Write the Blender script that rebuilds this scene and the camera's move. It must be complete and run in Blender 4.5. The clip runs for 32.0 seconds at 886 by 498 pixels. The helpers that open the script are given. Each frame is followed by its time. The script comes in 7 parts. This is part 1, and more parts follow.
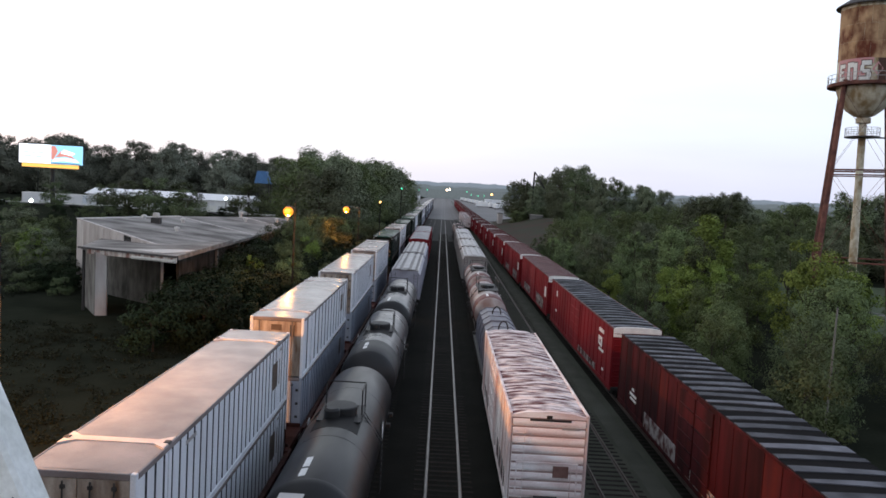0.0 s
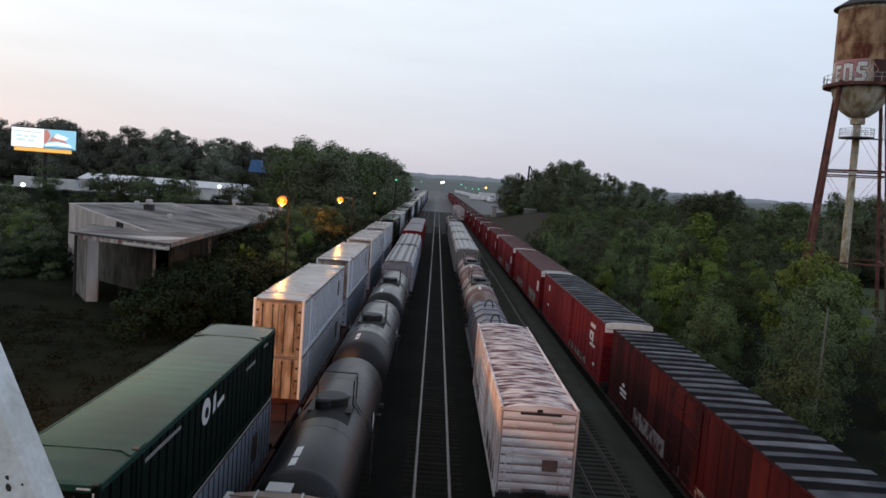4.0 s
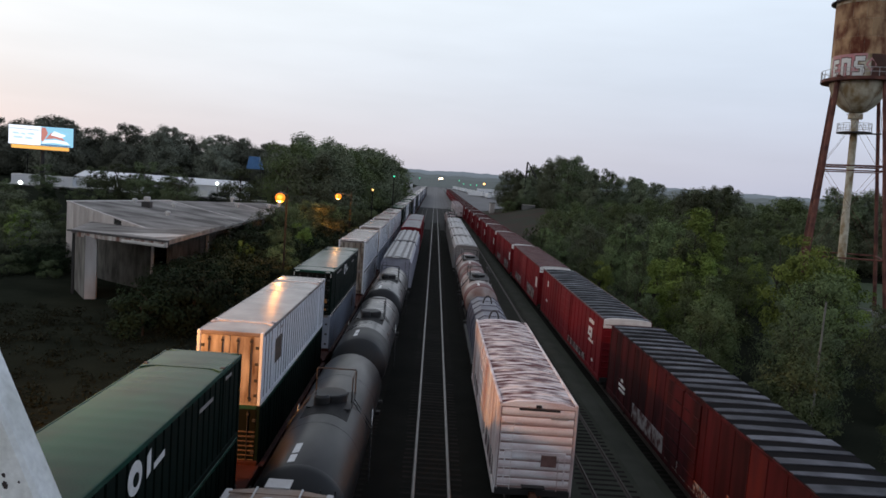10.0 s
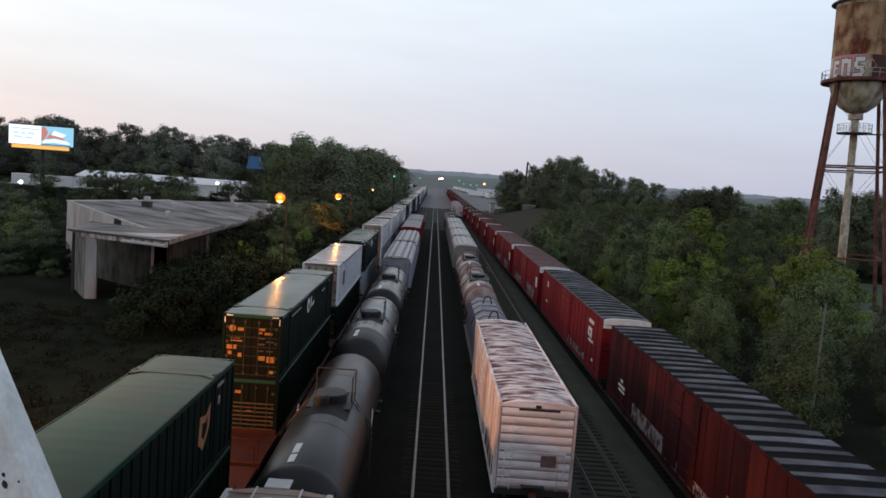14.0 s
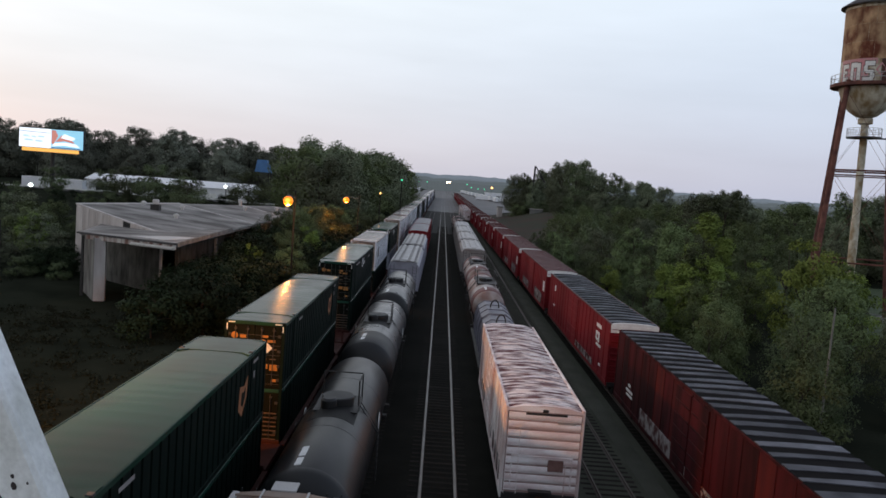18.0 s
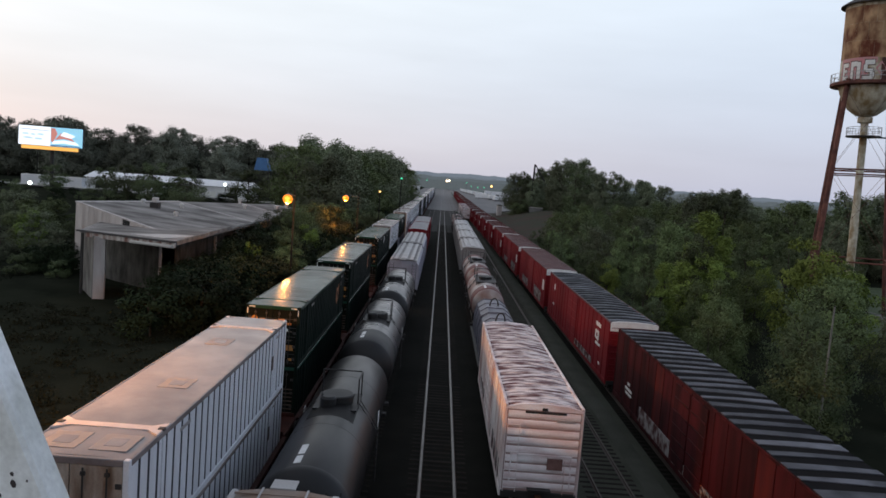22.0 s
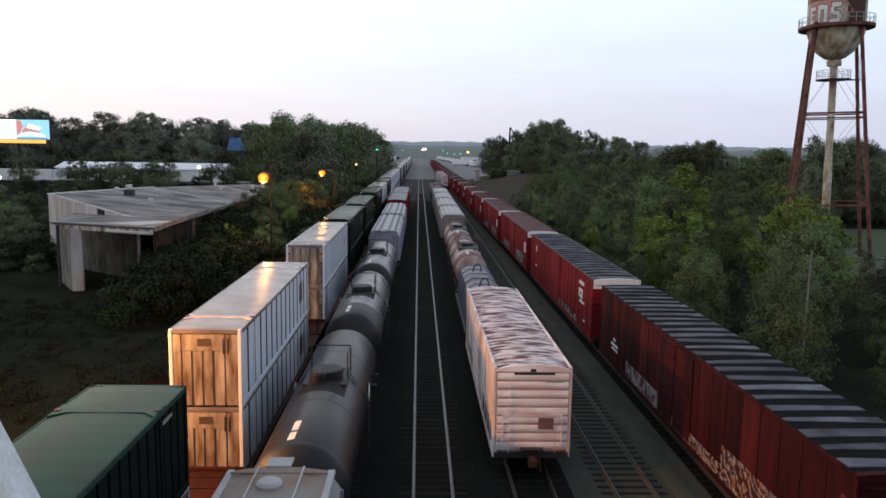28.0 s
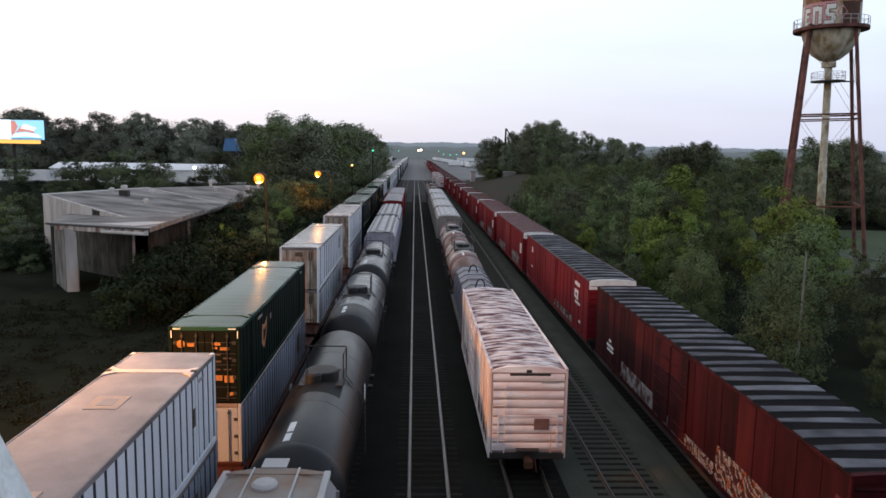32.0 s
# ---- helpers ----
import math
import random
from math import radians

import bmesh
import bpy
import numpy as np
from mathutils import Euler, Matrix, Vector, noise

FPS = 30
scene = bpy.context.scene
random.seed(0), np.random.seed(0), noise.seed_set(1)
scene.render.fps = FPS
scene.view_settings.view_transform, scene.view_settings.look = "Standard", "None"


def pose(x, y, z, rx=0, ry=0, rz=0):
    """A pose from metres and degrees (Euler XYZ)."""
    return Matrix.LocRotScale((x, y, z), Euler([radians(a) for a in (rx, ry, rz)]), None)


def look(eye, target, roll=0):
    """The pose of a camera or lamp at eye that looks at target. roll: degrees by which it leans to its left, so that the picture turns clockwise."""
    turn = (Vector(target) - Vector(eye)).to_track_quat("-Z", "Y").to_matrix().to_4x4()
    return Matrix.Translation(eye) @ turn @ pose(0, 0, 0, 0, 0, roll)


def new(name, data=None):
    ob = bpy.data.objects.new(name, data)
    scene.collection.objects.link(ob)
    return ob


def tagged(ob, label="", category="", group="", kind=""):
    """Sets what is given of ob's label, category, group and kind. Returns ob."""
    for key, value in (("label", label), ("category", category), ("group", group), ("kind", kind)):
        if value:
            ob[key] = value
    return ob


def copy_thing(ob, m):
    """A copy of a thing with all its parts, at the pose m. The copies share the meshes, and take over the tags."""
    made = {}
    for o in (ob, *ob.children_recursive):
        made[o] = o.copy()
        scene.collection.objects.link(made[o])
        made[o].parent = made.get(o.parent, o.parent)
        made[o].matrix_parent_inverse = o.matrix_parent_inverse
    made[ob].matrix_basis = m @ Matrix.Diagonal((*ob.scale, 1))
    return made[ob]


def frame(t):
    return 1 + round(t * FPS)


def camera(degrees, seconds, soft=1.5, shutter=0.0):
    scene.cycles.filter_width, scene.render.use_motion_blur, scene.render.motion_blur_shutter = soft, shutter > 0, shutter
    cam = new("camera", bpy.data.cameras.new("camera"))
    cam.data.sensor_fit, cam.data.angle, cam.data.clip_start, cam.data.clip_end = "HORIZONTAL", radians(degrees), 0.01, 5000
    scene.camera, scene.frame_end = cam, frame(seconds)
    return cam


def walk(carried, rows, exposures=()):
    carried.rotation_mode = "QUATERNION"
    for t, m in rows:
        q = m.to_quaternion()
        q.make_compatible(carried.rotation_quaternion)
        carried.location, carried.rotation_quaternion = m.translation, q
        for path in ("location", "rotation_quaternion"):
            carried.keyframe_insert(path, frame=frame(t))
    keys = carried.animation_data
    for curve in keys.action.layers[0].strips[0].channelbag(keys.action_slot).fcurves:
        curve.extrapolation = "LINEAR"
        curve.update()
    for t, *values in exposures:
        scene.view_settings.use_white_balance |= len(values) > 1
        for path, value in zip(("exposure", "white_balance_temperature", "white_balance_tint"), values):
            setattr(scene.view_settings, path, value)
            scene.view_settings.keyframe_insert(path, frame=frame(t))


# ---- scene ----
# The eye stands on the bridge over the yard; each row is seconds, turn to the left, pitch and lean in degrees.
EYE = Vector((0.0, 0.0, 12.86))
TURNS = [
    (0, -0.233, -4.522, 3.250), (0.5, -0.336, -4.775, 3.229), (1, -0.425, -4.913, 3.526), (1.5, -0.462, -4.902, 3.614),
    (2, -0.494, -4.897, 4.137), (2.5, -0.616, -4.807, 4.046), (3, -0.633, -4.785, 4.188), (3.5, -0.684, -4.905, 4.360),
    (5.5, -1.163, -5.393, 4.175), (6, -1.188, -5.444, 4.105), (6.5, -1.207, -5.451, 4.159), (7, -1.188, -5.419, 4.196),
    (7.5, -1.155, -5.412, 4.184), (8, -1.095, -5.398, 4.214), (8.5, -1.078, -5.362, 4.183), (9, -1.033, -5.350, 4.193),
    (9.5, -0.996, -5.349, 4.174), (10, -0.945, -5.344, 4.211), (10.5, -0.974, -5.340, 4.128), (11, -1.057, -5.383, 4.101),
    (11.5, -1.098, -5.392, 4.125), (12, -1.160, -5.440, 4.107), (12.5, -1.173, -5.458, 4.171), (13, -1.175, -5.454, 4.175),
    (13.5, -1.084, -5.430, 4.256), (14, -0.943, -5.338, 4.281), (14.5, -0.871, -5.300, 4.261), (16.5, -0.513, -5.144, 4.345),
    (17, -0.423, -5.113, 4.381), (17.5, -0.382, -5.096, 4.361), (18, -0.354, -5.098, 4.394), (18.5, -0.358, -5.114, 4.483),
    (19, -0.358, -5.144, 4.460), (19.5, -0.398, -5.208, 4.457), (20, -0.383, -5.207, 4.530), (20.5, -0.382, -5.196, 4.494),
    (21, -0.387, -5.195, 4.494), (21.5, -0.393, -5.218, 4.462), (22, -0.399, -5.221, 4.470), (22.5, -0.422, -5.229, 4.412),
    (23, -0.456, -5.314, 4.243), (23.5, -0.535, -5.395, 4.062), (24, -0.739, -5.543, 2.932), (24.5, -0.920, -5.776, 1.846),
    (25, -0.861, -6.057, 1.145), (25.5, -0.851, -6.219, 1.345), (27.5, -2.277, -7.547, 1.295), (28, -1.941, -7.568, 0.939),
    (28.5, -2.217, -7.569, 1.693), (29, -2.533, -7.881, 1.150), (29.5, -2.751, -8.058, 1.076), (30, -2.817, -8.026, 1.091),
    (30.5, -2.787, -7.873, 0.815), (31, -2.684, -7.743, 1.006), (31.5, -2.420, -7.650, 1.189), (32, -2.262, -7.494, 1.006),
]


SWAY = [(0, 0.03), (1, 0.006), (2, -0.003), (3, -0.004), (8, 0.001), (23, 0.0), (24.5, 0.02), (28.5, 0.05), (32, 0.05)]


def aim(t, turn, pitch, lean):
    # the hand sways by a few centimetres, to the right late in the shot
    drift = 0.0
    for (t0, d0), (t1, d1) in zip(SWAY, SWAY[1:]):
        if t0 <= t <= t1:
            k = (t - t0) / (t1 - t0)
            drift = d0 + (d1 - d0) * k * k * (3 - 2 * k)
    eye = EYE + Vector((drift, 0, 0))
    a, b = radians(turn), radians(pitch)
    ahead = Vector((-math.sin(a) * math.cos(b), math.cos(a) * math.cos(b), math.sin(b)))
    return look(eye, eye + ahead, lean)


cam = camera(61.43, 32.0, soft=1.6)
walk(cam, [(t, aim(t, a, b, c)) for t, a, b, c in TURNS],
     exposures=[(0, 0.6), (1, 0.28), (2, 0.16), (4, 0.06), (23, 0.06), (25, 0.17), (27.5, 0.34), (32, 0.46)])

# ---- dusk light: an even pale sky, bluer to the right, faintly pink low on the left ----
world = bpy.data.worlds.new("dusk_sky")
scene.world = world
world.use_nodes = True
wn, wl = world.node_tree.nodes, world.node_tree.links
wn.clear()
w_out, w_bg = wn.new("ShaderNodeOutputWorld"), wn.new("ShaderNodeBackground")
w_geo, w_sep = wn.new("ShaderNodeTexCoord"), wn.new("ShaderNodeSeparateXYZ")
w_sky = wn.new("ShaderNodeTexSky")
w_sky.sky_type, w_sky.sun_disc = "NISHITA", False
w_sky.sun_elevation, w_sky.sun_rotation = radians(2.0), radians(-60)
w_ramp = wn.new("ShaderNodeValToRGB")
els = w_ramp.color_ramp.elements
els[0].position, els[0].color = 0.0, (0.61, 0.60, 0.685, 1)
els[1].position, els[1].color = 1.0, (0.29, 0.31, 0.37, 1)
for at, col in ((0.06, (0.67, 0.66, 0.752, 1)), (0.14, (0.785, 0.80, 0.88, 1)), (0.25, (0.90, 0.93, 0.98, 1)), (0.5, (0.53, 0.55, 0.64, 1))):
    e = els.new(at)
    e.color = col
w_side = wn.new("ShaderNodeMapRange")
w_side.inputs["From Min"].default_value, w_side.inputs["From Max"].default_value = -0.65, 0.75
w_tint = wn.new("ShaderNodeValToRGB")
ts = w_tint.color_ramp.elements
ts[0].color, ts[1].color = (1.10, 1.10, 1.05, 1), (0.69, 0.79, 0.92, 1)
w_mul = wn.new("ShaderNodeMixRGB")
w_mul.blend_type, w_mul.inputs[0].default_value = "MULTIPLY", 1.0
w_noise = wn.new("ShaderNodeTexNoise")
w_noise.inputs["Scale"].default_value, w_noise.inputs["Detail"].default_value = 3.0, 4.0
w_map = wn.new("ShaderNodeMapping")
w_map.inputs["Scale"].default_value = (1.2, 1.2, 7)
w_cloud = wn.new("ShaderNodeMapRange")
w_cloud.inputs["From Min"].default_value, w_cloud.inputs["From Max"].default_value = 0.3, 0.7
w_cloud.inputs["To Min"].default_value, w_cloud.inputs["To Max"].default_value = 0.965, 1.045
w_mul2 = wn.new("ShaderNodeMixRGB")
w_mul2.blend_type, w_mul2.inputs[0].default_value = "MULTIPLY", 1.0
w_mix = wn.new("ShaderNodeMixRGB")
w_mix.inputs[0].default_value = 0.04
wl.new(w_geo.outputs["Generated"], w_sep.inputs[0])
wl.new(w_sep.outputs["Z"], w_ramp.inputs[0])
wl.new(w_sep.outputs["X"], w_side.inputs["Value"])
wl.new(w_side.outputs[0], w_tint.inputs[0])
wl.new(w_ramp.outputs[0], w_mul.inputs[1])
wl.new(w_tint.outputs[0], w_mul.inputs[2])
wl.new(w_geo.outputs["Generated"], w_map.inputs[0])
wl.new(w_map.outputs[0], w_noise.inputs["Vector"])
wl.new(w_noise.outputs[0], w_cloud.inputs["Value"])
wl.new(w_mul.outputs[0], w_mul2.inputs[1])
wl.new(w_cloud.outputs[0], w_mul2.inputs[2])
wl.new(w_mul2.outputs[0], w_mix.inputs[1])
wl.new(w_sky.outputs[0], w_mix.inputs[2])
wl.new(w_mix.outputs[0], w_bg.inputs[0])
# the sky behind, away from the sunset, is darker
w_back = wn.new("ShaderNodeMapRange")
w_back.inputs["From Min"].default_value, w_back.inputs["From Max"].default_value = -1.0, 0.3
w_back.inputs["To Min"].default_value, w_back.inputs["To Max"].default_value = 0.74, 1.0
wl.new(w_sep.outputs["Y"], w_back.inputs["Value"])
wl.new(w_back.outputs[0], w_bg.inputs[1])
wl.new(w_bg.outputs[0], w_out.inputs[0])

SODIUM = (1.0, 0.39, 0.085)
LAMPS = [(-14.8, 21.6, 10.0, 9800), (-15.0, 73.0, 10.35, 1300), (-15.0, 117.0, 9.4, 1700)]
for k, (lx, ly, lz, watt) in enumerate(LAMPS):
    lamp = new("sodium_light", bpy.data.lights.new("sodium_light", "POINT" if k else "SPOT"))
    lamp.data.energy, lamp.data.color, lamp.data.shadow_soft_size = watt, SODIUM, 0.25
    if not k:
        lamp.data.spot_size, lamp.data.spot_blend = radians(162), 0.12
    lamp.matrix_basis = look((lx, ly, lz - 1.05), (lx + 0.8, ly + 0.6, 0))


# ---- materials ----
def surface(name, col, col2=None, rough=0.6, metal=0.0, scale=2.0, fine=30.0, bump=0.15, streak=0.0, vary=0.0, island=False, contrast=1.0, spec=0.5, stretch=(1, 1, 1), whole=False):
    """A surface of two colours that mix in patches and grain, streaked downwards where streak > 0."""
    m = bpy.data.materials.new(name)
    m.use_nodes = True
    n, l = m.node_tree.nodes, m.node_tree.links
    b = n["Principled BSDF"]
    b.inputs["Metallic"].default_value = metal
    b.inputs["Specular IOR Level"].default_value = spec
    co = n.new("ShaderNodeTexCoord")
    mp = n.new("ShaderNodeMapping")
    mp.inputs["Scale"].default_value = (stretch[0], stretch[1], stretch[2] * (1 - 0.93 * streak))
    coord = co.outputs["Object"]
    if whole:
        # one pattern runs on over all the pieces of a fixed thing
        coord = n.new("ShaderNodeNewGeometry").outputs["Position"]
    elif vary and not island:
        # each piece shows its own stretch of the pattern
        info, mul0, add0 = n.new("ShaderNodeObjectInfo"), n.new("ShaderNodeVectorMath"), n.new("ShaderNodeVectorMath")
        mul0.operation, add0.operation, mul0.inputs[1].default_value = "MULTIPLY", "ADD", (71.0, 43.0, 29.0)
        l.new(info.outputs["Random"], mul0.inputs[0])
        l.new(coord, add0.inputs[0])
        l.new(mul0.outputs[0], add0.inputs[1])
        coord = add0.outputs[0]
    l.new(coord, mp.inputs[0])
    big, small = n.new("ShaderNodeTexNoise"), n.new("ShaderNodeTexNoise")
    big.inputs["Scale"].default_value, big.inputs["Detail"].default_value = scale, 6
    small.inputs["Scale"].default_value, small.inputs["Detail"].default_value = fine, 3
    l.new(mp.outputs[0], big.inputs["Vector"])
    l.new(coord, small.inputs["Vector"])
    ramp = n.new("ShaderNodeMapRange")
    ramp.inputs["From Min"].default_value, ramp.inputs["From Max"].default_value = 0.5 - 0.22 / contrast, 0.5 + 0.22 / contrast
    l.new(big.outputs[0], ramp.inputs["Value"])
    mix = n.new("ShaderNodeMixRGB")
    mix.inputs[1].default_value, mix.inputs[2].default_value = (*col, 1), (*(col2 or [c * 0.7 for c in col]), 1)
    l.new(ramp.outputs[0], mix.inputs[0])
    grain = n.new("ShaderNodeMapRange")
    grain.inputs["To Min"].default_value, grain.inputs["To Max"].default_value = 0.78, 1.22
    l.new(small.outputs[0], grain.inputs["Value"])
    mul = n.new("ShaderNodeMixRGB")
    mul.blend_type, mul.inputs[0].default_value = "MULTIPLY", 1.0
    l.new(mix.outputs[0], mul.inputs[1])
    l.new(grain.outputs[0], mul.inputs[2])
    out = mul.outputs[0]
    if vary:
        src = n.new("ShaderNodeNewGeometry").outputs["Random Per Island"] if island else n.new("ShaderNodeObjectInfo").outputs["Random"]
        hsv, vr = n.new("ShaderNodeHueSaturation"), n.new("ShaderNodeMapRange")
        vr.inputs["To Min"].default_value, vr.inputs["To Max"].default_value = 1 - vary, 1 + vary
        l.new(src, vr.inputs["Value"])
        l.new(vr.outputs[0], hsv.inputs["Value"])
        l.new(out, hsv.inputs["Color"])
        out = hsv.outputs[0]
    l.new(out, b.inputs["Base Color"])
    rr = n.new("ShaderNodeMapRange")
    rr.inputs["To Min"].default_value, rr.inputs["To Max"].default_value = max(rough - 0.12, 0.05), min(rough + 0.12, 1)
    l.new(big.outputs[0], rr.inputs["Value"])
    l.new(rr.outputs[0], b.inputs["Roughness"])
    if bump:
        bp = n.new("ShaderNodeBump")
        bp.inputs["Strength"].default_value, bp.inputs["Distance"].default_value = bump, 0.03
        l.new(small.outputs[0], bp.inputs["Height"])
        l.new(bp.outputs[0], b.inputs["Normal"])
    return m


def leafage(name, col, col2, tree=0.42):
    """Leaves that differ one by one, and from tree to tree in tone and hue."""
    m = surface(name, col, col2, rough=0.75, scale=0.35, fine=4.0, bump=0, vary=0.17, island=True, spec=0.08)
    n, l = m.node_tree.nodes, m.node_tree.links
    b = n["Principled BSDF"]
    src = b.inputs["Base Color"].links[0].from_socket
    info, hsv, tone, hue = n.new("ShaderNodeObjectInfo"), n.new("ShaderNodeHueSaturation"), n.new("ShaderNodeMapRange"), n.new("ShaderNodeMapRange")
    tone.inputs["To Min"].default_value, tone.inputs["To Max"].default_value = 1 - tree, 1 + tree
    hue.inputs["To Min"].default_value, hue.inputs["To Max"].default_value = 0.48, 0.515
    l.new(info.outputs["Random"], tone.inputs["Value"])
    l.new(info.outputs["Random"], hue.inputs["Value"])
    l.new(tone.outputs[0], hsv.inputs["Value"])
    l.new(hue.outputs[0], hsv.inputs["Hue"])
    l.new(src, hsv.inputs["Color"])
    l.new(hsv.outputs[0], b.inputs["Base Color"])
    return m


def sprayed(name):
    """Sprayed paint in tangled strokes of several colours with bare red paint between."""
    m = bpy.data.materials.new(name)
    m.use_nodes = True
    n, l = m.node_tree.nodes, m.node_tree.links
    b = n["Principled BSDF"]
    b.inputs["Roughness"].default_value, b.inputs["Specular IOR Level"].default_value = 0.7, 0.2
    co, wave, big = n.new("ShaderNodeTexCoord"), n.new("ShaderNodeTexWave"), n.new("ShaderNodeTexNoise")
    wave.inputs["Scale"].default_value, wave.inputs["Distortion"].default_value, wave.inputs["Detail"].default_value, wave.inputs["Detail Scale"].default_value = 0.95, 16.0, 3.0, 1.5
    big.inputs["Scale"].default_value = 2.2
    mp = n.new("ShaderNodeMapping")
    mp.inputs["Rotation"].default_value = (0.7, 0.3, 0.9)
    l.new(co.outputs["Object"], mp.inputs[0])
    l.new(mp.outputs[0], wave.inputs["Vector"])
    l.new(co.outputs["Object"], big.inputs["Vector"])
    hue, cover, mix = n.new("ShaderNodeValToRGB"), n.new("ShaderNodeValToRGB"), n.new("ShaderNodeMixRGB")
    hue.color_ramp.interpolation = cover.color_ramp.interpolation = "CONSTANT"
    e = hue.color_ramp.elements
    e[0].color, e[1].position, e[1].color = (0.30, 0.09, 0.035, 1), 0.42, (0.40, 0.39, 0.37, 1)
    for at, c in ((0.47, (0.13, 0.17, 0.19, 1)), (0.52, (0.34, 0.13, 0.05, 1)), (0.56, (0.36, 0.36, 0.36, 1)), (0.61, (0.10, 0.03, 0.03, 1)), (0.66, (0.32, 0.30, 0.28, 1))):
        e.new(at).color = c
    e = cover.color_ramp.elements
    e[0].color, e[1].position, e[1].color = (0, 0, 0, 1), 0.42, (1, 1, 1, 1)
    l.new(big.outputs[0], hue.inputs[0])
    l.new(wave.outputs[1], cover.inputs[0])
    l.new(cover.outputs[0], mix.inputs[0])
    mix.inputs[1].default_value = (0.06, 0.01, 0.009, 1)
    l.new(hue.outputs[0], mix.inputs[2])
    l.new(mix.outputs[0], b.inputs["Base Color"])
    return m


def glow(name, col, strength):
    m = bpy.data.materials.new(name)
    m.use_nodes = True
    n, l = m.node_tree.nodes, m.node_tree.links
    b = n["Principled BSDF"]
    b.inputs["Base Color"].default_value = (*col, 1)
    b.inputs["Emission Color"].default_value, b.inputs["Emission Strength"].default_value = (*col, 1), strength
    return m


# the farther ballast is painted paler to stand for the dusk haze
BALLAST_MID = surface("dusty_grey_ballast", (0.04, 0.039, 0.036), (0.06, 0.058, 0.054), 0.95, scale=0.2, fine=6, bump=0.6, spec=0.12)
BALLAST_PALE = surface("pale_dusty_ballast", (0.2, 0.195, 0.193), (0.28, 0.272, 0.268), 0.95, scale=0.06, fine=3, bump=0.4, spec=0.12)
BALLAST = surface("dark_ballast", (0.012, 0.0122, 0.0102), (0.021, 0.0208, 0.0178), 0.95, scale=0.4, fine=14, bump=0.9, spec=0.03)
DIRT = surface("dark_brush_soil", (0.0165, 0.019, 0.0135), (0.03, 0.0335, 0.0235), 0.95, scale=0.25, fine=6, bump=0.9, spec=0.0)
WEEDS = surface("weed_grown_ballast", (0.058, 0.063, 0.05), (0.088, 0.094, 0.075), 0.95, scale=0.35, fine=10, bump=0.8, spec=0.04)
WALKWAY = surface("grey_gravel_walkway", (0.085, 0.09, 0.074), (0.062, 0.067, 0.054), 0.95, scale=0.5, fine=16, bump=0.7, spec=0.06)
RAIL_DULL = surface("rusty_rail_steel", (0.085, 0.068, 0.058), (0.12, 0.1, 0.086), 0.6, 0.4, scale=1.5, bump=0.1)
RAIL = surface("worn_rail_steel", (0.17, 0.16, 0.15), (0.12, 0.11, 0.1), 0.42, 0.85, scale=1.5, bump=0.05)
TIE = surface("creosoted_timber", (0.016, 0.0138, 0.0115), (0.03, 0.027, 0.023), 0.9, scale=3, fine=25, bump=0.5, vary=0.3, spec=0.08)
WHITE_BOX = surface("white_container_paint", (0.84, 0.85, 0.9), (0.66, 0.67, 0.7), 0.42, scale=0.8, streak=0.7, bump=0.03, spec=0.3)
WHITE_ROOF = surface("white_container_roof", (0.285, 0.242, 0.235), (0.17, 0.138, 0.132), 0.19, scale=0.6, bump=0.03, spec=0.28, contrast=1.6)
GREEN_BOX = surface("dark_green_container_paint", (0.0062, 0.0135, 0.0105), (0.0045, 0.0095, 0.0078), 0.55, scale=0.8, streak=0.7, bump=0.02, spec=0.06)
GREEN_DOOR = surface("grimy_green_black_door", (0.0085, 0.0105, 0.0075), (0.006, 0.0068, 0.005), 0.6, scale=1.4, streak=0.7, bump=0.03, spec=0.06)
GREEN_ROOF = surface("green_container_roof", (0.02, 0.072, 0.05), (0.025, 0.05, 0.038), 0.15, scale=0.5, bump=0.015, spec=0.045, contrast=1.4)
OLIVE_ROOF = surface("weathered_green_roof", (0.014, 0.05, 0.031), (0.026, 0.043, 0.031), 0.2, scale=0.5, bump=0.02, contrast=1.5, spec=0.04)
BAND_WHITE = surface("bright_roof_band", (0.74, 0.69, 0.68), (0.56, 0.49, 0.48), 0.5, scale=2)
# recess shade painted as a darker steel, for side grooves and end slits
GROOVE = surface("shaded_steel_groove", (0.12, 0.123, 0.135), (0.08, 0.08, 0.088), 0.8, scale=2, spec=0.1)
END_WHITE = surface("stained_white_container_end", (0.47, 0.41, 0.35), (0.13, 0.075, 0.045), 0.55, streak=0.85, bump=0.04, contrast=1.3, spec=0.25, scale=2.6)
ROOF_STAIN = surface("grey_roof_stain", (0.27, 0.25, 0.25), (0.34, 0.31, 0.30), 0.45, scale=3, bump=0.03, spec=0.3)
# streaky stained concrete, darkened to paint the shade under canopy and eave
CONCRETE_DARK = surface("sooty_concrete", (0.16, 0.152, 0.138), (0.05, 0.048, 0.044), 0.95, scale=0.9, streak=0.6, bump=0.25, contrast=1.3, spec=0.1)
BLUE_BOX = surface("pale_blue_container_paint", (0.36, 0.39, 0.46), (0.28, 0.31, 0.38), 0.5, scale=0.8, streak=0.7, bump=0.03, spec=0.3)
MARK = surface("white_marking", (0.84, 0.84, 0.82), (0.72, 0.71, 0.69), 0.5, scale=4)
# reflective marks with the sodium lamp's amber put into their colour
MARK_AMBER = surface("reflective_amber_marking", (0.5, 0.22, 0.055), (0.32, 0.14, 0.035), 0.35, scale=6, contrast=1.5)
SIGN_BROWN = surface("brown_placard", (0.10, 0.065, 0.045), (0.06, 0.04, 0.03), 0.6, scale=5)
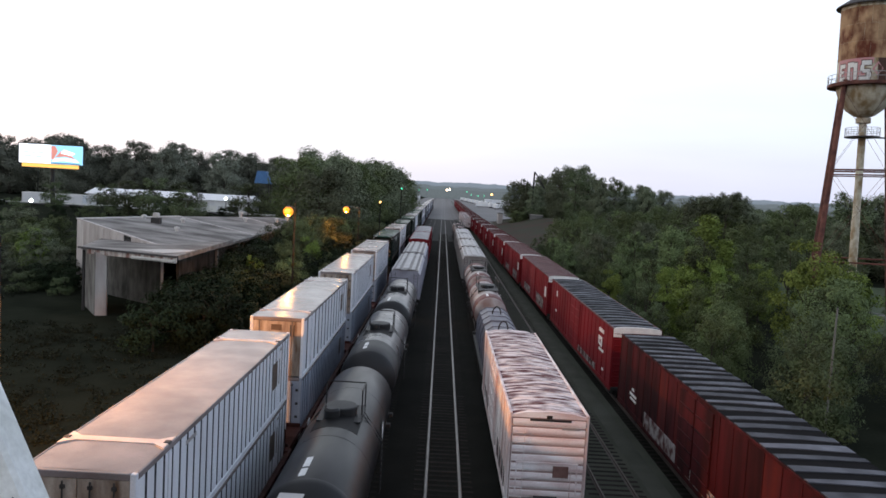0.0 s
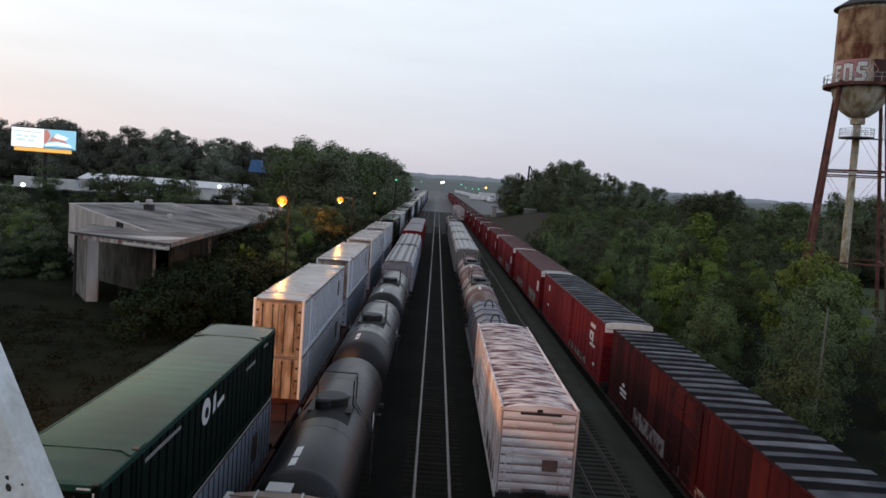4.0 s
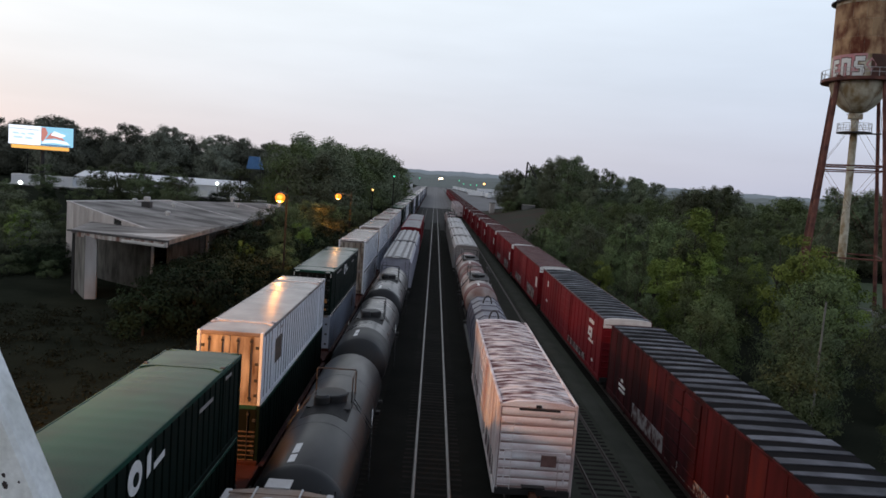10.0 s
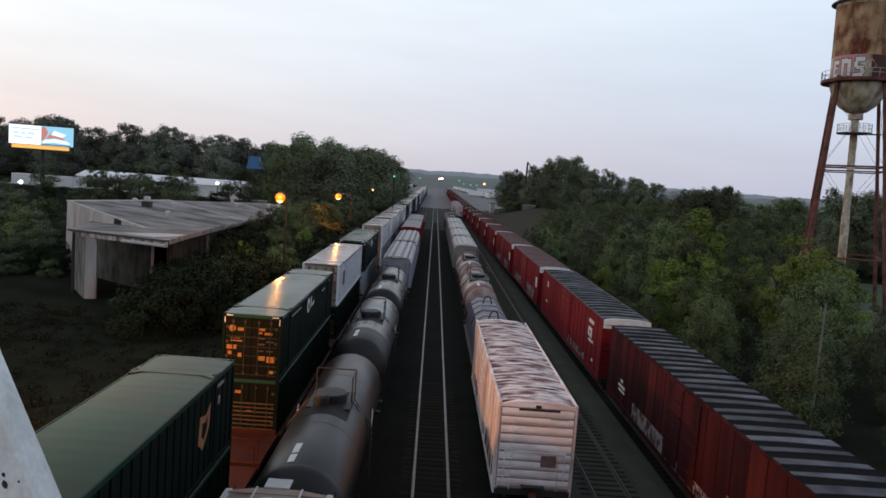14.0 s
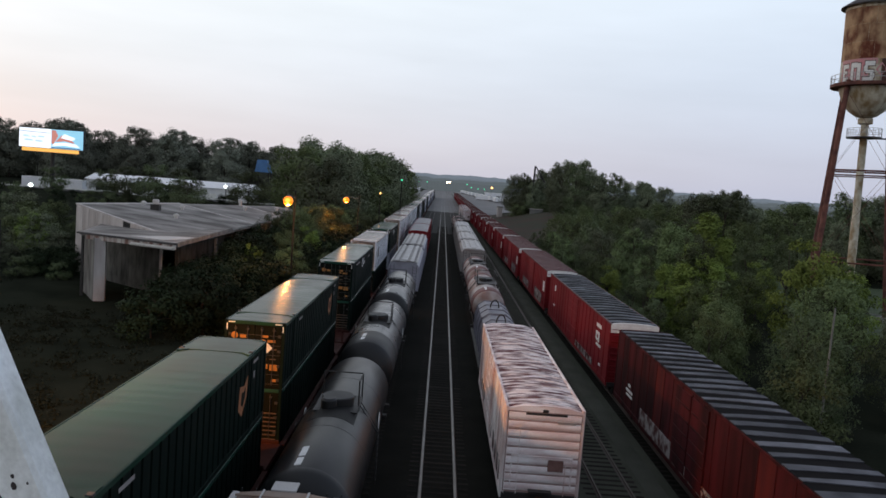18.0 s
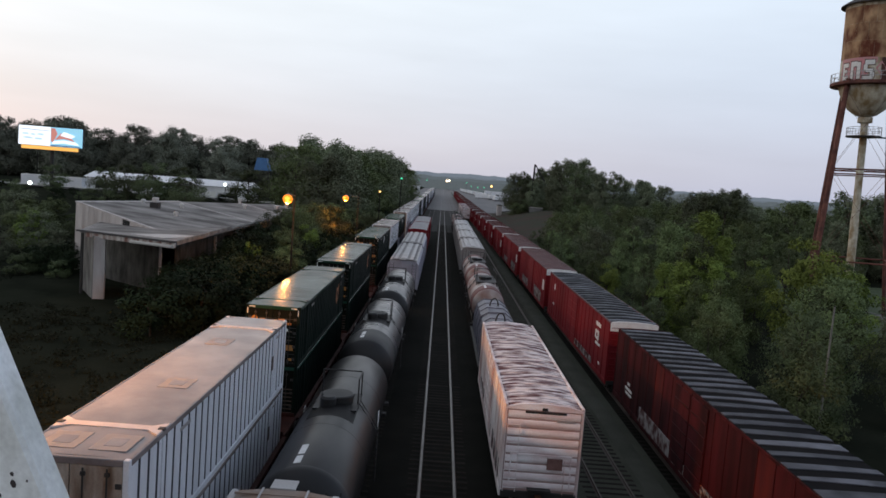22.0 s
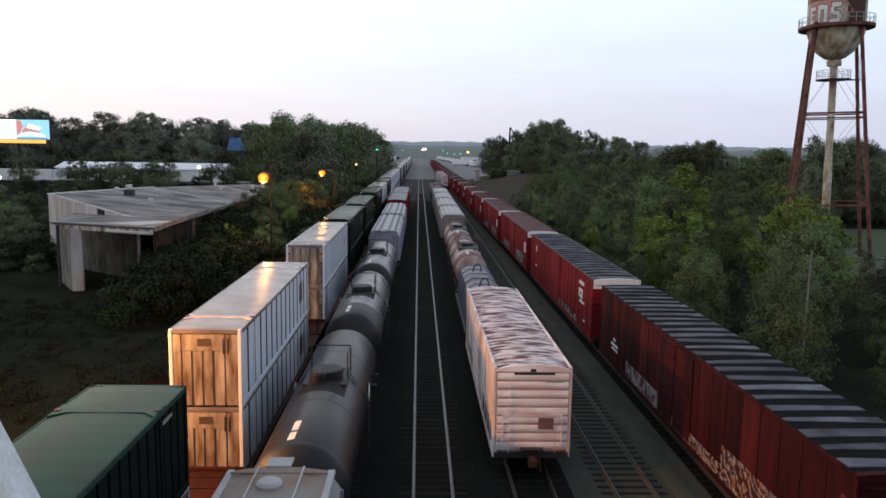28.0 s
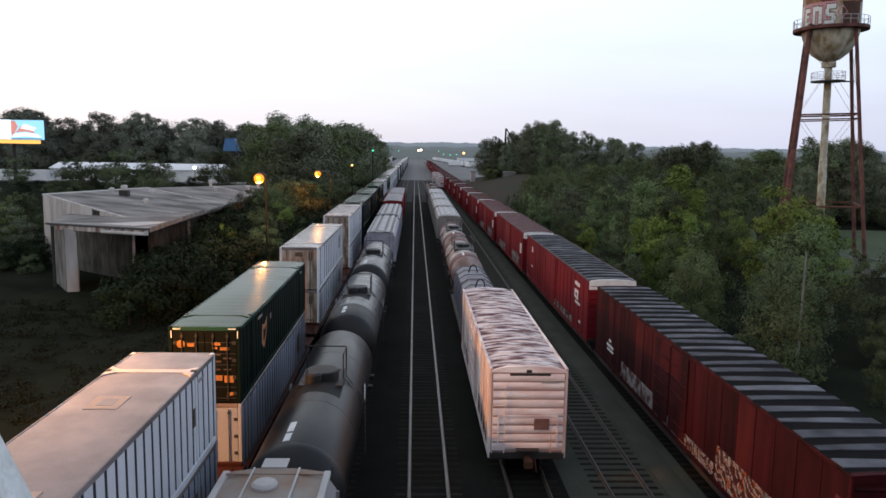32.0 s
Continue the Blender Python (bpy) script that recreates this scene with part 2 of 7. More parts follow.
STEEL_DARK = surface("dark_steel", (0.035, 0.034, 0.035), (0.055, 0.05, 0.047), 0.6, 0.4, scale=2, bump=0.1)
RUST = surface("rusty_steel", (0.13, 0.055, 0.03), (0.07, 0.035, 0.025), 0.85, 0.1, scale=2, bump=0.3, spec=0.15)
WELL_RED = surface("red_brown_car_paint", (0.052, 0.013, 0.0095), (0.028, 0.01, 0.008), 0.65, scale=1.5, bump=0.1, spec=0.15)
TANK_GREY = surface("dark_grey_tank_paint", (0.0165, 0.0154, 0.0168), (0.008, 0.0076, 0.008), 0.34, scale=0.7, bump=0.04, spec=0.24, contrast=1.5, stretch=(1.6, 0.5, 1))
TANK_MID = surface("worn_grey_tank_paint", (0.062, 0.06, 0.064), (0.035, 0.033, 0.034), 0.3, scale=0.6, bump=0.04, spec=0.5, contrast=1.3)
SPILL = surface("oily_black_spill", (0.0035, 0.0035, 0.0035), (0.014, 0.0132, 0.0135), 0.6, scale=1.3, bump=0.04, contrast=1.7, spec=0.15)
TANK_BLACK = surface("black_tank_paint", (0.006, 0.006, 0.0065), (0.011, 0.0105, 0.0105), 0.55, scale=0.8, bump=0.04)
TANK_PALE = surface("dirty_white_tank_paint", (0.42, 0.38, 0.36), (0.20, 0.10, 0.08), 0.5, scale=0.6, bump=0.06, contrast=1.5)
TANK_RED = surface("rust_red_tank_end", (0.13, 0.03, 0.028), (0.2, 0.09, 0.08), 0.6, scale=1.2, bump=0.06, contrast=1.3, spec=0.3)
HOP_GREY = surface("grey_hopper_paint", (0.30, 0.29, 0.29), (0.22, 0.20, 0.19), 0.55, scale=0.8, streak=0.5, bump=0.05, spec=0.3)
HOP_ROOF = surface("weathered_hopper_roof", (0.3, 0.3, 0.28), (0.26, 0.165, 0.115), 0.6, scale=0.7, bump=0.08, contrast=1.3, spec=0.3)
HOP_PALE = surface("pale_hopper_edge", (0.50, 0.49, 0.49), (0.40, 0.38, 0.37), 0.5, scale=1)
END_SEAM = surface("rust_stained_seam", (0.5, 0.37, 0.35), (0.32, 0.2, 0.19), 0.8, scale=3, stretch=(0.4, 1, 1))
BRAKE_PANEL = surface("rusty_pink_panel", (0.24, 0.13, 0.115), (0.15, 0.075, 0.065), 0.8, scale=3)
BOX_END = surface("flaking_white_boxcar_end", (1.0, 0.97, 0.98), (0.74, 0.58, 0.57), 0.6, scale=1.3, bump=0.06, spec=0.3, contrast=1.4, stretch=(0.5, 1, 2.2))
BOX_WHITE = surface("dirty_white_boxcar_paint", (0.92, 0.88, 0.87), (0.56, 0.39, 0.37), 0.6, scale=0.9, streak=0.75, bump=0.06, spec=0.3, contrast=1.3)
BOX_ROOF = surface("peeling_boxcar_roof", (0.82, 0.74, 0.73), (0.13, 0.045, 0.048), 0.6, bump=0.1, spec=0.3, stretch=(0.4, 1.3, 1), scale=2.4, fine=20, contrast=2.6)
RED_SIDE = surface("dark_red_boxcar_paint", (0.058, 0.0062, 0.0085), (0.02, 0.0036, 0.0044), 0.75, contrast=1.7, scale=1.1, streak=0.85, bump=0.05, spec=0.12, vary=0.12)
RED_BRIGHT = surface("red_boxcar_paint", (0.23, 0.0135, 0.021), (0.15, 0.012, 0.016), 0.7, scale=0.5, streak=0.8, bump=0.05, spec=0.15)
RED_RUST = surface("rusted_red_paint", (0.05, 0.006, 0.0078), (0.09, 0.0125, 0.0105), 0.8, scale=1.3, streak=0.85, bump=0.08, contrast=1.5, spec=0.15, vary=0.12)
ROOF_ZINC = surface("galvanised_roof_sheet", (0.145, 0.152, 0.176), (0.048, 0.05, 0.058), 0.62, 0.0, scale=0.8, bump=0.05, vary=0.4, spec=0.12, contrast=1.3)
ROOF_TAR = surface("dark_roof_gap", (0.008, 0.008, 0.009), (0.015, 0.014, 0.014), 0.95, scale=1, spec=0.05)
ROOF_RED = surface("faded_red_roof", (0.13, 0.035, 0.036), (0.09, 0.038, 0.038), 0.55, scale=0.7, bump=0.05, spec=0.15)
HOOD = surface("dark_lilac_hood_paint", (0.13, 0.13, 0.175), (0.09, 0.088, 0.115), 0.45, scale=1, bump=0.04)
LILAC = surface("pale_lilac_hood_paint", (0.40, 0.40, 0.47), (0.30, 0.29, 0.34), 0.45, scale=1, bump=0.04)
CONCRETE = surface("stained_concrete", (0.27, 0.262, 0.25), (0.10, 0.097, 0.09), 0.9, scale=0.8, streak=0.5, bump=0.25, spec=0.12)
PANEL_PALE = surface("pale_metal_wall_panel", (0.62, 0.58, 0.56), (0.36, 0.31, 0.29), 0.7, scale=0.9, streak=0.8, bump=0.06, vary=0.08)
ROOF_GRAVEL = surface("weathered_flat_roof", (0.36, 0.34, 0.32), (0.14, 0.13, 0.122), 0.95, scale=0.33, fine=5, bump=0.2, spec=0.12, contrast=1.6, stretch=(0.55, 1.0, 1))
FASCIA = surface("rust_stained_fascia", (0.6, 0.57, 0.54), (0.2, 0.1, 0.08), 0.8, scale=1.6, bump=0.1, contrast=1.8, stretch=(1, 1, 0.2))
ROOF_PATCH = surface("white_roof_coating", (0.62, 0.60, 0.57), (0.48, 0.46, 0.44), 0.7, scale=2)
PAINT_GREY = surface("worn_grey_bridge_paint", (0.95, 0.96, 0.95), (0.66, 0.67, 0.62), 0.6, scale=14, fine=90, bump=0.1, contrast=1.3, streak=0.7)
SPECK = surface("rust_speck", (0.06, 0.05, 0.045), (0.04, 0.03, 0.03), 0.9)
TOWER_PLATE = surface("rust_eaten_tank_plate", (0.125, 0.03, 0.012), (0.5, 0.32, 0.18), 0.85, scale=0.62, fine=4, bump=0.3, vary=0.16, contrast=2.1, stretch=(1, 1, 0.6), whole=True)
TOWER_PALE = surface("flaking_pale_tank_paint", (0.66, 0.62, 0.5), (0.30, 0.21, 0.11), 0.7, scale=1.1, fine=8, bump=0.2, contrast=1.7, streak=0.4)
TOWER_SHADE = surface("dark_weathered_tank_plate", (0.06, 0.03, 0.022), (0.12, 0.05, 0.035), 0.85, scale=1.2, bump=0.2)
TOWER_LEG = surface("rusted_leg_steel", (0.19, 0.07, 0.05), (0.085, 0.03, 0.026), 0.8, scale=0.9, contrast=1.5, bump=0.2)
TOWER_DARK = surface("dark_roof_steel", (0.05, 0.05, 0.055), (0.07, 0.06, 0.06), 0.7, scale=1)
EMBLEM_ORANGE = surface("faded_orange_paint", (0.42, 0.17, 0.07), (0.34, 0.13, 0.06), 0.6, scale=4)
PINK = surface("faded_pink_paint", (0.62, 0.24, 0.27), (0.55, 0.34, 0.33), 0.7, scale=2)
GALV = surface("galvanised_lamp_steel", (0.20, 0.19, 0.18), (0.13, 0.12, 0.11), 0.5, 0.5, scale=3)
WOOD = surface("grey_timber_pole", (0.012, 0.0105, 0.009), (0.007, 0.0065, 0.006), 0.9, scale=4, streak=0.9, bump=0.4)
BARK = surface("dark_bark", (0.055, 0.042, 0.03), (0.035, 0.028, 0.022), 0.95, scale=3, streak=0.6, bump=0.6)
TRAILER = surface("white_trailer_panel", (0.82, 0.83, 0.85), (0.72, 0.73, 0.76), 0.5, scale=0.6, streak=0.6)
ROOF_WHITE = surface("white_metal_roof", (0.92, 0.92, 0.93), (0.84, 0.84, 0.86), 0.6, scale=0.4, stretch=(1, 0.3, 1), bump=0.03)
TYRE = surface("black_rubber", (0.02, 0.02, 0.02), (0.03, 0.03, 0.03), 0.9)
BLUE_PAINT = surface("blue_sheet_metal", (0.05, 0.17, 0.38), (0.04, 0.13, 0.30), 0.5, scale=1)
GLASS_DARK = surface("dark_window_glass", (0.02, 0.022, 0.025), (0.03, 0.03, 0.032), 0.15, spec=0.8, bump=0)
ASPHALT = surface("worn_asphalt", (0.05, 0.05, 0.05), (0.075, 0.073, 0.07), 0.9, scale=0.5, bump=0.4, spec=0.12)
GRASS = surface("mown_grass", (0.11, 0.135, 0.08), (0.085, 0.108, 0.062), 0.95, scale=0.3, bump=0.5, spec=0.08)
RED_EARTH = surface("red_brown_earth", (0.03, 0.013, 0.0098), (0.018, 0.0098, 0.0078), 0.95, scale=0.5, fine=9, bump=0.6, spec=0.0)
BANK_EARTH = surface("bare_red_brown_bank", (0.085, 0.056, 0.046), (0.062, 0.07, 0.05), 0.95, scale=0.11, fine=2.5, bump=0.4, spec=0.05, contrast=1.5)
POLE_PALE = surface("weathered_pale_pole", (0.23, 0.22, 0.19), (0.15, 0.14, 0.12), 0.85, scale=3, streak=0.8)
LEAF_DARK = leafage("dark_leaves", (0.0713, 0.0897, 0.046), (0.1104, 0.1334, 0.0667))
LEAF_MID = leafage("green_leaves", (0.1127, 0.1472, 0.0644), (0.1518, 0.1932, 0.0828))
LEAF_LIGHT = leafage("yellow_green_leaves", (0.2, 0.27, 0.06), (0.145, 0.2, 0.052), 0.16)
LEAF_OLIVE = leafage("olive_leaves", (0.11, 0.125, 0.05625), (0.0875, 0.1025, 0.0475))
# haze is painted into these leaves, greyer and paler than the near green
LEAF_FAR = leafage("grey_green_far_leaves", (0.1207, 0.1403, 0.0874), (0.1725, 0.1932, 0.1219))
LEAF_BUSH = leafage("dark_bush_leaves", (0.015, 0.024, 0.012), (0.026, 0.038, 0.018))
# paler again, with the haze of the farthest rows in the leaf colour
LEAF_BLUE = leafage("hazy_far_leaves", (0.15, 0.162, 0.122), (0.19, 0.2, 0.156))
STRAW = leafage("brush_stems", (0.036, 0.045, 0.026), (0.021, 0.0268, 0.0155))
SODIUM_GLASS = glow("sodium_lamp_glass", (1.0, 0.27, 0.012), 1.15)
SODIUM_CORE = glow("sodium_lamp_arc", (1.0, 0.5, 0.05), 1.5)
LAMP_WHITE = glow("white_lamp_glass", (0.9, 1.0, 0.92), 6)
LAMP_GREEN = glow("green_signal_glass", (0.05, 0.6, 0.3), 2.2)
LAMP_AMBER = glow("amber_lamp_glass", (1.0, 0.52, 0.16), 3.2)
LAMP_WARM = glow("warm_white_headlight_glass", (1.0, 0.74, 0.5), 7)
# the posters emit by themselves, in place of lamps shining on them
AD_WHITE = glow("lit_poster_white", (0.86, 0.93, 1.0), 0.98)
AD_PALE = glow("lit_poster_pale_blue", (0.5, 0.68, 0.86), 0.85)
AD_BLUE = glow("lit_poster_blue", (0.30, 0.62, 0.80), 0.8)
AD_RED = glow("lit_poster_red", (0.62, 0.24, 0.20), 0.7)
AD_DARK = glow("lit_poster_dark_blue", (0.10, 0.16, 0.32), 0.6)
AD_ORANGE = glow("lit_poster_orange", (1.0, 0.52, 0.12), 0.8)
SPRAY = sprayed("sprayed_paint")
SPRAY_PINK = surface("pink_sprayed_paint", (0.2, 0.035, 0.05), (0.04, 0.006, 0.008), 0.7, scale=2.4, fine=8, bump=0, contrast=2.5, spec=0.2)
SPRAY_PALE = surface("pale_sprayed_paint", (0.3, 0.285, 0.28), (0.06, 0.014, 0.014), 0.7, scale=1.9, fine=8, bump=0, contrast=2.4, spec=0.2)


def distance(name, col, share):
    """Hills so far off that the dusk air before them is painted on, as emission over their colour."""
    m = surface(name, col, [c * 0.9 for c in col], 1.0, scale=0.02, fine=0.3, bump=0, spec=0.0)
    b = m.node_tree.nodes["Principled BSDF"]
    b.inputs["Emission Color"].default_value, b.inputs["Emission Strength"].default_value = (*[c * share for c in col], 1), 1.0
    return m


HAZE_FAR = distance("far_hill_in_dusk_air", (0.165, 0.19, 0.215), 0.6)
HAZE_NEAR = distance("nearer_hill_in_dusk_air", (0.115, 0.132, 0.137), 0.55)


# ---- building helpers ----
class Solid:
    """Collects corners and faces of one mesh."""

    def __init__(self):
        self.v, self.f, self.second, self.second_mat = [], [], (), None

    def add(self, verts, faces):
        k = len(self.v)
        self.v += [tuple(p) for p in verts]
        self.f += [tuple(i + k for i in q) for q in faces]
        return self

    def box(self, x0, x1, y0, y1, z0, z1, c=0.0):
        lo, hi = (x0, y0, z0), (x1, y1, z1)
        if not c:
            vs = [((x0, x1)[i & 1], (y0, y1)[i >> 1 & 1], (z0, z1)[i >> 2]) for i in range(8)]
            return self.add(vs, [(0, 2, 3, 1), (4, 5, 7, 6), (0, 1, 5, 4), (2, 6, 7, 3), (0, 4, 6, 2), (1, 3, 7, 5)])
        c = min(c, 0.45 * min(x1 - x0, y1 - y0, z1 - z0))
        vs, idx = [], {}
        for i in range(8):
            s = [i & 1, i >> 1 & 1, i >> 2]
            for a in range(3):
                idx[i, a] = len(vs)
                vs.append([(hi[k] if s[k] else lo[k]) if k == a else (hi[k] - c if s[k] else lo[k] + c) for k in range(3)])
        fs = []
        for a in range(3):
            u, w = (a + 1) % 3, (a + 2) % 3
            for s in (0, 1):
                ring = [s << a, s << a | 1 << u, s << a | 1 << u | 1 << w, s << a | 1 << w]
                q = [idx[i, a] for i in ring]
                fs.append(q if s else q[::-1])
            for su in (0, 1):
                for sw in (0, 1):
                    i = su << u | sw << w
                    j = i | 1 << a
                    q = [idx[i, u], idx[j, u], idx[j, w], idx[i, w]]
                    fs.append(q if su != sw else q[::-1])
        for i in range(8):
            q = [idx[i, 0], idx[i, 1], idx[i, 2]]
            fs.append(q if bin(i).count("1") % 2 else q[::-1])
        return self.add(vs, fs)

    def tube(self, p0, p1, r0, r1=None, n=8, caps=True):
        p0, p1, r1 = Vector(p0), Vector(p1), r0 if r1 is None else r1
        d = (p1 - p0).normalized()
        a = d.orthogonal().normalized()
        b = d.cross(a)
        vs = []
        for p, r in ((p0, r0), (p1, r1)):
            vs += [p + r * (math.cos(2 * math.pi * i / n) * a + math.sin(2 * math.pi * i / n) * b) for i in range(n)]
        fs = [(i, (i + 1) % n, n + (i + 1) % n, n + i) for i in range(n)]
        if caps:
            fs += [tuple(range(n))[::-1], tuple(range(n, 2 * n))]
        return self.add(vs, fs)

    def lathe(self, prof, n=24, axis="z", at=(0, 0, 0)):
        """prof: radius and distance along the axis; radius 0 closes to a point."""
        vs, rows = [], []
        for r, h in prof:
            row = []
            for i in range(n if r > 0 else 1):
                a = 2 * math.pi * i / n
                p = (r * math.cos(a), r * math.sin(a), h)
                p = p if axis == "z" else (p[0], h, p[1]) if axis == "y" else (h, p[0], p[1])
                row.append(len(vs))
                vs.append((p[0] + at[0], p[1] + at[1], p[2] + at[2]))
            rows.append(row)
        fs = []
        for a, b in zip(rows, rows[1:]):
            for i in range(n):
                j = (i + 1) % n
                if len(a) == 1 and len(b) == 1:
                    break
                q = (a[0], b[i], b[j]) if len(a) == 1 else (a[i], b[0], a[j]) if len(b) == 1 else (a[i], b[i], b[j], a[j])
                fs.append(q if axis == "y" else q[::-1])
        return self.add(vs, fs)

    def prism(self, ring, z0, z1):
        n = len(ring)
        vs = [(x, y, z0) for x, y in ring] + [(x, y, z1) for x, y in ring]
        return self.add(vs, [(i, (i + 1) % n, n + (i + 1) % n, n + i) for i in range(n)] + [tuple(range(n))[::-1], tuple(range(n, 2 * n))])

    def sweep_y(self, ring, y0, y1):
        """A closed outline in x and z, drawn out along y."""
        n = len(ring)
        vs = [(x, y0, z) for x, z in ring] + [(x, y1, z) for x, z in ring]
        return self.add(vs, [(i, n + i, n + (i + 1) % n, (i + 1) % n) for i in range(n)] + [tuple(range(n)), tuple(range(n, 2 * n))[::-1]])

    def mesh(self, name, mat, smooth=True):
        me = bpy.data.meshes.new(name)
        me.from_pydata(self.v, [], self.f)
        me.materials.append(mat)
        if self.second_mat:
            me.materials.append(self.second_mat)
            for i in self.second:
                me.polygons[i].material_index = 1
        if smooth:
            me.shade_smooth()
            me.set_sharp_from_angle(angle=radians(32))
        return me


def box(*a, **k):
    return Solid().box(*a, **k)


def part(name, solid, mat, parent, label="", at=(0, 0, 0)):
    me = solid if isinstance(solid, bpy.types.Mesh) else solid.mesh(name, mat)
    ob = new(name, me)
    ob.parent, ob.location = parent, at
    return tagged(ob, label)


def thing(name, label, category, group="", at=(0, 0, 0), turn=0.0, kind=""):
    ob = new(name)
    ob.empty_display_size = 0.3
    ob.matrix_basis = pose(*at, 0, 0, turn)
    return tagged(ob, label, category, group, kind)


def single(name, solid, mat, label, category, kind="", group="", at=(0, 0, 0)):
    ob = new(name, solid.mesh(name, mat))
    ob.location = at
    return tagged(ob, label, category, group, kind)


def fuse(ob):
    """For things far off: joins the alike parts of a thing, and the sub-parts into their parts."""
    groups = {}
    for ch in list(ob.children):
        groups.setdefault(ch.name.split(".")[0], []).append(ch)
    for name, parts in groups.items():
        vs, fs, ms, mats = [], [], [], []
        for p in parts:
            for o in (p, *p.children_recursive):
                off = Vector(o.location) + (Vector(p.location) if o is not p else Vector((0, 0, 0)))
                k = len(vs)
                vs += [tuple(v.co + off) for v in o.data.vertices]
                fs += [tuple(i + k for i in q.vertices) for q in o.data.polygons]
                mat = o.data.materials[0]
                if mat not in mats:
                    mats.append(mat)
                ms += [mats.index(mat)] * len(o.data.polygons)
        me = bpy.data.meshes.new(name)
        me.from_pydata(vs, [], fs)
        for mat in mats:
            me.materials.append(mat)
        me.polygons.foreach_set("material_index", ms)
        me.shade_smooth()
        me.set_sharp_from_angle(angle=radians(32))
        label = parts[0].get("label", "")
        for p in parts:
            for o in [*p.children_recursive, p]:
                bpy.data.objects.remove(o)
        joined = part(name, me, None, ob, label)
        if len(parts) > 1:
            tagged(joined, label, kind="stuff")
    return ob


MAKERS, BUILT = {}, {}


def place(maker, key, at, turn=0.0, far=False, **kw):
    """Builds a thing once for each key, and copies it for the later places; far ones get joined parts."""
    if kw:
        MAKERS[key] = (maker, kw)
    if (key, far) in BUILT:
        return copy_thing(BUILT[key, far], pose(*at, 0, 0, turn))
    maker, kw = MAKERS[key]
    BUILT[key, far] = ob = fuse(maker(**kw)) if far else maker(**kw)
    ob.matrix_basis = pose(*at, 0, 0, turn)
    return ob


def smoothstep(a, b, x):
    t = min(max((x - a) / (b - a), 0), 1)
    return t * t * (3 - 2 * t)


def ground_z(x, y):
    """The lie of the land: a flat yard, a rise to the road on the left, low ground under the wood on the right."""
    up = (4.3 * smoothstep(95, 165, y) - 1.5 * smoothstep(182, 190, y)) * smoothstep(-22, -45, x)
    right = -0.6 * smoothstep(16, 26, x) + 5.0 * smoothstep(17, 44, x) * smoothstep(130, 225, y) * (1 - smoothstep(300, 420, y))
    bank = -0.7 * smoothstep(-12, -17, x) * (1 - smoothstep(95, 165, y))
    rough = 0.25 * noise.noise((x * 0.13, y * 0.13, 0)) * smoothstep(13, 20, abs(x - 2))
    return -0.42 + up + right + bank + rough


# ---- the ground and the tracks ----
X1, X2, X3, X4, X5, X6 = -7.53, -3.40, 0.74, 4.62, 8.51, 12.78


def build_ground():
    xs = [-3000, -1500, -700, -350, -220] + list(range(-160, -12, 4)) + [-11, -9, 17] + list(range(18, 120, 6)) + [160, 240, 400, 800, 1600, 3000]
    ys = [-600, -200, -60] + list(range(-30, 350, 4)) + [370, 420, 560, 800, 1200, 2000, 3200, 4500]
    s = Solid()
    s.v = [(x, y, ground_z(x, y)) for y in ys for x in xs]
    n = len(xs)
    s.f = [(j * n + i, j * n + i + 1, (j + 1) * n + i + 1, (j + 1) * n + i) for j in range(len(ys) - 1) for i in range(n - 1)]
    single("ground", s, DIRT, "dark brushy soil of the rail yard and its banks", "ground", "structure")
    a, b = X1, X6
    # each stretch farther off has more haze painted into its colour
    for mat, y0, y1, word in ((BALLAST, -40, 190, "dark grey"), (BALLAST_MID, 190, 330, "haze-painted grey"), (BALLAST_PALE, 330, 1500, "haze-painted pale")):
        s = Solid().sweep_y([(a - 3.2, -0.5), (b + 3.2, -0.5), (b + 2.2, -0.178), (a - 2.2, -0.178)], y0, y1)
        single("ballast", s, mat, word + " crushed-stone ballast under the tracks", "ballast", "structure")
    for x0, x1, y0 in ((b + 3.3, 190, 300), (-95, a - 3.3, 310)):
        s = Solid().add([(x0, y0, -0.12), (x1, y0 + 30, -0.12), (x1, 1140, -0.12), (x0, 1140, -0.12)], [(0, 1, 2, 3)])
        single("gravel_yard", s, BALLAST_PALE, "gravel yard at the far end of the tracks, paled with painted haze", "yard", "structure")
    s = Solid().sweep_y([(X4 + 1.45, -0.25), (X6 - 1.3, -0.25), (X6 - 1.35, -0.171), (X4 + 1.5, -0.171)], -40, 330)
    single("weedy_strip", s, WEEDS, "weed-grown grey-green ballast strip between the strings", "ballast", "structure")
    s = Solid()
    s.sweep_y([(X5 + 1.45, -0.22), (X6 - 1.7, -0.22), (X6 - 1.9, -0.13), (X5 + 1.6, -0.13)], -40, 900)
    single("gravel_path", s, WALKWAY, "grey gravel walkway strip between two tracks", "path", "structure")


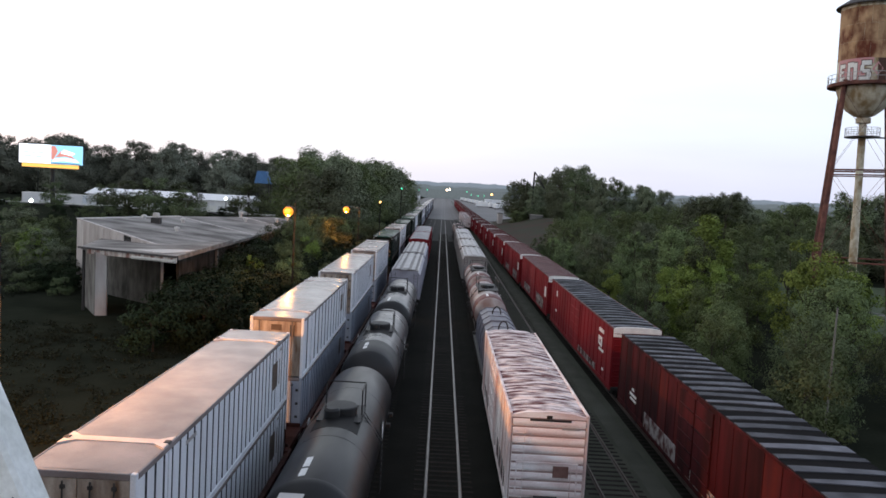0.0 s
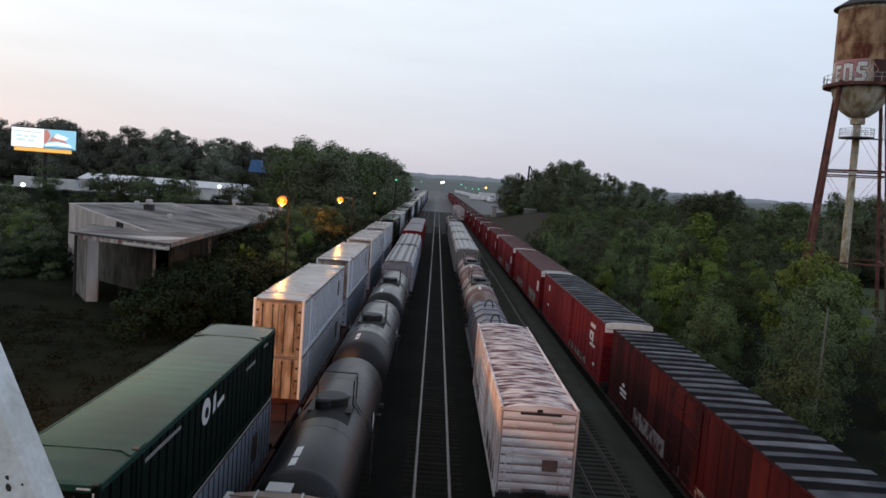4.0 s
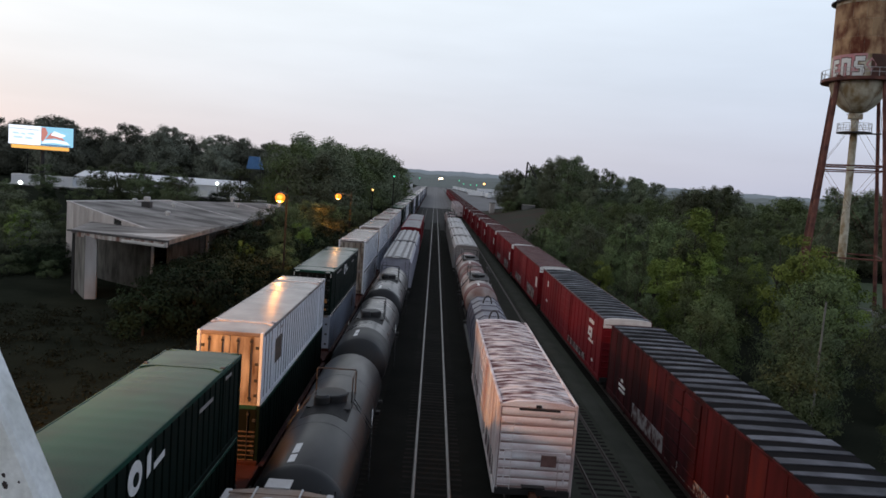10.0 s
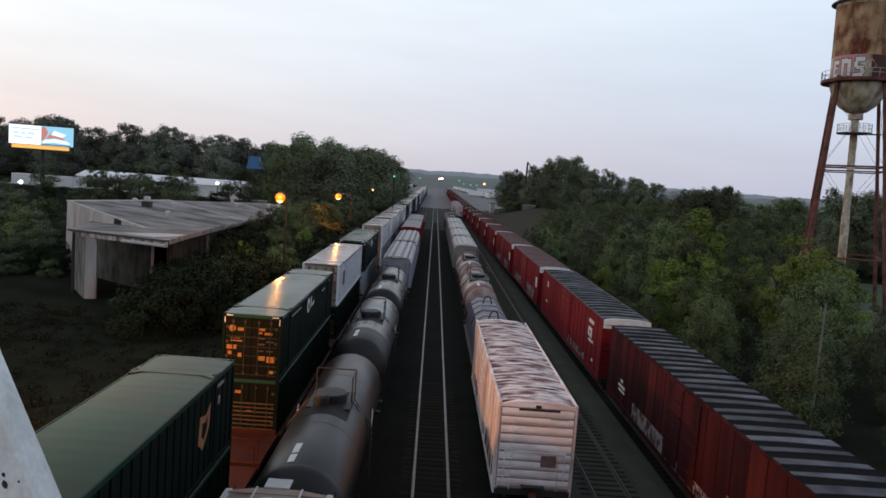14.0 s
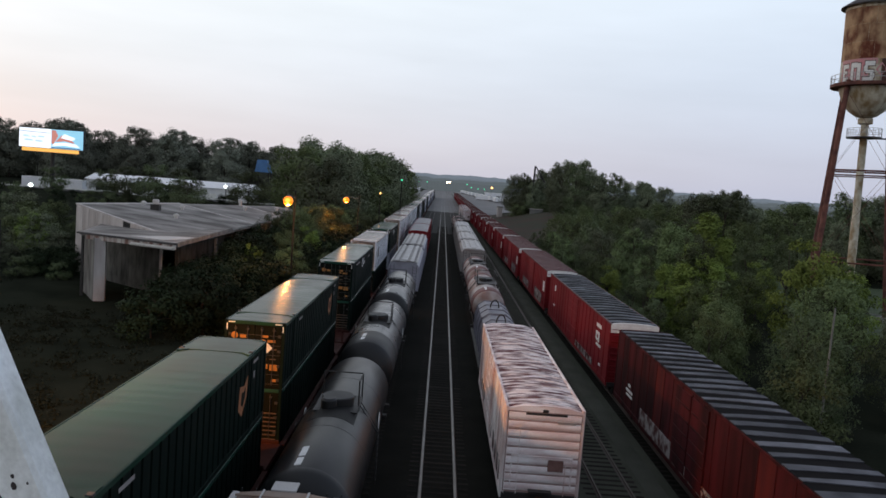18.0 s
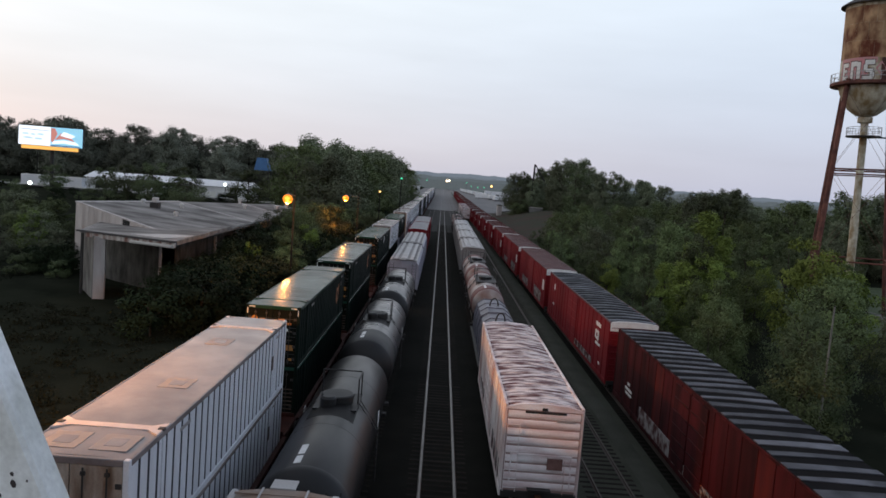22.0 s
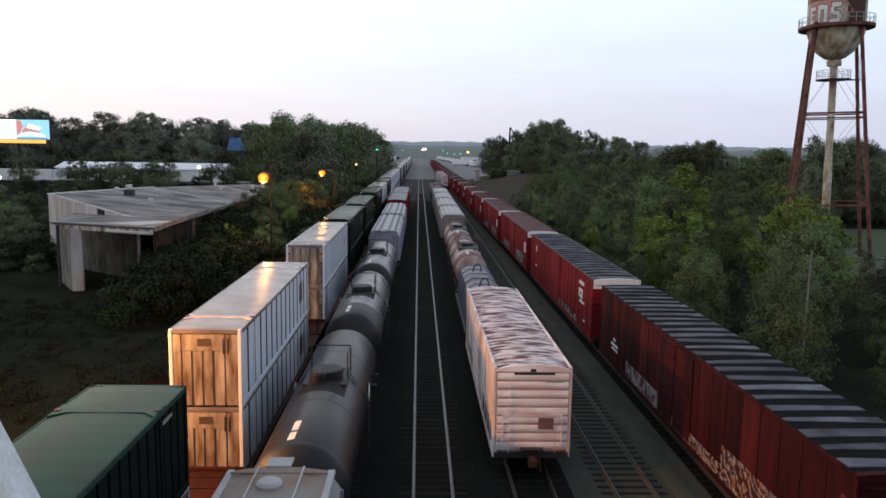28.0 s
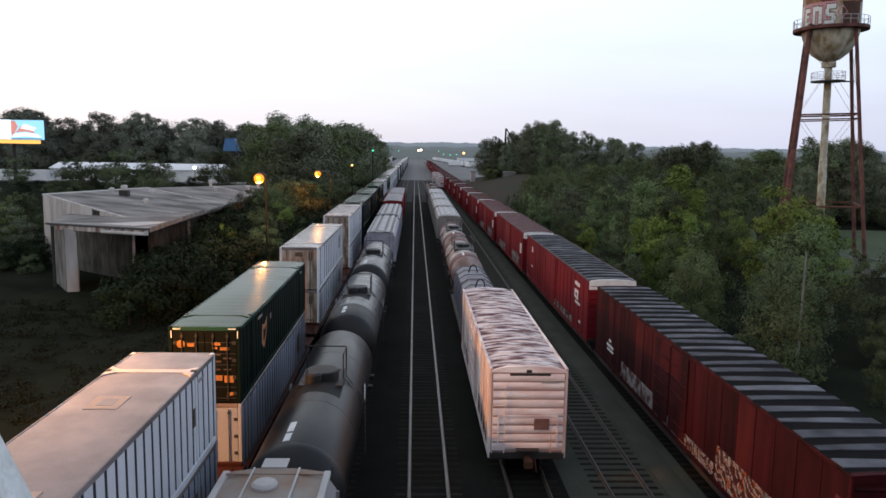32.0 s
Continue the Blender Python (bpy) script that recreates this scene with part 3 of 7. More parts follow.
def build_lawn():
    s = Solid()
    xs, ys = [16.2 + 2.4 * i for i in range(18)], [150 + 8 * i for i in range(24)]
    s.v = [(x, y, ground_z(x, y) + 0.3) for y in ys for x in xs]
    n = len(xs)
    s.f = [(j * n + i, j * n + i + 1, (j + 1) * n + i + 1, (j + 1) * n + i) for j in range(len(ys) - 1) for i in range(n - 1)]
    single("earth_bank", s, BANK_EARTH, "bare red-brown bank with thin grass beside the yard", "bank", "structure")
    # reddish dirt, coloured brighter than the soil for the lamp's pool of light
    s = Solid()
    vs = [(x, y, max(ground_z(x, y), ground_z(x, y + 4)) + 0.07) for y in range(-4, 48, 4) for x in (-16.0, -14.4, -12.8, -11.3)]
    s.add(vs, [(4 * j + i, 4 * j + i + 1, 4 * j + i + 5, 4 * j + i + 4) for j in range(len(vs) // 4 - 1) for i in range(3)])
    single("dirt_road", s, RED_EARTH, "red-brown dirt strip with lamp light painted into its colour", "dirt road", "structure")
    s = Solid()
    xs, ys = list(range(50, 150, 5)), list(range(84, 140, 5))
    s.v = [(x, y, ground_z(x, y) + 0.08) for y in ys for x in xs]
    n = len(xs)
    s.f = [(j * n + i, j * n + i + 1, (j + 1) * n + i + 1, (j + 1) * n + i) for j in range(len(ys) - 1) for i in range(n - 1)]
    single("lawn", s, GRASS, "mown grass field beyond the trees", "lawn", "structure")
    s = Solid()
    vs = [(55 + k * 0.55, y - k * 1.1, ground_z(55, 95) + 0.2) for k in range(-12, 22) for y in (114.0, 115.8)]
    s.add(vs, [(2 * i, 2 * i + 1, 2 * i + 3, 2 * i + 2) for i in range(len(vs) // 2 - 1)])
    single("path", s, CONCRETE, "pale concrete path across the grass", "path", "structure")


RAIL_RING = [(-0.07, -0.17), (0.07, -0.17), (0.07, -0.15), (0.012, -0.13), (0.012, -0.045), (0.037, -0.035), (0.037, -0.004), (0.025, 0.0), (-0.025, 0.0), (-0.037, -0.004), (-0.037, -0.035), (-0.012, -0.045), (-0.012, -0.13), (-0.07, -0.15)]


def build_track(x, near=0, y1=1400, dull=True):
    tr = thing("track", "straight railway track of steel rails on dark timber sleepers", "track", "yard tracks", (x, 0, 0), kind="structure")
    for sx in (-0.755, 0.755):
        part("rail", Solid().sweep_y([(a + sx, b) for a, b in RAIL_RING], -40, y1), RAIL_DULL if dull else RAIL, tr, "rusty steel rail" if dull else "worn shiny steel rail")
    tie = box(-1.3, 1.3, -0.115, 0.115, -0.33, -0.165, c=0.015).mesh("sleeper", TIE)
    rest = Solid()
    k, y = 0, -6.0
    while y < 220:
        if near and 19 < y < 19 + near * 0.56:
            part("sleeper", tie, TIE, tr, at=(random.uniform(-0.04, 0.04), y, 0))
        else:
            rest.box(-1.3, 1.3, y - 0.115, y + 0.115, -0.33, -0.168)
        y += 0.56
        k += 1
    tagged(part("sleepers", rest, TIE, tr, "rows of dark timber sleepers"), kind="stuff")


def build_setting():
    build_ground()
    build_lawn()
    for x, near in ((X1, 0), (X2, 0), (X3, 120), (X4, 20), (X5, 110), (X6, 0)):
        build_track(x, near, dull=x != X3)


# ---- the bridge that the camera stands on ----
def build_bridge():
    br = thing("bridge", "road bridge over the yard with a worn grey steel rail post", "bridge", at=(0, 0, 0), kind="structure")
    part("deck", box(-40, 40, -11.0, 1.5, 10.6, 11.2, c=0.03), CONCRETE, br, "concrete deck")
    part("girder", box(-40, 40, 0.4, 0.8, 9.2, 10.6), CONCRETE, br)
    part("girder", box(-40, 40, -10.4, -10.0, 9.2, 10.6), CONCRETE, br)
    part("parapet", box(-40, 40, -11.0, -10.7, 11.2, 12.3, c=0.03), CONCRETE, br)
    for x in (-30, 34):
        part("pier", box(x - 0.6, x + 0.6, -9.5, -1.5, -1.2, 9.2, c=0.08), CONCRETE, br)
    # slanted post beside the lens
    edge = Vector((-0.668, 1.1, 12.562))
    down = Vector((0.4364, 0, -1.0)).normalized()
    left = Vector((-down.z, 0, down.x)) * -1
    if left.x > 0:
        left = -left
    back = Vector((0, 1, 0))
    a, b = edge - down * 1.1, edge + down * 1.47
    ring = [(0.006, 0.0), (0.154, 0.0), (0.16, 0.006), (0.16, 0.054), (0.154, 0.06), (0.006, 0.06), (0, 0.054), (0, 0.006)]
    vs = [p + left * u + back * w for p in (a, b) for u, w in ring]
    n = len(ring)
    s = Solid().add(vs, [(i, (i + 1) % n, n + (i + 1) % n, n + i) for i in range(n)] + [tuple(range(n))[::-1], tuple(range(n, 2 * n))])
    post = part("rail_post", s, PAINT_GREY, br, "grey painted steel post with rust specks")
    part("base_plate", box(b.x - 0.28, b.x + 0.14, b.y - 0.12, b.y + 0.18, 11.2, 11.23, c=0.01), PAINT_GREY, br)
    rng = random.Random(4)
    for k in range(26):
        c = edge + down * rng.uniform(-0.25, 0.45) + left * rng.uniform(0.012, 0.1) + Vector((0, -0.0008, 0))
        r0 = rng.choice((0.0012, 0.002, 0.003, 0.0045))
        m = 7
        vs = [c + (left * math.cos(2 * math.pi * i / m) + down * math.sin(2 * math.pi * i / m) * rng.uniform(0.8, 1.6)) * r0 * rng.uniform(0.7, 1.2) for i in range(m)]
        vs += [v + Vector((0, 0.003, 0)) for v in vs]
        part("rust_speck", Solid().add(vs, [tuple(range(m)), tuple(range(m, 2 * m))[::-1]] + [(i, m + i, m + (i + 1) % m, (i + 1) % m) for i in range(m)]), SPECK, post)


build_setting()
build_bridge()


# ---- rolling stock ----
def make_wheelset_meshes():
    w = Solid()
    w.lathe([(0, -0.07), (0.44, -0.07), (0.46, -0.04), (0.46, 0.05), (0.12, 0.06), (0.1, 0.08), (0, 0.08)], 20, "x")
    return w.mesh("wheel", STEEL_DARK)


WHEEL = make_wheelset_meshes()
_fr = Solid()
_fr.sweep_y([(-0.06, 0.42), (0.06, 0.42), (0.06, 0.62), (-0.06, 0.62)], -1.25, 1.25)
_fr.box(-0.07, 0.07, -0.42, 0.42, 0.18, 0.42, c=0.03)
_fr.box(-0.08, 0.08, -1.08, -0.72, 0.30, 0.60, c=0.03).box(-0.08, 0.08, 0.72, 1.08, 0.30, 0.60, c=0.03)
SIDE_FRAME = _fr.mesh("side_frame", STEEL_DARK)
AXLE = Solid().tube((-0.8, 0, 0.46), (0.8, 0, 0.46), 0.08).mesh("axle", STEEL_DARK)


def bogie(parent, y):
    bg = part("bogie", box(-0.9, 0.9, -0.2, 0.2, 0.40, 0.70, c=0.04), RUST, parent, "dark steel bogie", at=(0, y, 0))
    for sx in (-1.0, 1.0):
        part("side_frame", SIDE_FRAME, None, bg, at=(sx, 0, 0))
    for dy in (-0.9, 0.9):
        part("axle", AXLE, None, bg, at=(0, dy, 0))
        for sx in (-0.76, 0.76):
            part("wheel", WHEEL, None, bg, at=(sx, dy, 0.46))


def coupler(parent, y, out):
    s = Solid().box(-0.14, 0.14, min(y, y + out * 0.55), max(y, y + out * 0.55), 0.72, 0.98, c=0.03)
    e = y + out * 0.6
    s.box(-0.2, 0.16, e - 0.14, e + 0.14, 0.68, 1.02, c=0.05)
    s.tube((0.3, y + out * 0.1, 0.85), (0.33, y + out * 0.45, 0.45), 0.04)
    part("coupler", s, RUST, parent, "rusty knuckle coupler with hanging air hose")


def corrugated(length, height, pitch, depth, x, face, z0=0.0, y0=None, groove=None):
    """A wall along y with upright ribs; face is +1 or -1 for the side that it shows."""
    y0 = -length / 2 if y0 is None else y0
    n = max(int(round(length / pitch)), 1)
    p = length / n
    prof = []
    for i in range(n):
        a = y0 + i * p
        prof += [(0, a), (0, a + 0.76 * p), (-depth, a + 0.79 * p), (-depth, a + 0.96 * p)]
    prof.append((0, y0 + length))
    m = len(prof)
    vs = [(x + face * d, y, z) for z in (z0, z0 + height) for d, y in prof] + [(x - face * 0.12, y, z) for z in (z0, z0 + height) for y in (y0, y0 + length)]
    fs = [(i, i + 1, m + i + 1, m + i) for i in range(m - 1)]
    fs += [(2 * m, 2 * m + 2, 2 * m + 3, 2 * m + 1), (0, m, 2 * m + 2, 2 * m), (m - 1, 2 * m + 1, 2 * m + 3, 2 * m - 1)]
    if face < 0:
        fs = [q[::-1] for q in fs]
    s = Solid().add(vs, fs)
    # the recessed faces take the groove colour, with their shade painted in
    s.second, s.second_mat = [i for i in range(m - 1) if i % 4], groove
    return s


CL, CW, CH = 16.15, 2.59, 2.90


def container(side, roof, band, label, doors=True, length=CL, marks="", pitch=0.55, end=None):
    c = thing("shipping_container", label, "container", "containers on the train")
    h, w = length / 2, CW / 2
    post, end = side, end or side
    part("floor", box(-w + 0.05, w - 0.05, -h + 0.05, h - 0.05, 0.0, 0.16), STEEL_DARK, c)
    for f in (-1, 1):
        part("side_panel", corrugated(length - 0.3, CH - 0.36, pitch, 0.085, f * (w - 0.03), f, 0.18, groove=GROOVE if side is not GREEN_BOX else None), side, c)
        part("bottom_rail", box(*sorted((f * (w - 0.08), f * w)), -h + 0.14, h - 0.14, 0.0, 0.18, c=0.012), post, c)
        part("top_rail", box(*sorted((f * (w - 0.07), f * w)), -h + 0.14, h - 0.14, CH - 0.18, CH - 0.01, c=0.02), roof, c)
        for e in (-1, 1):
            part("corner_post", box(*sorted((f * (w - 0.14), f * w)), *sorted((e * (h - 0.14), e * h)), 0.0, CH, c=0.02), post, c)
            y = e * (h - 2.05)
            part("lifting_post", box(*sorted((f * (w - 0.06), f * (w + 0.004))), y - 0.09, y + 0.09, 0.05, CH - 0.19), post, c)
            part("corner_casting", box(*sorted((f * (w - 0.16), f * (w - 0.002))), y - 0.09, y + 0.09, CH - 0.1, CH + 0.035, c=0.015), STEEL_DARK, c)
    # roof sheet with a low crown and shallow cross folds
    s = Solid()
    n = 90
    ys = [-h + 0.13 + (length - 0.26) * i / n for i in range(n + 1)]
    prof = [(-w + 0.07, CH - 0.02), (-w * 0.55, CH + 0.003), (0, CH + 0.008), (w * 0.55, CH + 0.003), (w - 0.07, CH - 0.02)]
    vs = [(x, y, z - 0.005 + 0.0015 * math.sin(2 * math.pi * y / 0.72 + 0.8 * math.sin(y * 1.3))) for y in ys for x, z in prof]
    m = len(prof)
    fs = [(i * m + k, i * m + k + 1, (i + 1) * m + k + 1, (i + 1) * m + k) for i in range(n) for k in range(m - 1)]
    vs += [(-w + 0.07, -h + 0.13, CH - 0.14), (w - 0.07, -h + 0.13, CH - 0.14), (-w + 0.07, h - 0.13, CH - 0.14), (w - 0.07, h - 0.13, CH - 0.14)]
    k = (n + 1) * m
    fs += [(k, k + 2, k + 3, k + 1), (k, k + 1, m - 1, 0), (k + 2, n * m, n * m + m - 1, k + 3), (k, 0, n * m, k + 2), (k + 1, k + 3, n * m + m - 1, m - 1)]
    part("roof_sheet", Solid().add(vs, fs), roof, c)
    for e in (-1, 1):
        y = e * (h - 2.05)
        ring = [(-w + 0.03, y - 0.42), (-w + 0.35, y - 0.15), (w - 0.35, y - 0.15), (w - 0.03, y - 0.42), (w - 0.03, y + 0.42), (w - 0.35, y + 0.15), (-w + 0.35, y + 0.15), (-w + 0.03, y + 0.42)]
        part("roof_band", Solid().prism(ring, CH - 0.05, CH + 0.016), band, c, "cross band over the lifting posts")
        part("end_header", box(-w + 0.14, w - 0.14, *sorted((e * (h - 0.13), e * h)), CH - 0.16, CH - 0.002, c=0.02), roof, c)
    # front wall with upright folds
    s = Solid()
    s.box(-w + 0.14, w - 0.14, h - 0.12, h - 0.05, 0.0, CH - 0.17)
    for i in range(5):
        x = -w + 0.35 + i * (CW - 0.7) / 4
        s.box(x - 0.1, x + 0.1, h - 0.06, h - 0.02, 0.15, CH - 0.25, c=0.012)
    part("front_wall", s, side, c)
    if doors:
        for f in (-1, 1):
            d = part("door", box(*sorted((f * 0.01, f * (w - 0.15))), -h + 0.02, -h + 0.10, 0.12, CH - 0.17, c=0.012), end, c)
            for k in (0.3, 0.82):
                x = f * k
                bar = Solid().tube((x, -h - 0.015, 0.16), (x, -h - 0.015, CH - 0.22), 0.02, n=6)
                for z in (0.3, CH - 0.35):
                    bar.box(x - 0.05, x + 0.05, -h - 0.03, -h + 0.02, z - 0.04, z + 0.04)
                part("locking_bar", bar, STEEL_DARK, d)
            for z in (0.4, 1.0, 1.65, 2.3):
                xx = f * (w - 0.16)
                part("hinge", box(min(xx, xx - f * 0.14), max(xx, xx - f * 0.14), -h - 0.004, -h + 0.03, z - 0.06, z + 0.06, c=0.01), STEEL_DARK, d)
        part("door_sill", box(-w + 0.14, w - 0.14, -h + 0.03, -h + 0.12, 0.0, 0.11), end, c)
    else:
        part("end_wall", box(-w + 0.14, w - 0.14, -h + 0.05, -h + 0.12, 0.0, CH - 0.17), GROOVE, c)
        for x0, x1, top in ((-1.15, -0.86, 0.19), (-0.81, -0.5, 0.8), (-0.43, -0.12, 0.8), (-0.06, 0.26, 0.8), (0.33, 0.68, 0.8), (0.73, 1.15, 0.19)):
            part("end_panel", box(x0, x1, -h + 0.02, -h + 0.06, 0.08, CH - top, c=0.012), end, c)
        part("end_panel", box(-0.83, 0.7, -h + 0.015, -h + 0.06, CH - 0.79, CH - 0.19, c=0.012), end, c)
        part("notice_plate", box(-0.28, 0.22, -h + 0.004, -h + 0.02, CH - 0.62, CH - 0.34), SIGN_BROWN, c, "small brown notice plate")
        part("vent_slot", box(0.62, 0.68, -h + 0.006, -h + 0.02, CH - 0.9, CH - 0.35), STEEL_DARK, c)
        part("vent_slot", box(0.78, 0.84, -h + 0.006, -h + 0.02, CH - 0.9, CH - 0.35), STEEL_DARK, c)
    xs = w + 0.004
    if "logo" in marks:
        part("emblem", Solid().lathe([(0.0, -0.005), (0.4, -0.005), (0.4, 0.005), (0.0, 0.005)], 18, "x", (w - 0.024, -1.0, 2.2)), MARK, c, "white round emblem, a plain shape")
        part("emblem_field", Solid().lathe([(0.0, -0.004), (0.17, -0.004), (0.17, 0.004), (0.0, 0.004)], 12, "x", (w - 0.017, -0.95, 2.15)), side, c)
        for y, z0, z1, wd in ((-0.3, 1.9, 2.55, 0.24), (0.15, 1.95, 2.2, 0.7)):
            vs = [(x, y + q, z) for x in (w - 0.03, w - 0.02) for q, z in ((0, z0), (wd, z0 + 0.08), (wd, z1), (0, z1 - 0.1))]
            part("lettering_bar", Solid().add(vs, [(0, 1, 2, 3), (4, 7, 6, 5), (0, 4, 5, 1), (1, 5, 6, 2), (2, 6, 7, 3), (3, 7, 4, 0)]), MARK, c)
        part("number_bar", box(w - 0.03, w - 0.021, -5.6, -3.2, 2.42, 2.52), ROOF_STAIN, c)
        part("number_bar", box(w - 0.03, w - 0.021, 3.6, 4.9, 2.2, 2.32), ROOF_STAIN, c)
    if "plaque" in marks:
        y = -3.6 if "near" in marks else h * 0.62
        ring = [(y - 0.55, 1.25), (y - 0.1, 0.95), (y + 0.45, 1.5), (y + 0.55, 2.2), (y + 0.1, 1.95), (y - 0.45, 2.05)]
        vs = [(x, q, z) for x in (w - 0.03, w - 0.021) for q, z in ring]
        part("emblem", Solid().add(vs, [tuple(range(6)), tuple(range(6, 12))[::-1]] + [(i, 6 + i, 6 + (i + 1) % 6, (i + 1) % 6) for i in range(6)]), EMBLEM_ORANGE, c, "faded orange emblem, a plain shape")
        vs = [(x, y + (q - y) * 0.5, 1.55 + (z - 1.55) * 0.5) for x in (w - 0.022, w - 0.016) for q, z in ring]
        part("emblem_field", Solid().add(vs, [tuple(range(6)), tuple(range(6, 12))[::-1]] + [(i, 6 + i, 6 + (i + 1) % 6, (i + 1) % 6) for i in range(6)]), side, c)
        part("small_mark", box(w - 0.03, w - 0.02, y + 1.3, y + 1.5, 1.9, 2.15), ROOF_STAIN, c)
    if "board" in marks:
        y = -h + 3.2 if "nearboard" in marks else h * 0.72
        part("notice_board", box(w - 0.03, w - 0.018, y - 0.75, y + 0.55, 1.1, 2.15, c=0.004), SIGN_BROWN, c, "dark brown notice board on the side")
    if "stains" in marks:
        for x, y in ((0.25, -2.2), (-0.15, 3.3), (-0.55, -7.1), (0.6, -7.1)):
            part("roof_stain", box(x - 0.42, x + 0.42, y - 0.5, y + 0.5, CH - 0.05, CH + 0.012), ROOF_STAIN, c, "square grey stain on the roof")
            part("stain_centre", box(x - 0.2, x + 0.2, y - 0.25, y + 0.25, CH - 0.05, CH + 0.016), roof, c)
    if "plate" in marks:
        part("small_plate", box(w - 0.03, w - 0.018, h - 2.35, h - 1.9, 1.3, 1.85), SIGN_BROWN, c)
    if "number" in marks:
        for y, ln, z in ((h * 0.80, 0.9, 2.45), (-h * 0.55, 0.8, 2.42)):
            part("number_bar", box(w - 0.03, w - 0.022, y - ln / 2, y + ln / 2, z, z + 0.11), ROOF_STAIN, c)
    if "doormarks" in marks:
        for x in (-0.86, ):
            part("door_emblem", Solid().lathe([(0.0, 0.006), (0.15, 0.006), (0.15, -0.006), (0.0, -0.006)], 14, "y", (x, -h + 0.012, 2.25)), MARK_AMBER, c, "round orange emblem, a plain shape")
        # lettering of the doors as plain bars, the bright ones reflective and painted lamp amber
        for x, z, a, b, mat in ((-0.5, 2.22, 0.26, 0.13, MARK_AMBER), (0.42, 2.26, 0.3, 0.11, MARK_AMBER), (0.36, 2.1, 0.18, 0.08, MARK_AMBER), (0.72, 2.08, 0.34, 0.11, MARK_AMBER),
                                (-0.72, 1.82, 0.44, 0.07, SIGN_BROWN), (-0.66, 1.70, 0.5, 0.06, MARK_AMBER), (0.42, 1.86, 0.3, 0.06, SIGN_BROWN), (0.8, 1.72, 0.3, 0.06, SIGN_BROWN), (0.42, 1.6, 0.32, 0.07, SIGN_BROWN),
                                (-0.86, 1.42, 0.42, 0.2, MARK_AMBER), (-0.92, 1.16, 0.2, 0.14, MARK_AMBER), (-0.5, 1.08, 0.16, 0.18, MARK_AMBER), (0.46, 0.98, 0.3, 0.2, MARK_AMBER), (0.86, 0.94, 0.34, 0.26, MARK_AMBER),
                                (-0.86, 0.36, 0.3, 0.1, SIGN_BROWN), (0.9, 0.38, 0.22, 0.12, MARK_AMBER), (0.4, 1.3, 0.3, 0.05, SIGN_BROWN), (0.8, 1.3, 0.28, 0.05, SIGN_BROWN)):
            part("door_mark", box(x - a / 2, x + a / 2, -h + 0.008, -h + 0.021, z - b / 2, z + b / 2), mat, c)
        for x in (-w + 0.3, w - 0.3):
            part("door_mark", box(x - 0.14, x + 0.14, -h - 0.004, -h + 0.02, CH - 0.1, CH - 0.055), MARK, c)
            part("door_mark", box(x * 1.2 - 0.02, x * 1.2 + 0.02, -h - 0.004, -h + 0.02, CH - 0.42, CH - 0.15), MARK, c)
        for k in range(6):
            part("door_panel_fold", box(-w + 0.18, w - 0.18, -h + 0.012, -h + 0.024, 0.2 + 0.42 * k, 0.225 + 0.42 * k), STEEL_DARK, c)
    if "lowmarks" in marks:
        part("door_emblem", Solid().lathe([(0.0, 0.006), (0.15, 0.006), (0.15, -0.006), (0.0, -0.006)], 14, "y", (-0.86, -h + 0.012, 2.35)), MARK_AMBER, c, "round orange emblem, a plain shape")
        part("door_mark", box(-0.62, -0.36, -h + 0.008, -h + 0.021, 2.26, 2.4), MARK_AMBER, c)
        part("door_mark", box(-0.1, 0.16, -h + 0.008, -h + 0.021, 1.42, 1.5), MARK_AMBER, c)
        for k in range(9):
            part("louvre", box(-w + 0.18, w - 0.18, -h - 0.004, -h + 0.024, 0.28 + 0.19 * k, 0.34 + 0.19 * k, c=0.01), SIGN_BROWN, c)
    if "hazard" in marks:
        s = Solid().add([(0.55, -h + 0.006, 1.55), (0.78, -h + 0.006, 1.78), (0.55, -h + 0.006, 2.01), (0.32, -h + 0.006, 1.78), (0.55, -h + 0.021, 1.55), (0.78, -h + 0.021, 1.78), (0.55, -h + 0.021, 2.01), (0.32, -h + 0.021, 1.78)],
                        [(0, 1, 2, 3), (4, 7, 6, 5), (0, 4, 5, 1), (1, 5, 6, 2), (2, 6, 7, 3), (3, 7, 4, 0)])
        part("diamond_placard", s, MARK, c, "white diamond placard")
    return c


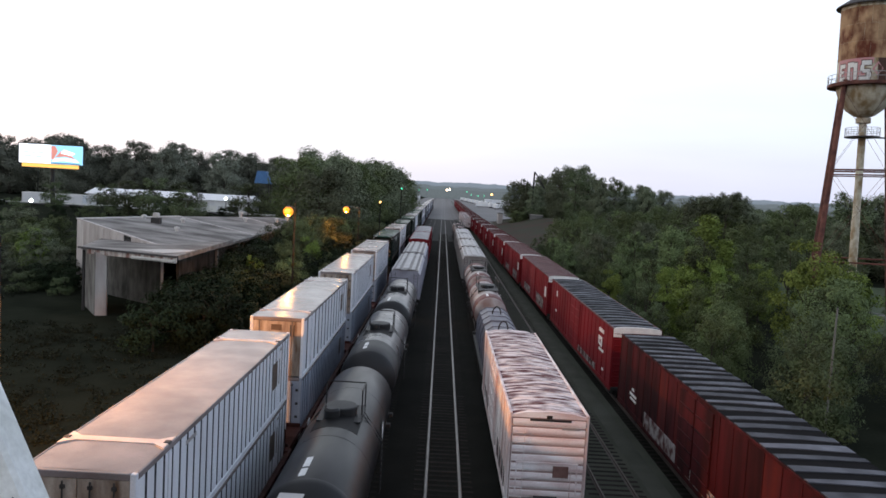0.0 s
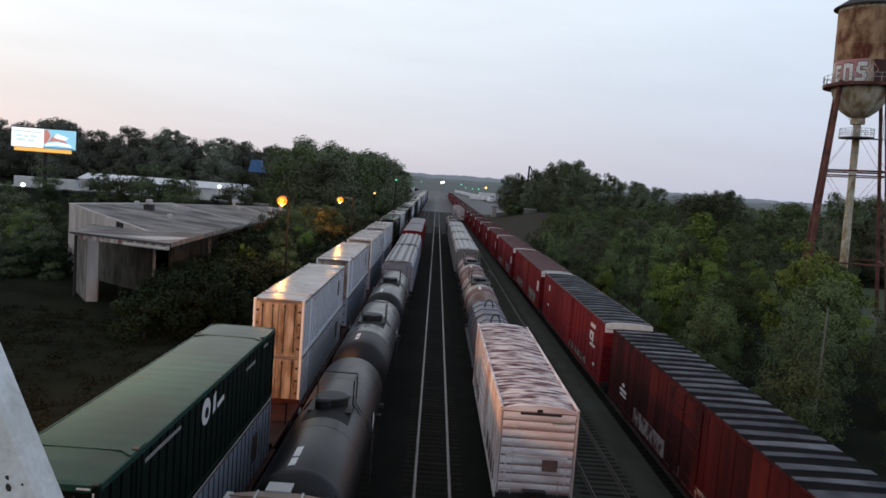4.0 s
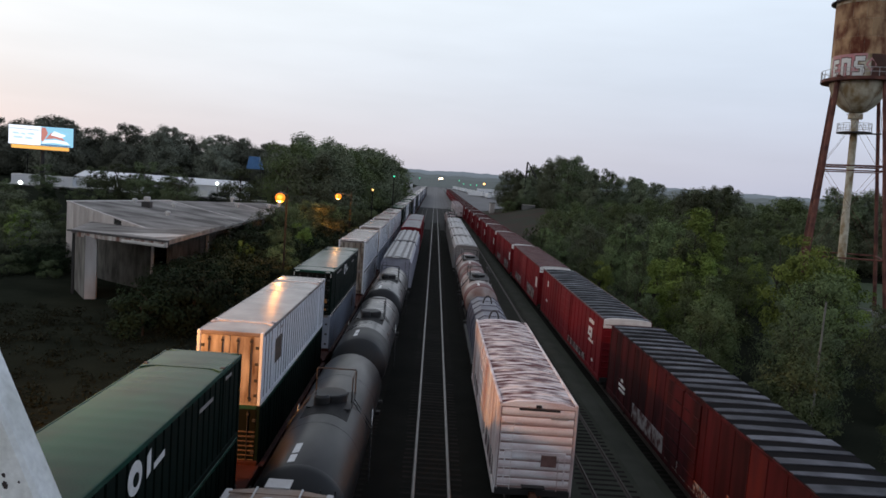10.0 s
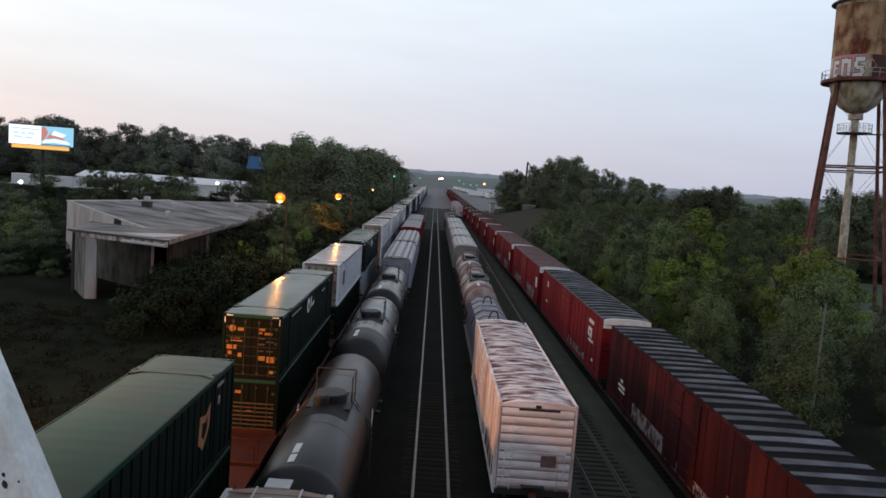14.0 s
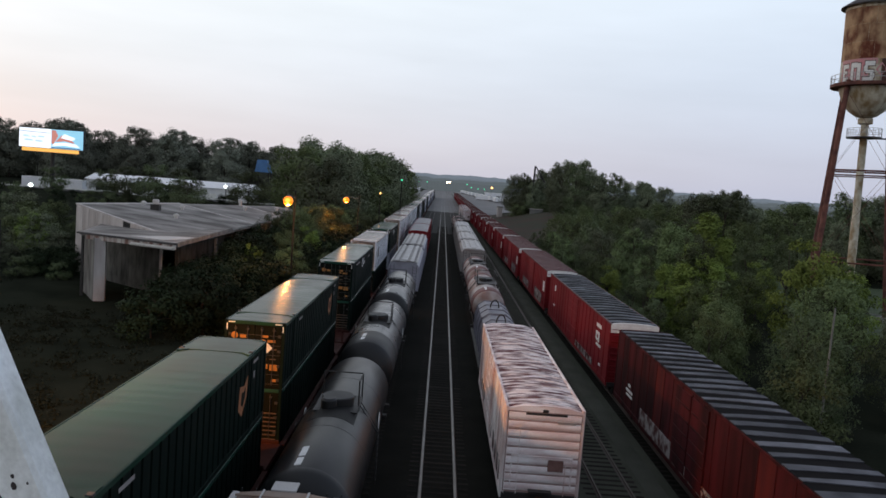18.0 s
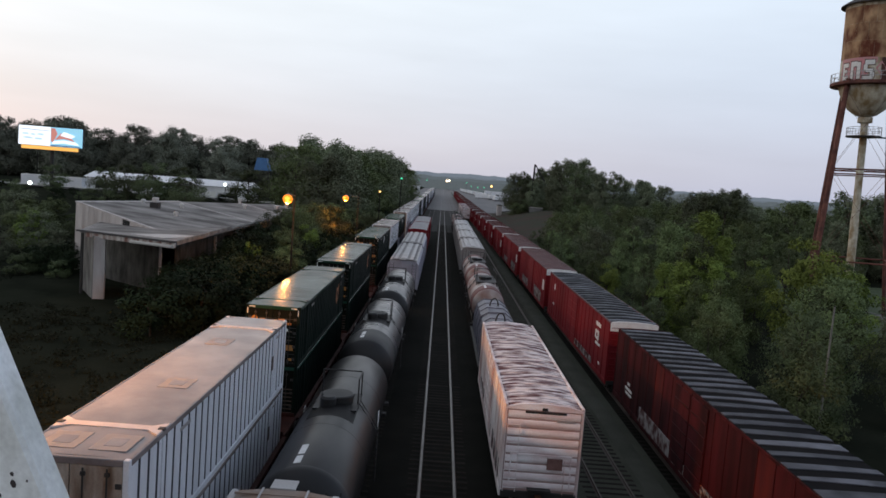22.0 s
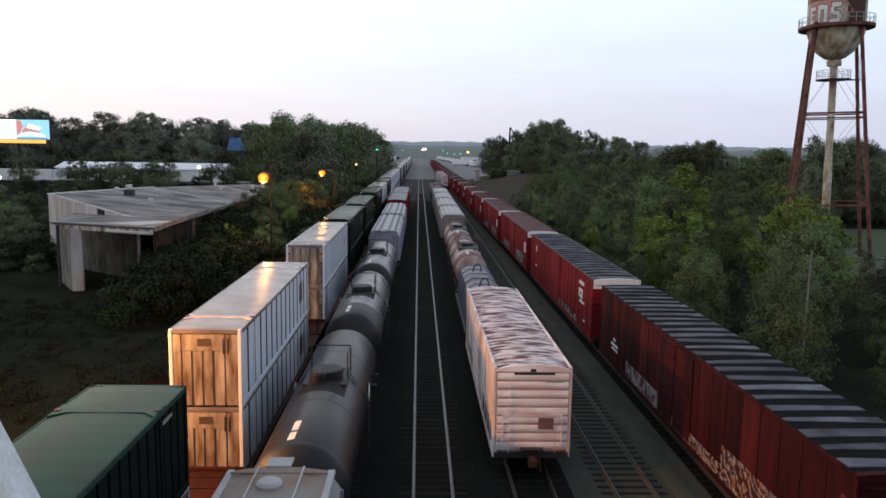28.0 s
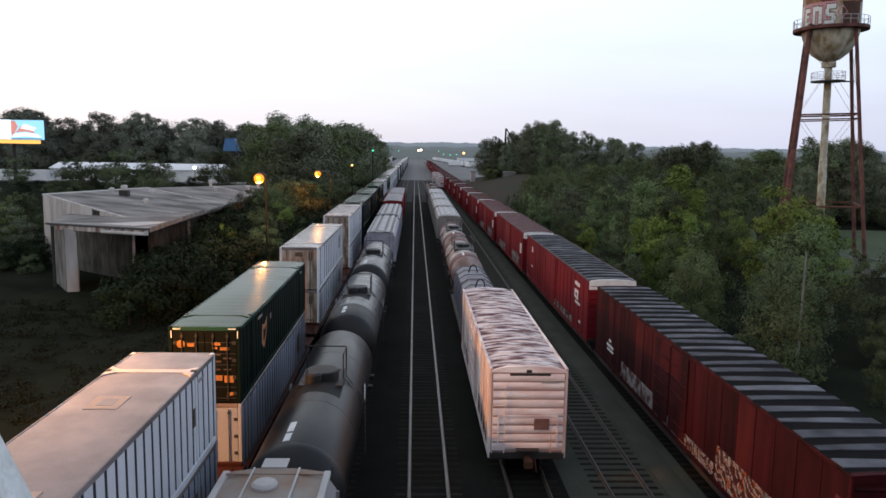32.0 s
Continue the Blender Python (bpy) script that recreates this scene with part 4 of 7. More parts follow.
def well_car(label, front_long=True, back_long=True):
    """One well between two end platforms; its middle lies at the well's centre."""
    c = thing("well_car", label, "rail car", "container train cars")
    h = CL / 2 + 0.25
    for f in (-1, 1):
        s = Solid().box(*sorted((f * 1.36, f * 1.5)), -h, h, 0.35, 1.05, c=0.02)
        s.box(*sorted((f * 1.34, f * 1.56)), -h, h, 1.05, 1.15, c=0.02)
        for i in range(14):
            y = -h + 0.6 + i * (2 * h - 1.2) / 13
            s.box(*sorted((f * 1.49, f * 1.56)), y - 0.05, y + 0.05, 0.37, 1.06)
        part("side_sill", s, WELL_RED, c)
    part("well_floor", box(-1.36, 1.36, -h, h, 0.30, 0.40), WELL_RED, c)
    for e, long in ((-1, back_long), (1, front_long)):
        out = 3.4 if long else 1.5
        part("end_platform", box(-1.45, 1.45, *sorted((e * h, e * (h + out))), 0.95, 1.2, c=0.03), WELL_RED, c, "red-brown end platform")
        part("bulkhead", box(-1.36, 1.36, *sorted((e * (h - 0.02), e * (h + 0.12))), 0.35, 1.35, c=0.02), WELL_RED, c)
        if long:
            bogie(c, e * (h + 1.6))
            coupler(c, e * (h + out), e)
            rail = Solid()
            for sx in (-1.3, 1.3):
                rail.tube((sx, e * (h + out - 0.1), 1.2), (sx, e * (h + out - 0.1), 2.1), 0.025, n=6)
            rail.tube((-1.3, e * (h + out - 0.1), 2.1), (1.3, e * (h + out - 0.1), 2.1), 0.025, n=6)
            part("handrail", rail, WELL_RED, c)
        elif e < 0:
            bogie(c, e * (h + 1.5))
    return c


MOVING = []
KINDS = {
    "W": dict(side=WHITE_BOX, end=END_WHITE, roof=WHITE_ROOF, band=BAND_WHITE, label="white corrugated steel shipping container with a darker, blotchy roof", marks="plate number stains"),
    "V": dict(side=WHITE_BOX, end=END_WHITE, roof=WHITE_ROOF, band=BAND_WHITE, label="white corrugated container with a brown notice board", marks="nearboard number"),
    "Y": dict(side=WHITE_BOX, end=END_WHITE, roof=WHITE_ROOF, band=BAND_WHITE, label="white shipping container with bolted doors and notice board", marks="board number"),
    "X": dict(side=WHITE_BOX, end=END_WHITE, roof=WHITE_ROOF, band=BAND_WHITE, label="white refrigerated-style container with a plain end wall", doors=False, marks="board", pitch=1.1),
    "G": dict(side=GREEN_BOX, end=GREEN_DOOR, roof=GREEN_ROOF, band=GREEN_ROOF, label="dark green shipping container with white emblem and marked doors", marks="logo doormarks number"),
    "H": dict(side=GREEN_BOX, end=GREEN_DOOR, roof=OLIVE_ROOF, band=OLIVE_ROOF, label="dark green shipping container with poster panel and faded roof", marks="plaque doormarks hazard number"),
    "P": dict(side=GREEN_BOX, end=GREEN_DOOR, roof=GREEN_ROOF, band=GREEN_ROOF, label="dark green shipping container with a faded orange emblem", marks="nearplaque doormarks number"),
    "B": dict(side=BLUE_BOX, roof=WHITE_ROOF, band=BAND_WHITE, label="pale blue-grey corrugated shipping container", marks="board"),
    "D": dict(side=GREEN_BOX, end=GREEN_DOOR, roof=GREEN_ROOF, band=GREEN_ROOF, label="dark green container in the well of the car", marks="lowmarks"),
}
# near end of each stack along the track at the start, upper and lower kind, long gap before and behind
STACKS = [(-174.8, "W", "B", 0, 1), (-155.2, "P", "B", 1, 0), (-132.75, "X", "X", 1, 1), (-109.0, "W", "W", 0, 1), (-89.7, "H", "D", 0, 0), (-70.15, "H", "D", 1, 0),
          (-46.3, "G", "D", 0, 1), (-26.85, "V", "D", 0, 0), (-7.4, "G", "B", 1, 0), (15.65, "Y", "Y", 0, 1)]
y, order = 35.2, "XYW" + "GWHG" + "WGGWXHWGWXGWHWGG"
for i, k in enumerate(order):
    end = i % 3 == 2
    STACKS.append((y, k, "B" if k in "WXY" else "D", int(end), int(i % 3 == 0)))
    y += 23.6 if end else 19.5
for y0, up, low, fl, bl in STACKS:
    mid, far = y0 + CL / 2, y0 > 120
    MOVING.append((place(container, up, (X1, mid, 3.47), far=far, **KINDS[up]), (X1, mid, 3.47)))
    MOVING.append((place(container, low, (X1, mid, 0.57), far=far, **KINDS[low]), (X1, mid, 0.57)))
    MOVING.append((place(well_car, ("well", fl, bl), (X1, mid, 0), far=far, label="red-brown articulated well car of a container train", front_long=bool(fl), back_long=bool(bl)), (X1, mid, 0)))


def tank_car(paint, label, length=15.2, r=1.5, black=False, ends=None):
    c = thing("tank_car", label, "rail car", "parked rail cars")
    h, zc = length / 2, 1.22 + r
    dome = [(0, -h), (r * 0.45, -h + 0.08), (r * 0.8, -h + 0.3), (r * 0.96, -h + 0.6), (r, -h + 0.85)]
    prof = dome + [(r, y) for y in (-h * 0.5, -0.02, 0.02, h * 0.5)] + [(a, -b) for a, b in dome[::-1]]
    part("tank", Solid().lathe(prof, 40, "y", (0, 0, zc)), paint, c)
    for y in (-h * 0.4, h * 0.4):
        part("weld_band", Solid().lathe([(r + 0.002, y - 0.03), (r + 0.007, y - 0.02), (r + 0.007, y + 0.02), (r + 0.002, y + 0.03)], 40, "y", (0, 0, zc)), paint, c)
    if black:
        part("black_band", Solid().lathe([(r * 0.96 + 0.006, -h + 0.6), (r + 0.006, -h + 0.85), (r + 0.006, -h + 3.3), (r + 0.001, -h + 3.31)], 40, "y", (0, 0, zc)), TANK_BLACK, c, "black painted end band")
    if not ends:
        # the black of the heads paints the shade on the domed ends
        for e in (-1, 1):
            ring = [(0, -h - 0.005), (r * 0.45, -h + 0.075), (r * 0.8 + 0.005, -h + 0.295), (r * 0.96 + 0.005, -h + 0.6), (r + 0.004, -h + 0.85), (r + 0.001, -h + 0.86)]
            part("tank_head", Solid().lathe(ring if e < 0 else [(a, -b) for a, b in ring[::-1]], 40, "y", (0, 0, zc)), TANK_BLACK, c, "domed tank end, its shade painted black")
    if ends:
        for e in (-1, 1):
            ring = [(r * 0.96 + 0.006, -h + 0.6), (r + 0.006, -h + 0.85), (r + 0.006, -h + 2.6), (r + 0.001, -h + 2.61)]
            part("end_band", Solid().lathe(ring if e < 0 else [(a, -b) for a, b in ring[::-1]], 40, "y", (0, 0, zc)), ends, c, "rust-red end band")
        walk_s = Solid()
        for sx in (-1, 1):
            for yy in (-2.6, 2.4):
                walk_s.tube((sx * 0.9, yy, zc + r - 0.3), (sx * 0.9, yy, zc + r + 0.75), 0.035, n=5)
            walk_s.tube((sx * 0.9, -2.6, zc + r + 0.75), (sx * 0.9, 2.4, zc + r + 0.75), 0.035, n=5)
        part("top_railing", walk_s, STEEL_DARK, c, "dark railing round the top walkway")
        part("walkway", box(-0.95, 0.95, -2.7, 2.5, zc + r - 0.02, zc + r + 0.03, c=0.01), STEEL_DARK, c, "dark grated walkway")
    m = Solid().lathe([(0.62, 0), (0.62, 0.30), (0.58, 0.34), (0, 0.36)], 20, "z", (0, -0.25, zc + r - 0.1))
    part("manway", m, TANK_BLACK, c, "black manway housing")
    part("valve_cover", Solid().lathe([(0.3, 0), (0.3, 0.34), (0.22, 0.42), (0, 0.42)], 14, "z", (-0.25, -0.95, zc + r - 0.1)), TANK_BLACK, c)
    part("platform", box(-0.8, 0.85, -1.2, 1.0, zc + r - 0.16, zc + r - 0.11), TANK_BLACK, c, "grated top platform")
    part("stain", Solid().sweep_y([((r + 0.004) * math.sin(a), zc + (r + 0.004) * math.cos(a)) for a in [i * 0.075 - 0.6 for i in range(17)]] + [((r - 0.02) * math.sin(a), zc + (r - 0.02) * math.cos(a)) for a in [0.6 - i * 0.075 for i in range(17)]], -2.2, 0.9), SPILL, c, "dark spill stain round the manway")
    rail = Solid()
    zt = zc + r - 0.13
    for px, py in ((-0.75, 0.95), (0.8, 0.95), (0.8, -0.3)):
        rail.tube((px, py, zt), (px, py, zt + 0.95), 0.03, n=6)
    rail.tube((-0.75, 0.95, zt + 0.95), (0.8, 0.95, zt + 0.95), 0.03, n=6)
    rail.tube((0.8, 0.95, zt + 0.95), (0.8, -0.3, zt + 0.95), 0.03, n=6)
    part("handrail", rail, STEEL_DARK, c)
    part("label_plate", box(-0.1, 0.45, 0.3, 0.42, zc + r - 0.1, zc + r + 0.02), MARK, c, "white label plate")
    for sx in (-1, 1):
        lad = Solid()
        for yy in (-0.2, 0.2):
            lad.tube((sx * (r + 0.12), yy, 1.0), (sx * (r + 0.10), yy, zc + 0.3), 0.02, n=6)
            lad.tube((sx * (r + 0.10), yy, zc + 0.3), (sx * 0.85, yy, zt), 0.02, n=6)
        for k in range(9):
            lad.tube((sx * (r + 0.12), -0.2, 1.1 + k * 0.25), (sx * (r + 0.12), 0.2, 1.1 + k * 0.25), 0.014, n=5)
        part("ladder", lad, STEEL_DARK, c)
        a = sx * 0.2
        for y0, y1 in ((-h + 1.05, -h + 1.65), (-h + 1.8, -h + 2.6)) if sx < 0 else ():
            ring = [((r + 0.008) * math.sin(a + d), zc + (r + 0.008) * math.cos(a + d)) for d in (-0.07, 0, 0.07)] + [((r - 0.02) * math.sin(a + d), zc + (r - 0.02) * math.cos(a + d)) for d in (0.07, 0, -0.07)]
            part("number_bar", Solid().sweep_y(ring, y0, y1), MARK, c, "white stencilled marking, a plain bar")
        part("placard", Solid().lathe([(0, -0.008), (0.34, -0.008), (0.34, 0.008), (0, 0.008)], 14, "x", (sx * (r + 0.008), 1.5, zc + 0.25)), MARK, c, "white round placard")
    part("centre_sill", box(-0.32, 0.32, -h - 0.5, h + 0.5, 0.72, 1.12, c=0.03), STEEL_DARK, c)
    for e in (-1, 1):
        part("saddle", box(-1.2, 1.2, *sorted((e * (h - 2.4), e * (h - 1.6))), 1.0, 1.75, c=0.05), STEEL_DARK, c)
        part("end_beam", box(-1.45, 1.45, *sorted((e * (h + 0.1), e * (h + 0.4))), 0.95, 1.15, c=0.02), STEEL_DARK, c)
        bogie(c, e * (h - 1.9))
        coupler(c, e * (h + 0.4), e)
    return c


def hopper_car(side, roof, label, length=16.5, top=4.55, hatches="round", boards=True):
    c = thing("covered_hopper_car", label, "rail car", "parked rail cars")
    h, w = length / 2, 1.55
    body = [(-w, 1.5), (-w, top - 0.55), (-1.25, top - 0.12), (1.25, top - 0.12), (w, top - 0.55), (w, 1.5)]
    part("body", Solid().sweep_y(body[::-1], -h + 0.9, h - 0.9), side, c)
    part("roof", Solid().sweep_y([(-1.27, top - 0.13), (-1.27, top - 0.1), (-0.5, top), (0.5, top), (1.27, top - 0.1), (1.27, top - 0.13)][::-1], -h + 0.85, h - 0.85), roof, c, "weathered roof sheet")
    for sx in (-1, 1):
        part("roof_edge", box(*sorted((sx * 1.22, sx * 1.4)), -h + 0.85, h - 0.85, top - 0.2, top - 0.06, c=0.02), HOP_PALE, c, "pale roof edge")
        part("roof_ridge", box(*sorted((sx * 0.56, sx * 0.61)), -h + 0.85, h - 0.85, top - 0.02, top + 0.03), HOP_PALE, c) if not boards else part("running_board", box(*sorted((sx * 0.62, sx * 0.98)), -h + 0.6, h - 0.6, top + 0.02, top + 0.07, c=0.01), HOP_PALE, c, "pale steel running board")
        n = 16
        for i in range(n + 1):
            y = -h + 0.95 + i * (2 * h - 1.9) / n
            part("side_stake", box(*sorted((sx * (w - 0.01), sx * (w + 0.07))), y - 0.04, y + 0.04, 1.45, top - 0.58), side, c)
    for e in (-1, 1):
        s = Solid()
        y0 = e * (h - 0.92)
        vs = [(-w, y0, top - 0.55), (w, y0, top - 0.55), (1.25, y0, top - 0.12), (-1.25, y0, top - 0.12)]
        s.box(-1.3, 1.3, *sorted((y0 - e * 0.03, y0 + e * 0.05)), 1.5, top - 0.5)
        part("end_sheet", s, side, c)
        part("end_platform", box(-1.5, 1.5, *sorted((e * (h - 1.0), e * (h + 0.1))), 1.0, 1.15, c=0.02), STEEL_DARK, c)
        part("end_walkway", box(-0.42, 0.24, *sorted((e * (h - 0.86), e * (h - 0.3))), top - 0.02, top + 0.04, c=0.01), HOP_PALE, c)
        for a, b in ((-1.35, -0.95), (0.95, 1.35)):
            lad = Solid()
            for sx in (a, b):
                lad.tube((sx, e * (h - 0.1), 1.1), (sx, e * (h - 0.1), top - 0.3), 0.02, n=5)
            for k in range(10):
                lad.tube((a, e * (h - 0.1), 1.3 + 0.3 * k), (b, e * (h - 0.1), 1.3 + 0.3 * k), 0.015, n=5)
            part("ladder", lad, STEEL_DARK, c)
        s = Solid().add([(-1.3, e * (h - 0.95), 1.9), (1.3, e * (h - 0.95), 1.9), (0.5, e * (h - 2.6), 0.6), (-0.5, e * (h - 2.6), 0.6), (-1.3, e * (h - 2.9), 1.9), (1.3, e * (h - 2.9), 1.9)], [(0, 1, 2, 3), (4, 3, 2, 5), (0, 3, 4), (1, 5, 2), (0, 4, 5, 1)])
        part("slope_sheet", s, side, c)
        bogie(c, e * (h - 1.8))
        coupler(c, e * (h + 0.05), e)
    for k in range(3):
        y = (-1 + k) * length * 0.26
        s = Solid().add([(-1.5, y - 1.9, 1.5), (1.5, y - 1.9, 1.5), (1.5, y + 1.9, 1.5), (-1.5, y + 1.9, 1.5), (-0.4, y - 0.4, 0.45), (0.4, y - 0.4, 0.45), (0.4, y + 0.4, 0.45), (-0.4, y + 0.4, 0.45)], [(0, 1, 2, 3), (0, 4, 5, 1), (1, 5, 6, 2), (2, 6, 7, 3), (3, 7, 4, 0), (4, 7, 6, 5)])
        part("discharge_hopper", s, side, c)
    if hatches == "round":
        for k in range(6):
            y = -h + 1.9 + k * (length - 3.8) / 5
            part("hatch", Solid().lathe([(0.33, 0), (0.33, 0.07), (0.26, 0.13), (0.05, 0.16), (0, 0.16)], 18, "z", (-0.12, y, top - 0.01)), HOP_PALE, c, "round pale loading hatch")
    else:
        part("trough_hatch", box(-0.3, 0.3, -h + 1.4, h - 1.4, top - 0.01, top + 0.09, c=0.02), HOP_PALE, c, "long pale trough hatch")
    for k in range(9):
        y = -h + 1.2 + k * (length - 2.4) / 8
        part("roof_seam", box(-1.24, 1.24, y - 0.03, y + 0.03, top - 0.03, top + 0.016), roof, c)
    return c


def box_car(side, roof, label, length=16.87, wide=3.05, top=4.53, white_end=False, crown=1.0, panels=14, door_x=0.0, roof_gap=None, name="box_car", seams=BOX_ROOF, ribs=18, graffiti=(), rusted=False, end_slot=False, end_paint=None, post_out=0.03):
    c = thing(name, label, "rail car", "parked rail cars")
    h, w, zb = length / 2, wide / 2, 1.06
    part("floor", box(-w + 0.05, w - 0.05, -h + 0.05, h - 0.05, zb, zb + 0.2), STEEL_DARK, c)
    for f in (-1, 1):
        n = panels
        p = (length - 0.2) / n
        for i in range(n):
            y0 = -h + 0.1 + i * p
            mat = side
            if rusted and i in (4, 10, 11, 13):
                mat = RED_RUST
            part("side_sheet", box(*sorted((f * (w - 0.07), f * (w - 0.01))), y0 + 0.02, y0 + p - 0.02, zb, top - 0.12, c=0.008), mat, c)
            part("side_post", box(*sorted((f * (w - 0.03), f * (w + post_out))), y0 - 0.04, y0 + 0.04, zb, top - 0.12), side, c)
        for k, dy in ((0, -1.05), (1, 1.05)):
            if door_x is not None:
                d = part("sliding_door", box(*sorted((f * (w - 0.01), f * (w + 0.05))), door_x + dy - 1.0, door_x + dy + 1.0, zb + 0.05, top - 0.25, c=0.02), side, c)
                for z in (1.6, 2.2, 2.8, 3.4, 4.0):
                    part("door_rib", box(*sorted((f * (w + 0.03), f * (w + 0.08))), door_x + dy - 0.95, door_x + dy + 0.95, z - 0.04, z + 0.04, c=0.015), side, d)
        part("side_sill", box(*sorted((f * (w - 0.12), f * (w + 0.02))), -h + 0.02, h - 0.02, 0.82, zb + 0.06, c=0.02), side, c)
        part("eave", box(*sorted((f * (w - 0.1), f * (w + 0.02))), -h, h, top - 0.15, top - 0.03, c=0.02), seams if white_end else side, c)
    for e in (-1, 1):
        part("end_sheet", box(-w + 0.03, w - 0.03, *sorted((e * (h - 0.1), e * (h - 0.03))), zb - 0.05, top - 0.1, c=0.01), END_SEAM if end_paint else side, c)
        for k in range(9):
            z = zb + 0.25 + k * (top - zb - 0.65) / 8
            rib = Solid().tube((-w + 0.12, e * (h - 0.04), z), (w - 0.12, e * (h - 0.04), z), 0.065, n=10)
            if end_paint:
                rib.v = [(vx, vy, z + (vz - z) * 2.3) for vx, vy, vz in rib.v]
            part("end_rib", rib, end_paint or side, c)
        for sx in (-1, 1):
            part("corner_post", box(*sorted((sx * (w - 0.08), sx * (w + 0.01))), *sorted((e * (h - 0.12), e * h)), zb - 0.1, top - 0.08, c=0.02), side, c)
            lad = Solid()
            for k in range(8 if sx * e > 0 else 4):
                z = zb + 0.15 + k * 0.36
                lad.tube((sx * (w - 0.6), e * (h + 0.08), z), (sx * (w - 0.12), e * (h + 0.08), z), 0.016, n=5)
            for xx in (w - 0.6, w - 0.12):
                lad.tube((sx * xx, e * (h + 0.08), zb), (sx * xx, e * (h + 0.08), zb + 0.3 + (7 if sx * e > 0 else 3) * 0.36), 0.014, n=5)
            part("ladder", lad, side, c)
        part("end_cap", Solid().sweep_y([(-w + 0.02, top - 0.2), (-w + 0.02, top - 0.13 * crown), (-w * 0.6, top + 0.02), (0, top + 0.02 + 0.05 * crown), (w * 0.6, top + 0.02), (w - 0.02, top - 0.13 * crown), (w - 0.02, top - 0.2)][::-1], *sorted((e * (h - 0.2), e * (h + 0.01)))), MARK if white_end else end_paint or side, c, "pale end cap" if white_end else "")
        if white_end:
            part("end_band", box(-w + 0.02, w - 0.02, *sorted((e * (h - 0.02), e * (h + 0.02))), top - 0.62, top - 0.15, c=0.02), MARK, c, "white band across the end")
        part("end_sill", box(-w + 0.05, w - 0.05, *sorted((e * (h - 0.2), e * (h + 0.05))), 0.80, zb + 0.02, c=0.03), STEEL_DARK if not rusted else side, c)
        part("brake_platform", box(-0.45, 0.45, *sorted((e * h, e * (h + 0.3))), zb + 0.15, zb + 0.19), STEEL_DARK, c)
        bogie(c, e * (h - 2.2))
        coupler(c, e * (h + 0.02), e)
    if end_slot:
        part("end_slot", box(-0.75, 0.85, -h - 0.03, -h + 0.02, top - 0.33, top - 0.24, c=0.01), STEEL_DARK, c, "dark slot below the roof end")
        part("brake_panel", box(0.25, 0.85, -h - 0.06, -h + 0.02, zb + 0.95, zb + 1.4, c=0.01), BRAKE_PANEL, c, "rusty brake panel")
        part("end_frame", Solid().box(-1.2, 1.2, -h - 0.07, -h - 0.01, zb + 1.48, zb + 1.53).box(-1.2, -1.15, -h - 0.07, -h - 0.01, zb + 0.2, zb + 1.48).box(1.15, 1.2, -h - 0.07, -h - 0.01, zb + 0.2, zb + 1.48), BOX_END, c, "white grab-iron frame")
        part("roof_hatch_box", box(-0.12, 0.12, -h - 0.02, -h + 0.1, top - 0.22, top - 0.08, c=0.02), STEEL_DARK, c)
        part("lettering_bar", box(0.5, 1.2, -h - 0.035, -h + 0.02, top - 0.62, top - 0.54), ROOF_STAIN, c)
        for y0, y1, z0, z1 in ((-7.4, -3.4, 1.1, 1.9), (-2.5, 1.5, 1.1, 1.7), (2.6, 6.5, 1.15, 1.8)):
            part("sprayed_tag", box(-w - 0.005, -w + 0.02, y0, y1, z0, z1), SPRAY_PALE, c)
    for y0, y1, z0, z1, mat in graffiti:
        part("sprayed_tag", box(-w - 0.036, -w + 0.0, y0, y1, z0, z1), mat, c, "sprayed paint along the lower side")
    # roof in sheets with cross ribs
    n = ribs
    p = (length - 0.4) / n
    ring0 = [(-w + 0.02, top - 0.12 * crown), (-w * 0.6, top - 0.02 * crown), (0, top + 0.04 * crown), (w * 0.6, top - 0.02 * crown), (w - 0.02, top - 0.12 * crown)]
    low = [(x, z - 0.06) for x, z in ring0[::-1]]
    if roof_gap:
        part("roof_bed", Solid().sweep_y((ring0 + low)[::-1], -h + 0.15, h - 0.15), roof_gap, c)
    for i in range(n):
        y0 = -h + 0.2 + i * p
        up = [(x, z + 0.03) for x, z in ring0]
        if roof_gap:
            # raised sheets whose edges run out of true
            lay = random.Random(int(length * 10) + i)
            y1, y2 = y0 + p * lay.uniform(0.2, 0.34), y0 + p * lay.uniform(0.62, 0.78)
            s1, s2 = p * lay.uniform(-0.09, 0.09), p * lay.uniform(-0.13, 0.13)
            prof = (up + low)[::-1]
            m = len(prof)
            vs = [(x, y1 + s1 * x / w, z) for x, z in prof] + [(x, y2 + s2 * x / w, z) for x, z in prof]
            part("roof_sheet", Solid().add(vs, [(q, m + q, m + (q + 1) % m, (q + 1) % m) for q in range(m)] + [tuple(range(m)), tuple(range(m, 2 * m))[::-1]]), roof, c)
        else:
            part("roof_sheet", Solid().sweep_y((up + low)[::-1], y0 + 0.02, y0 + p - 0.02), roof, c)
        if not roof_gap:
            part("roof_rib", Solid().sweep_y(([(x, z + 0.06) for x, z in ring0] + low)[::-1], y0 - 0.05, y0 + 0.05), seams, c)
    return c


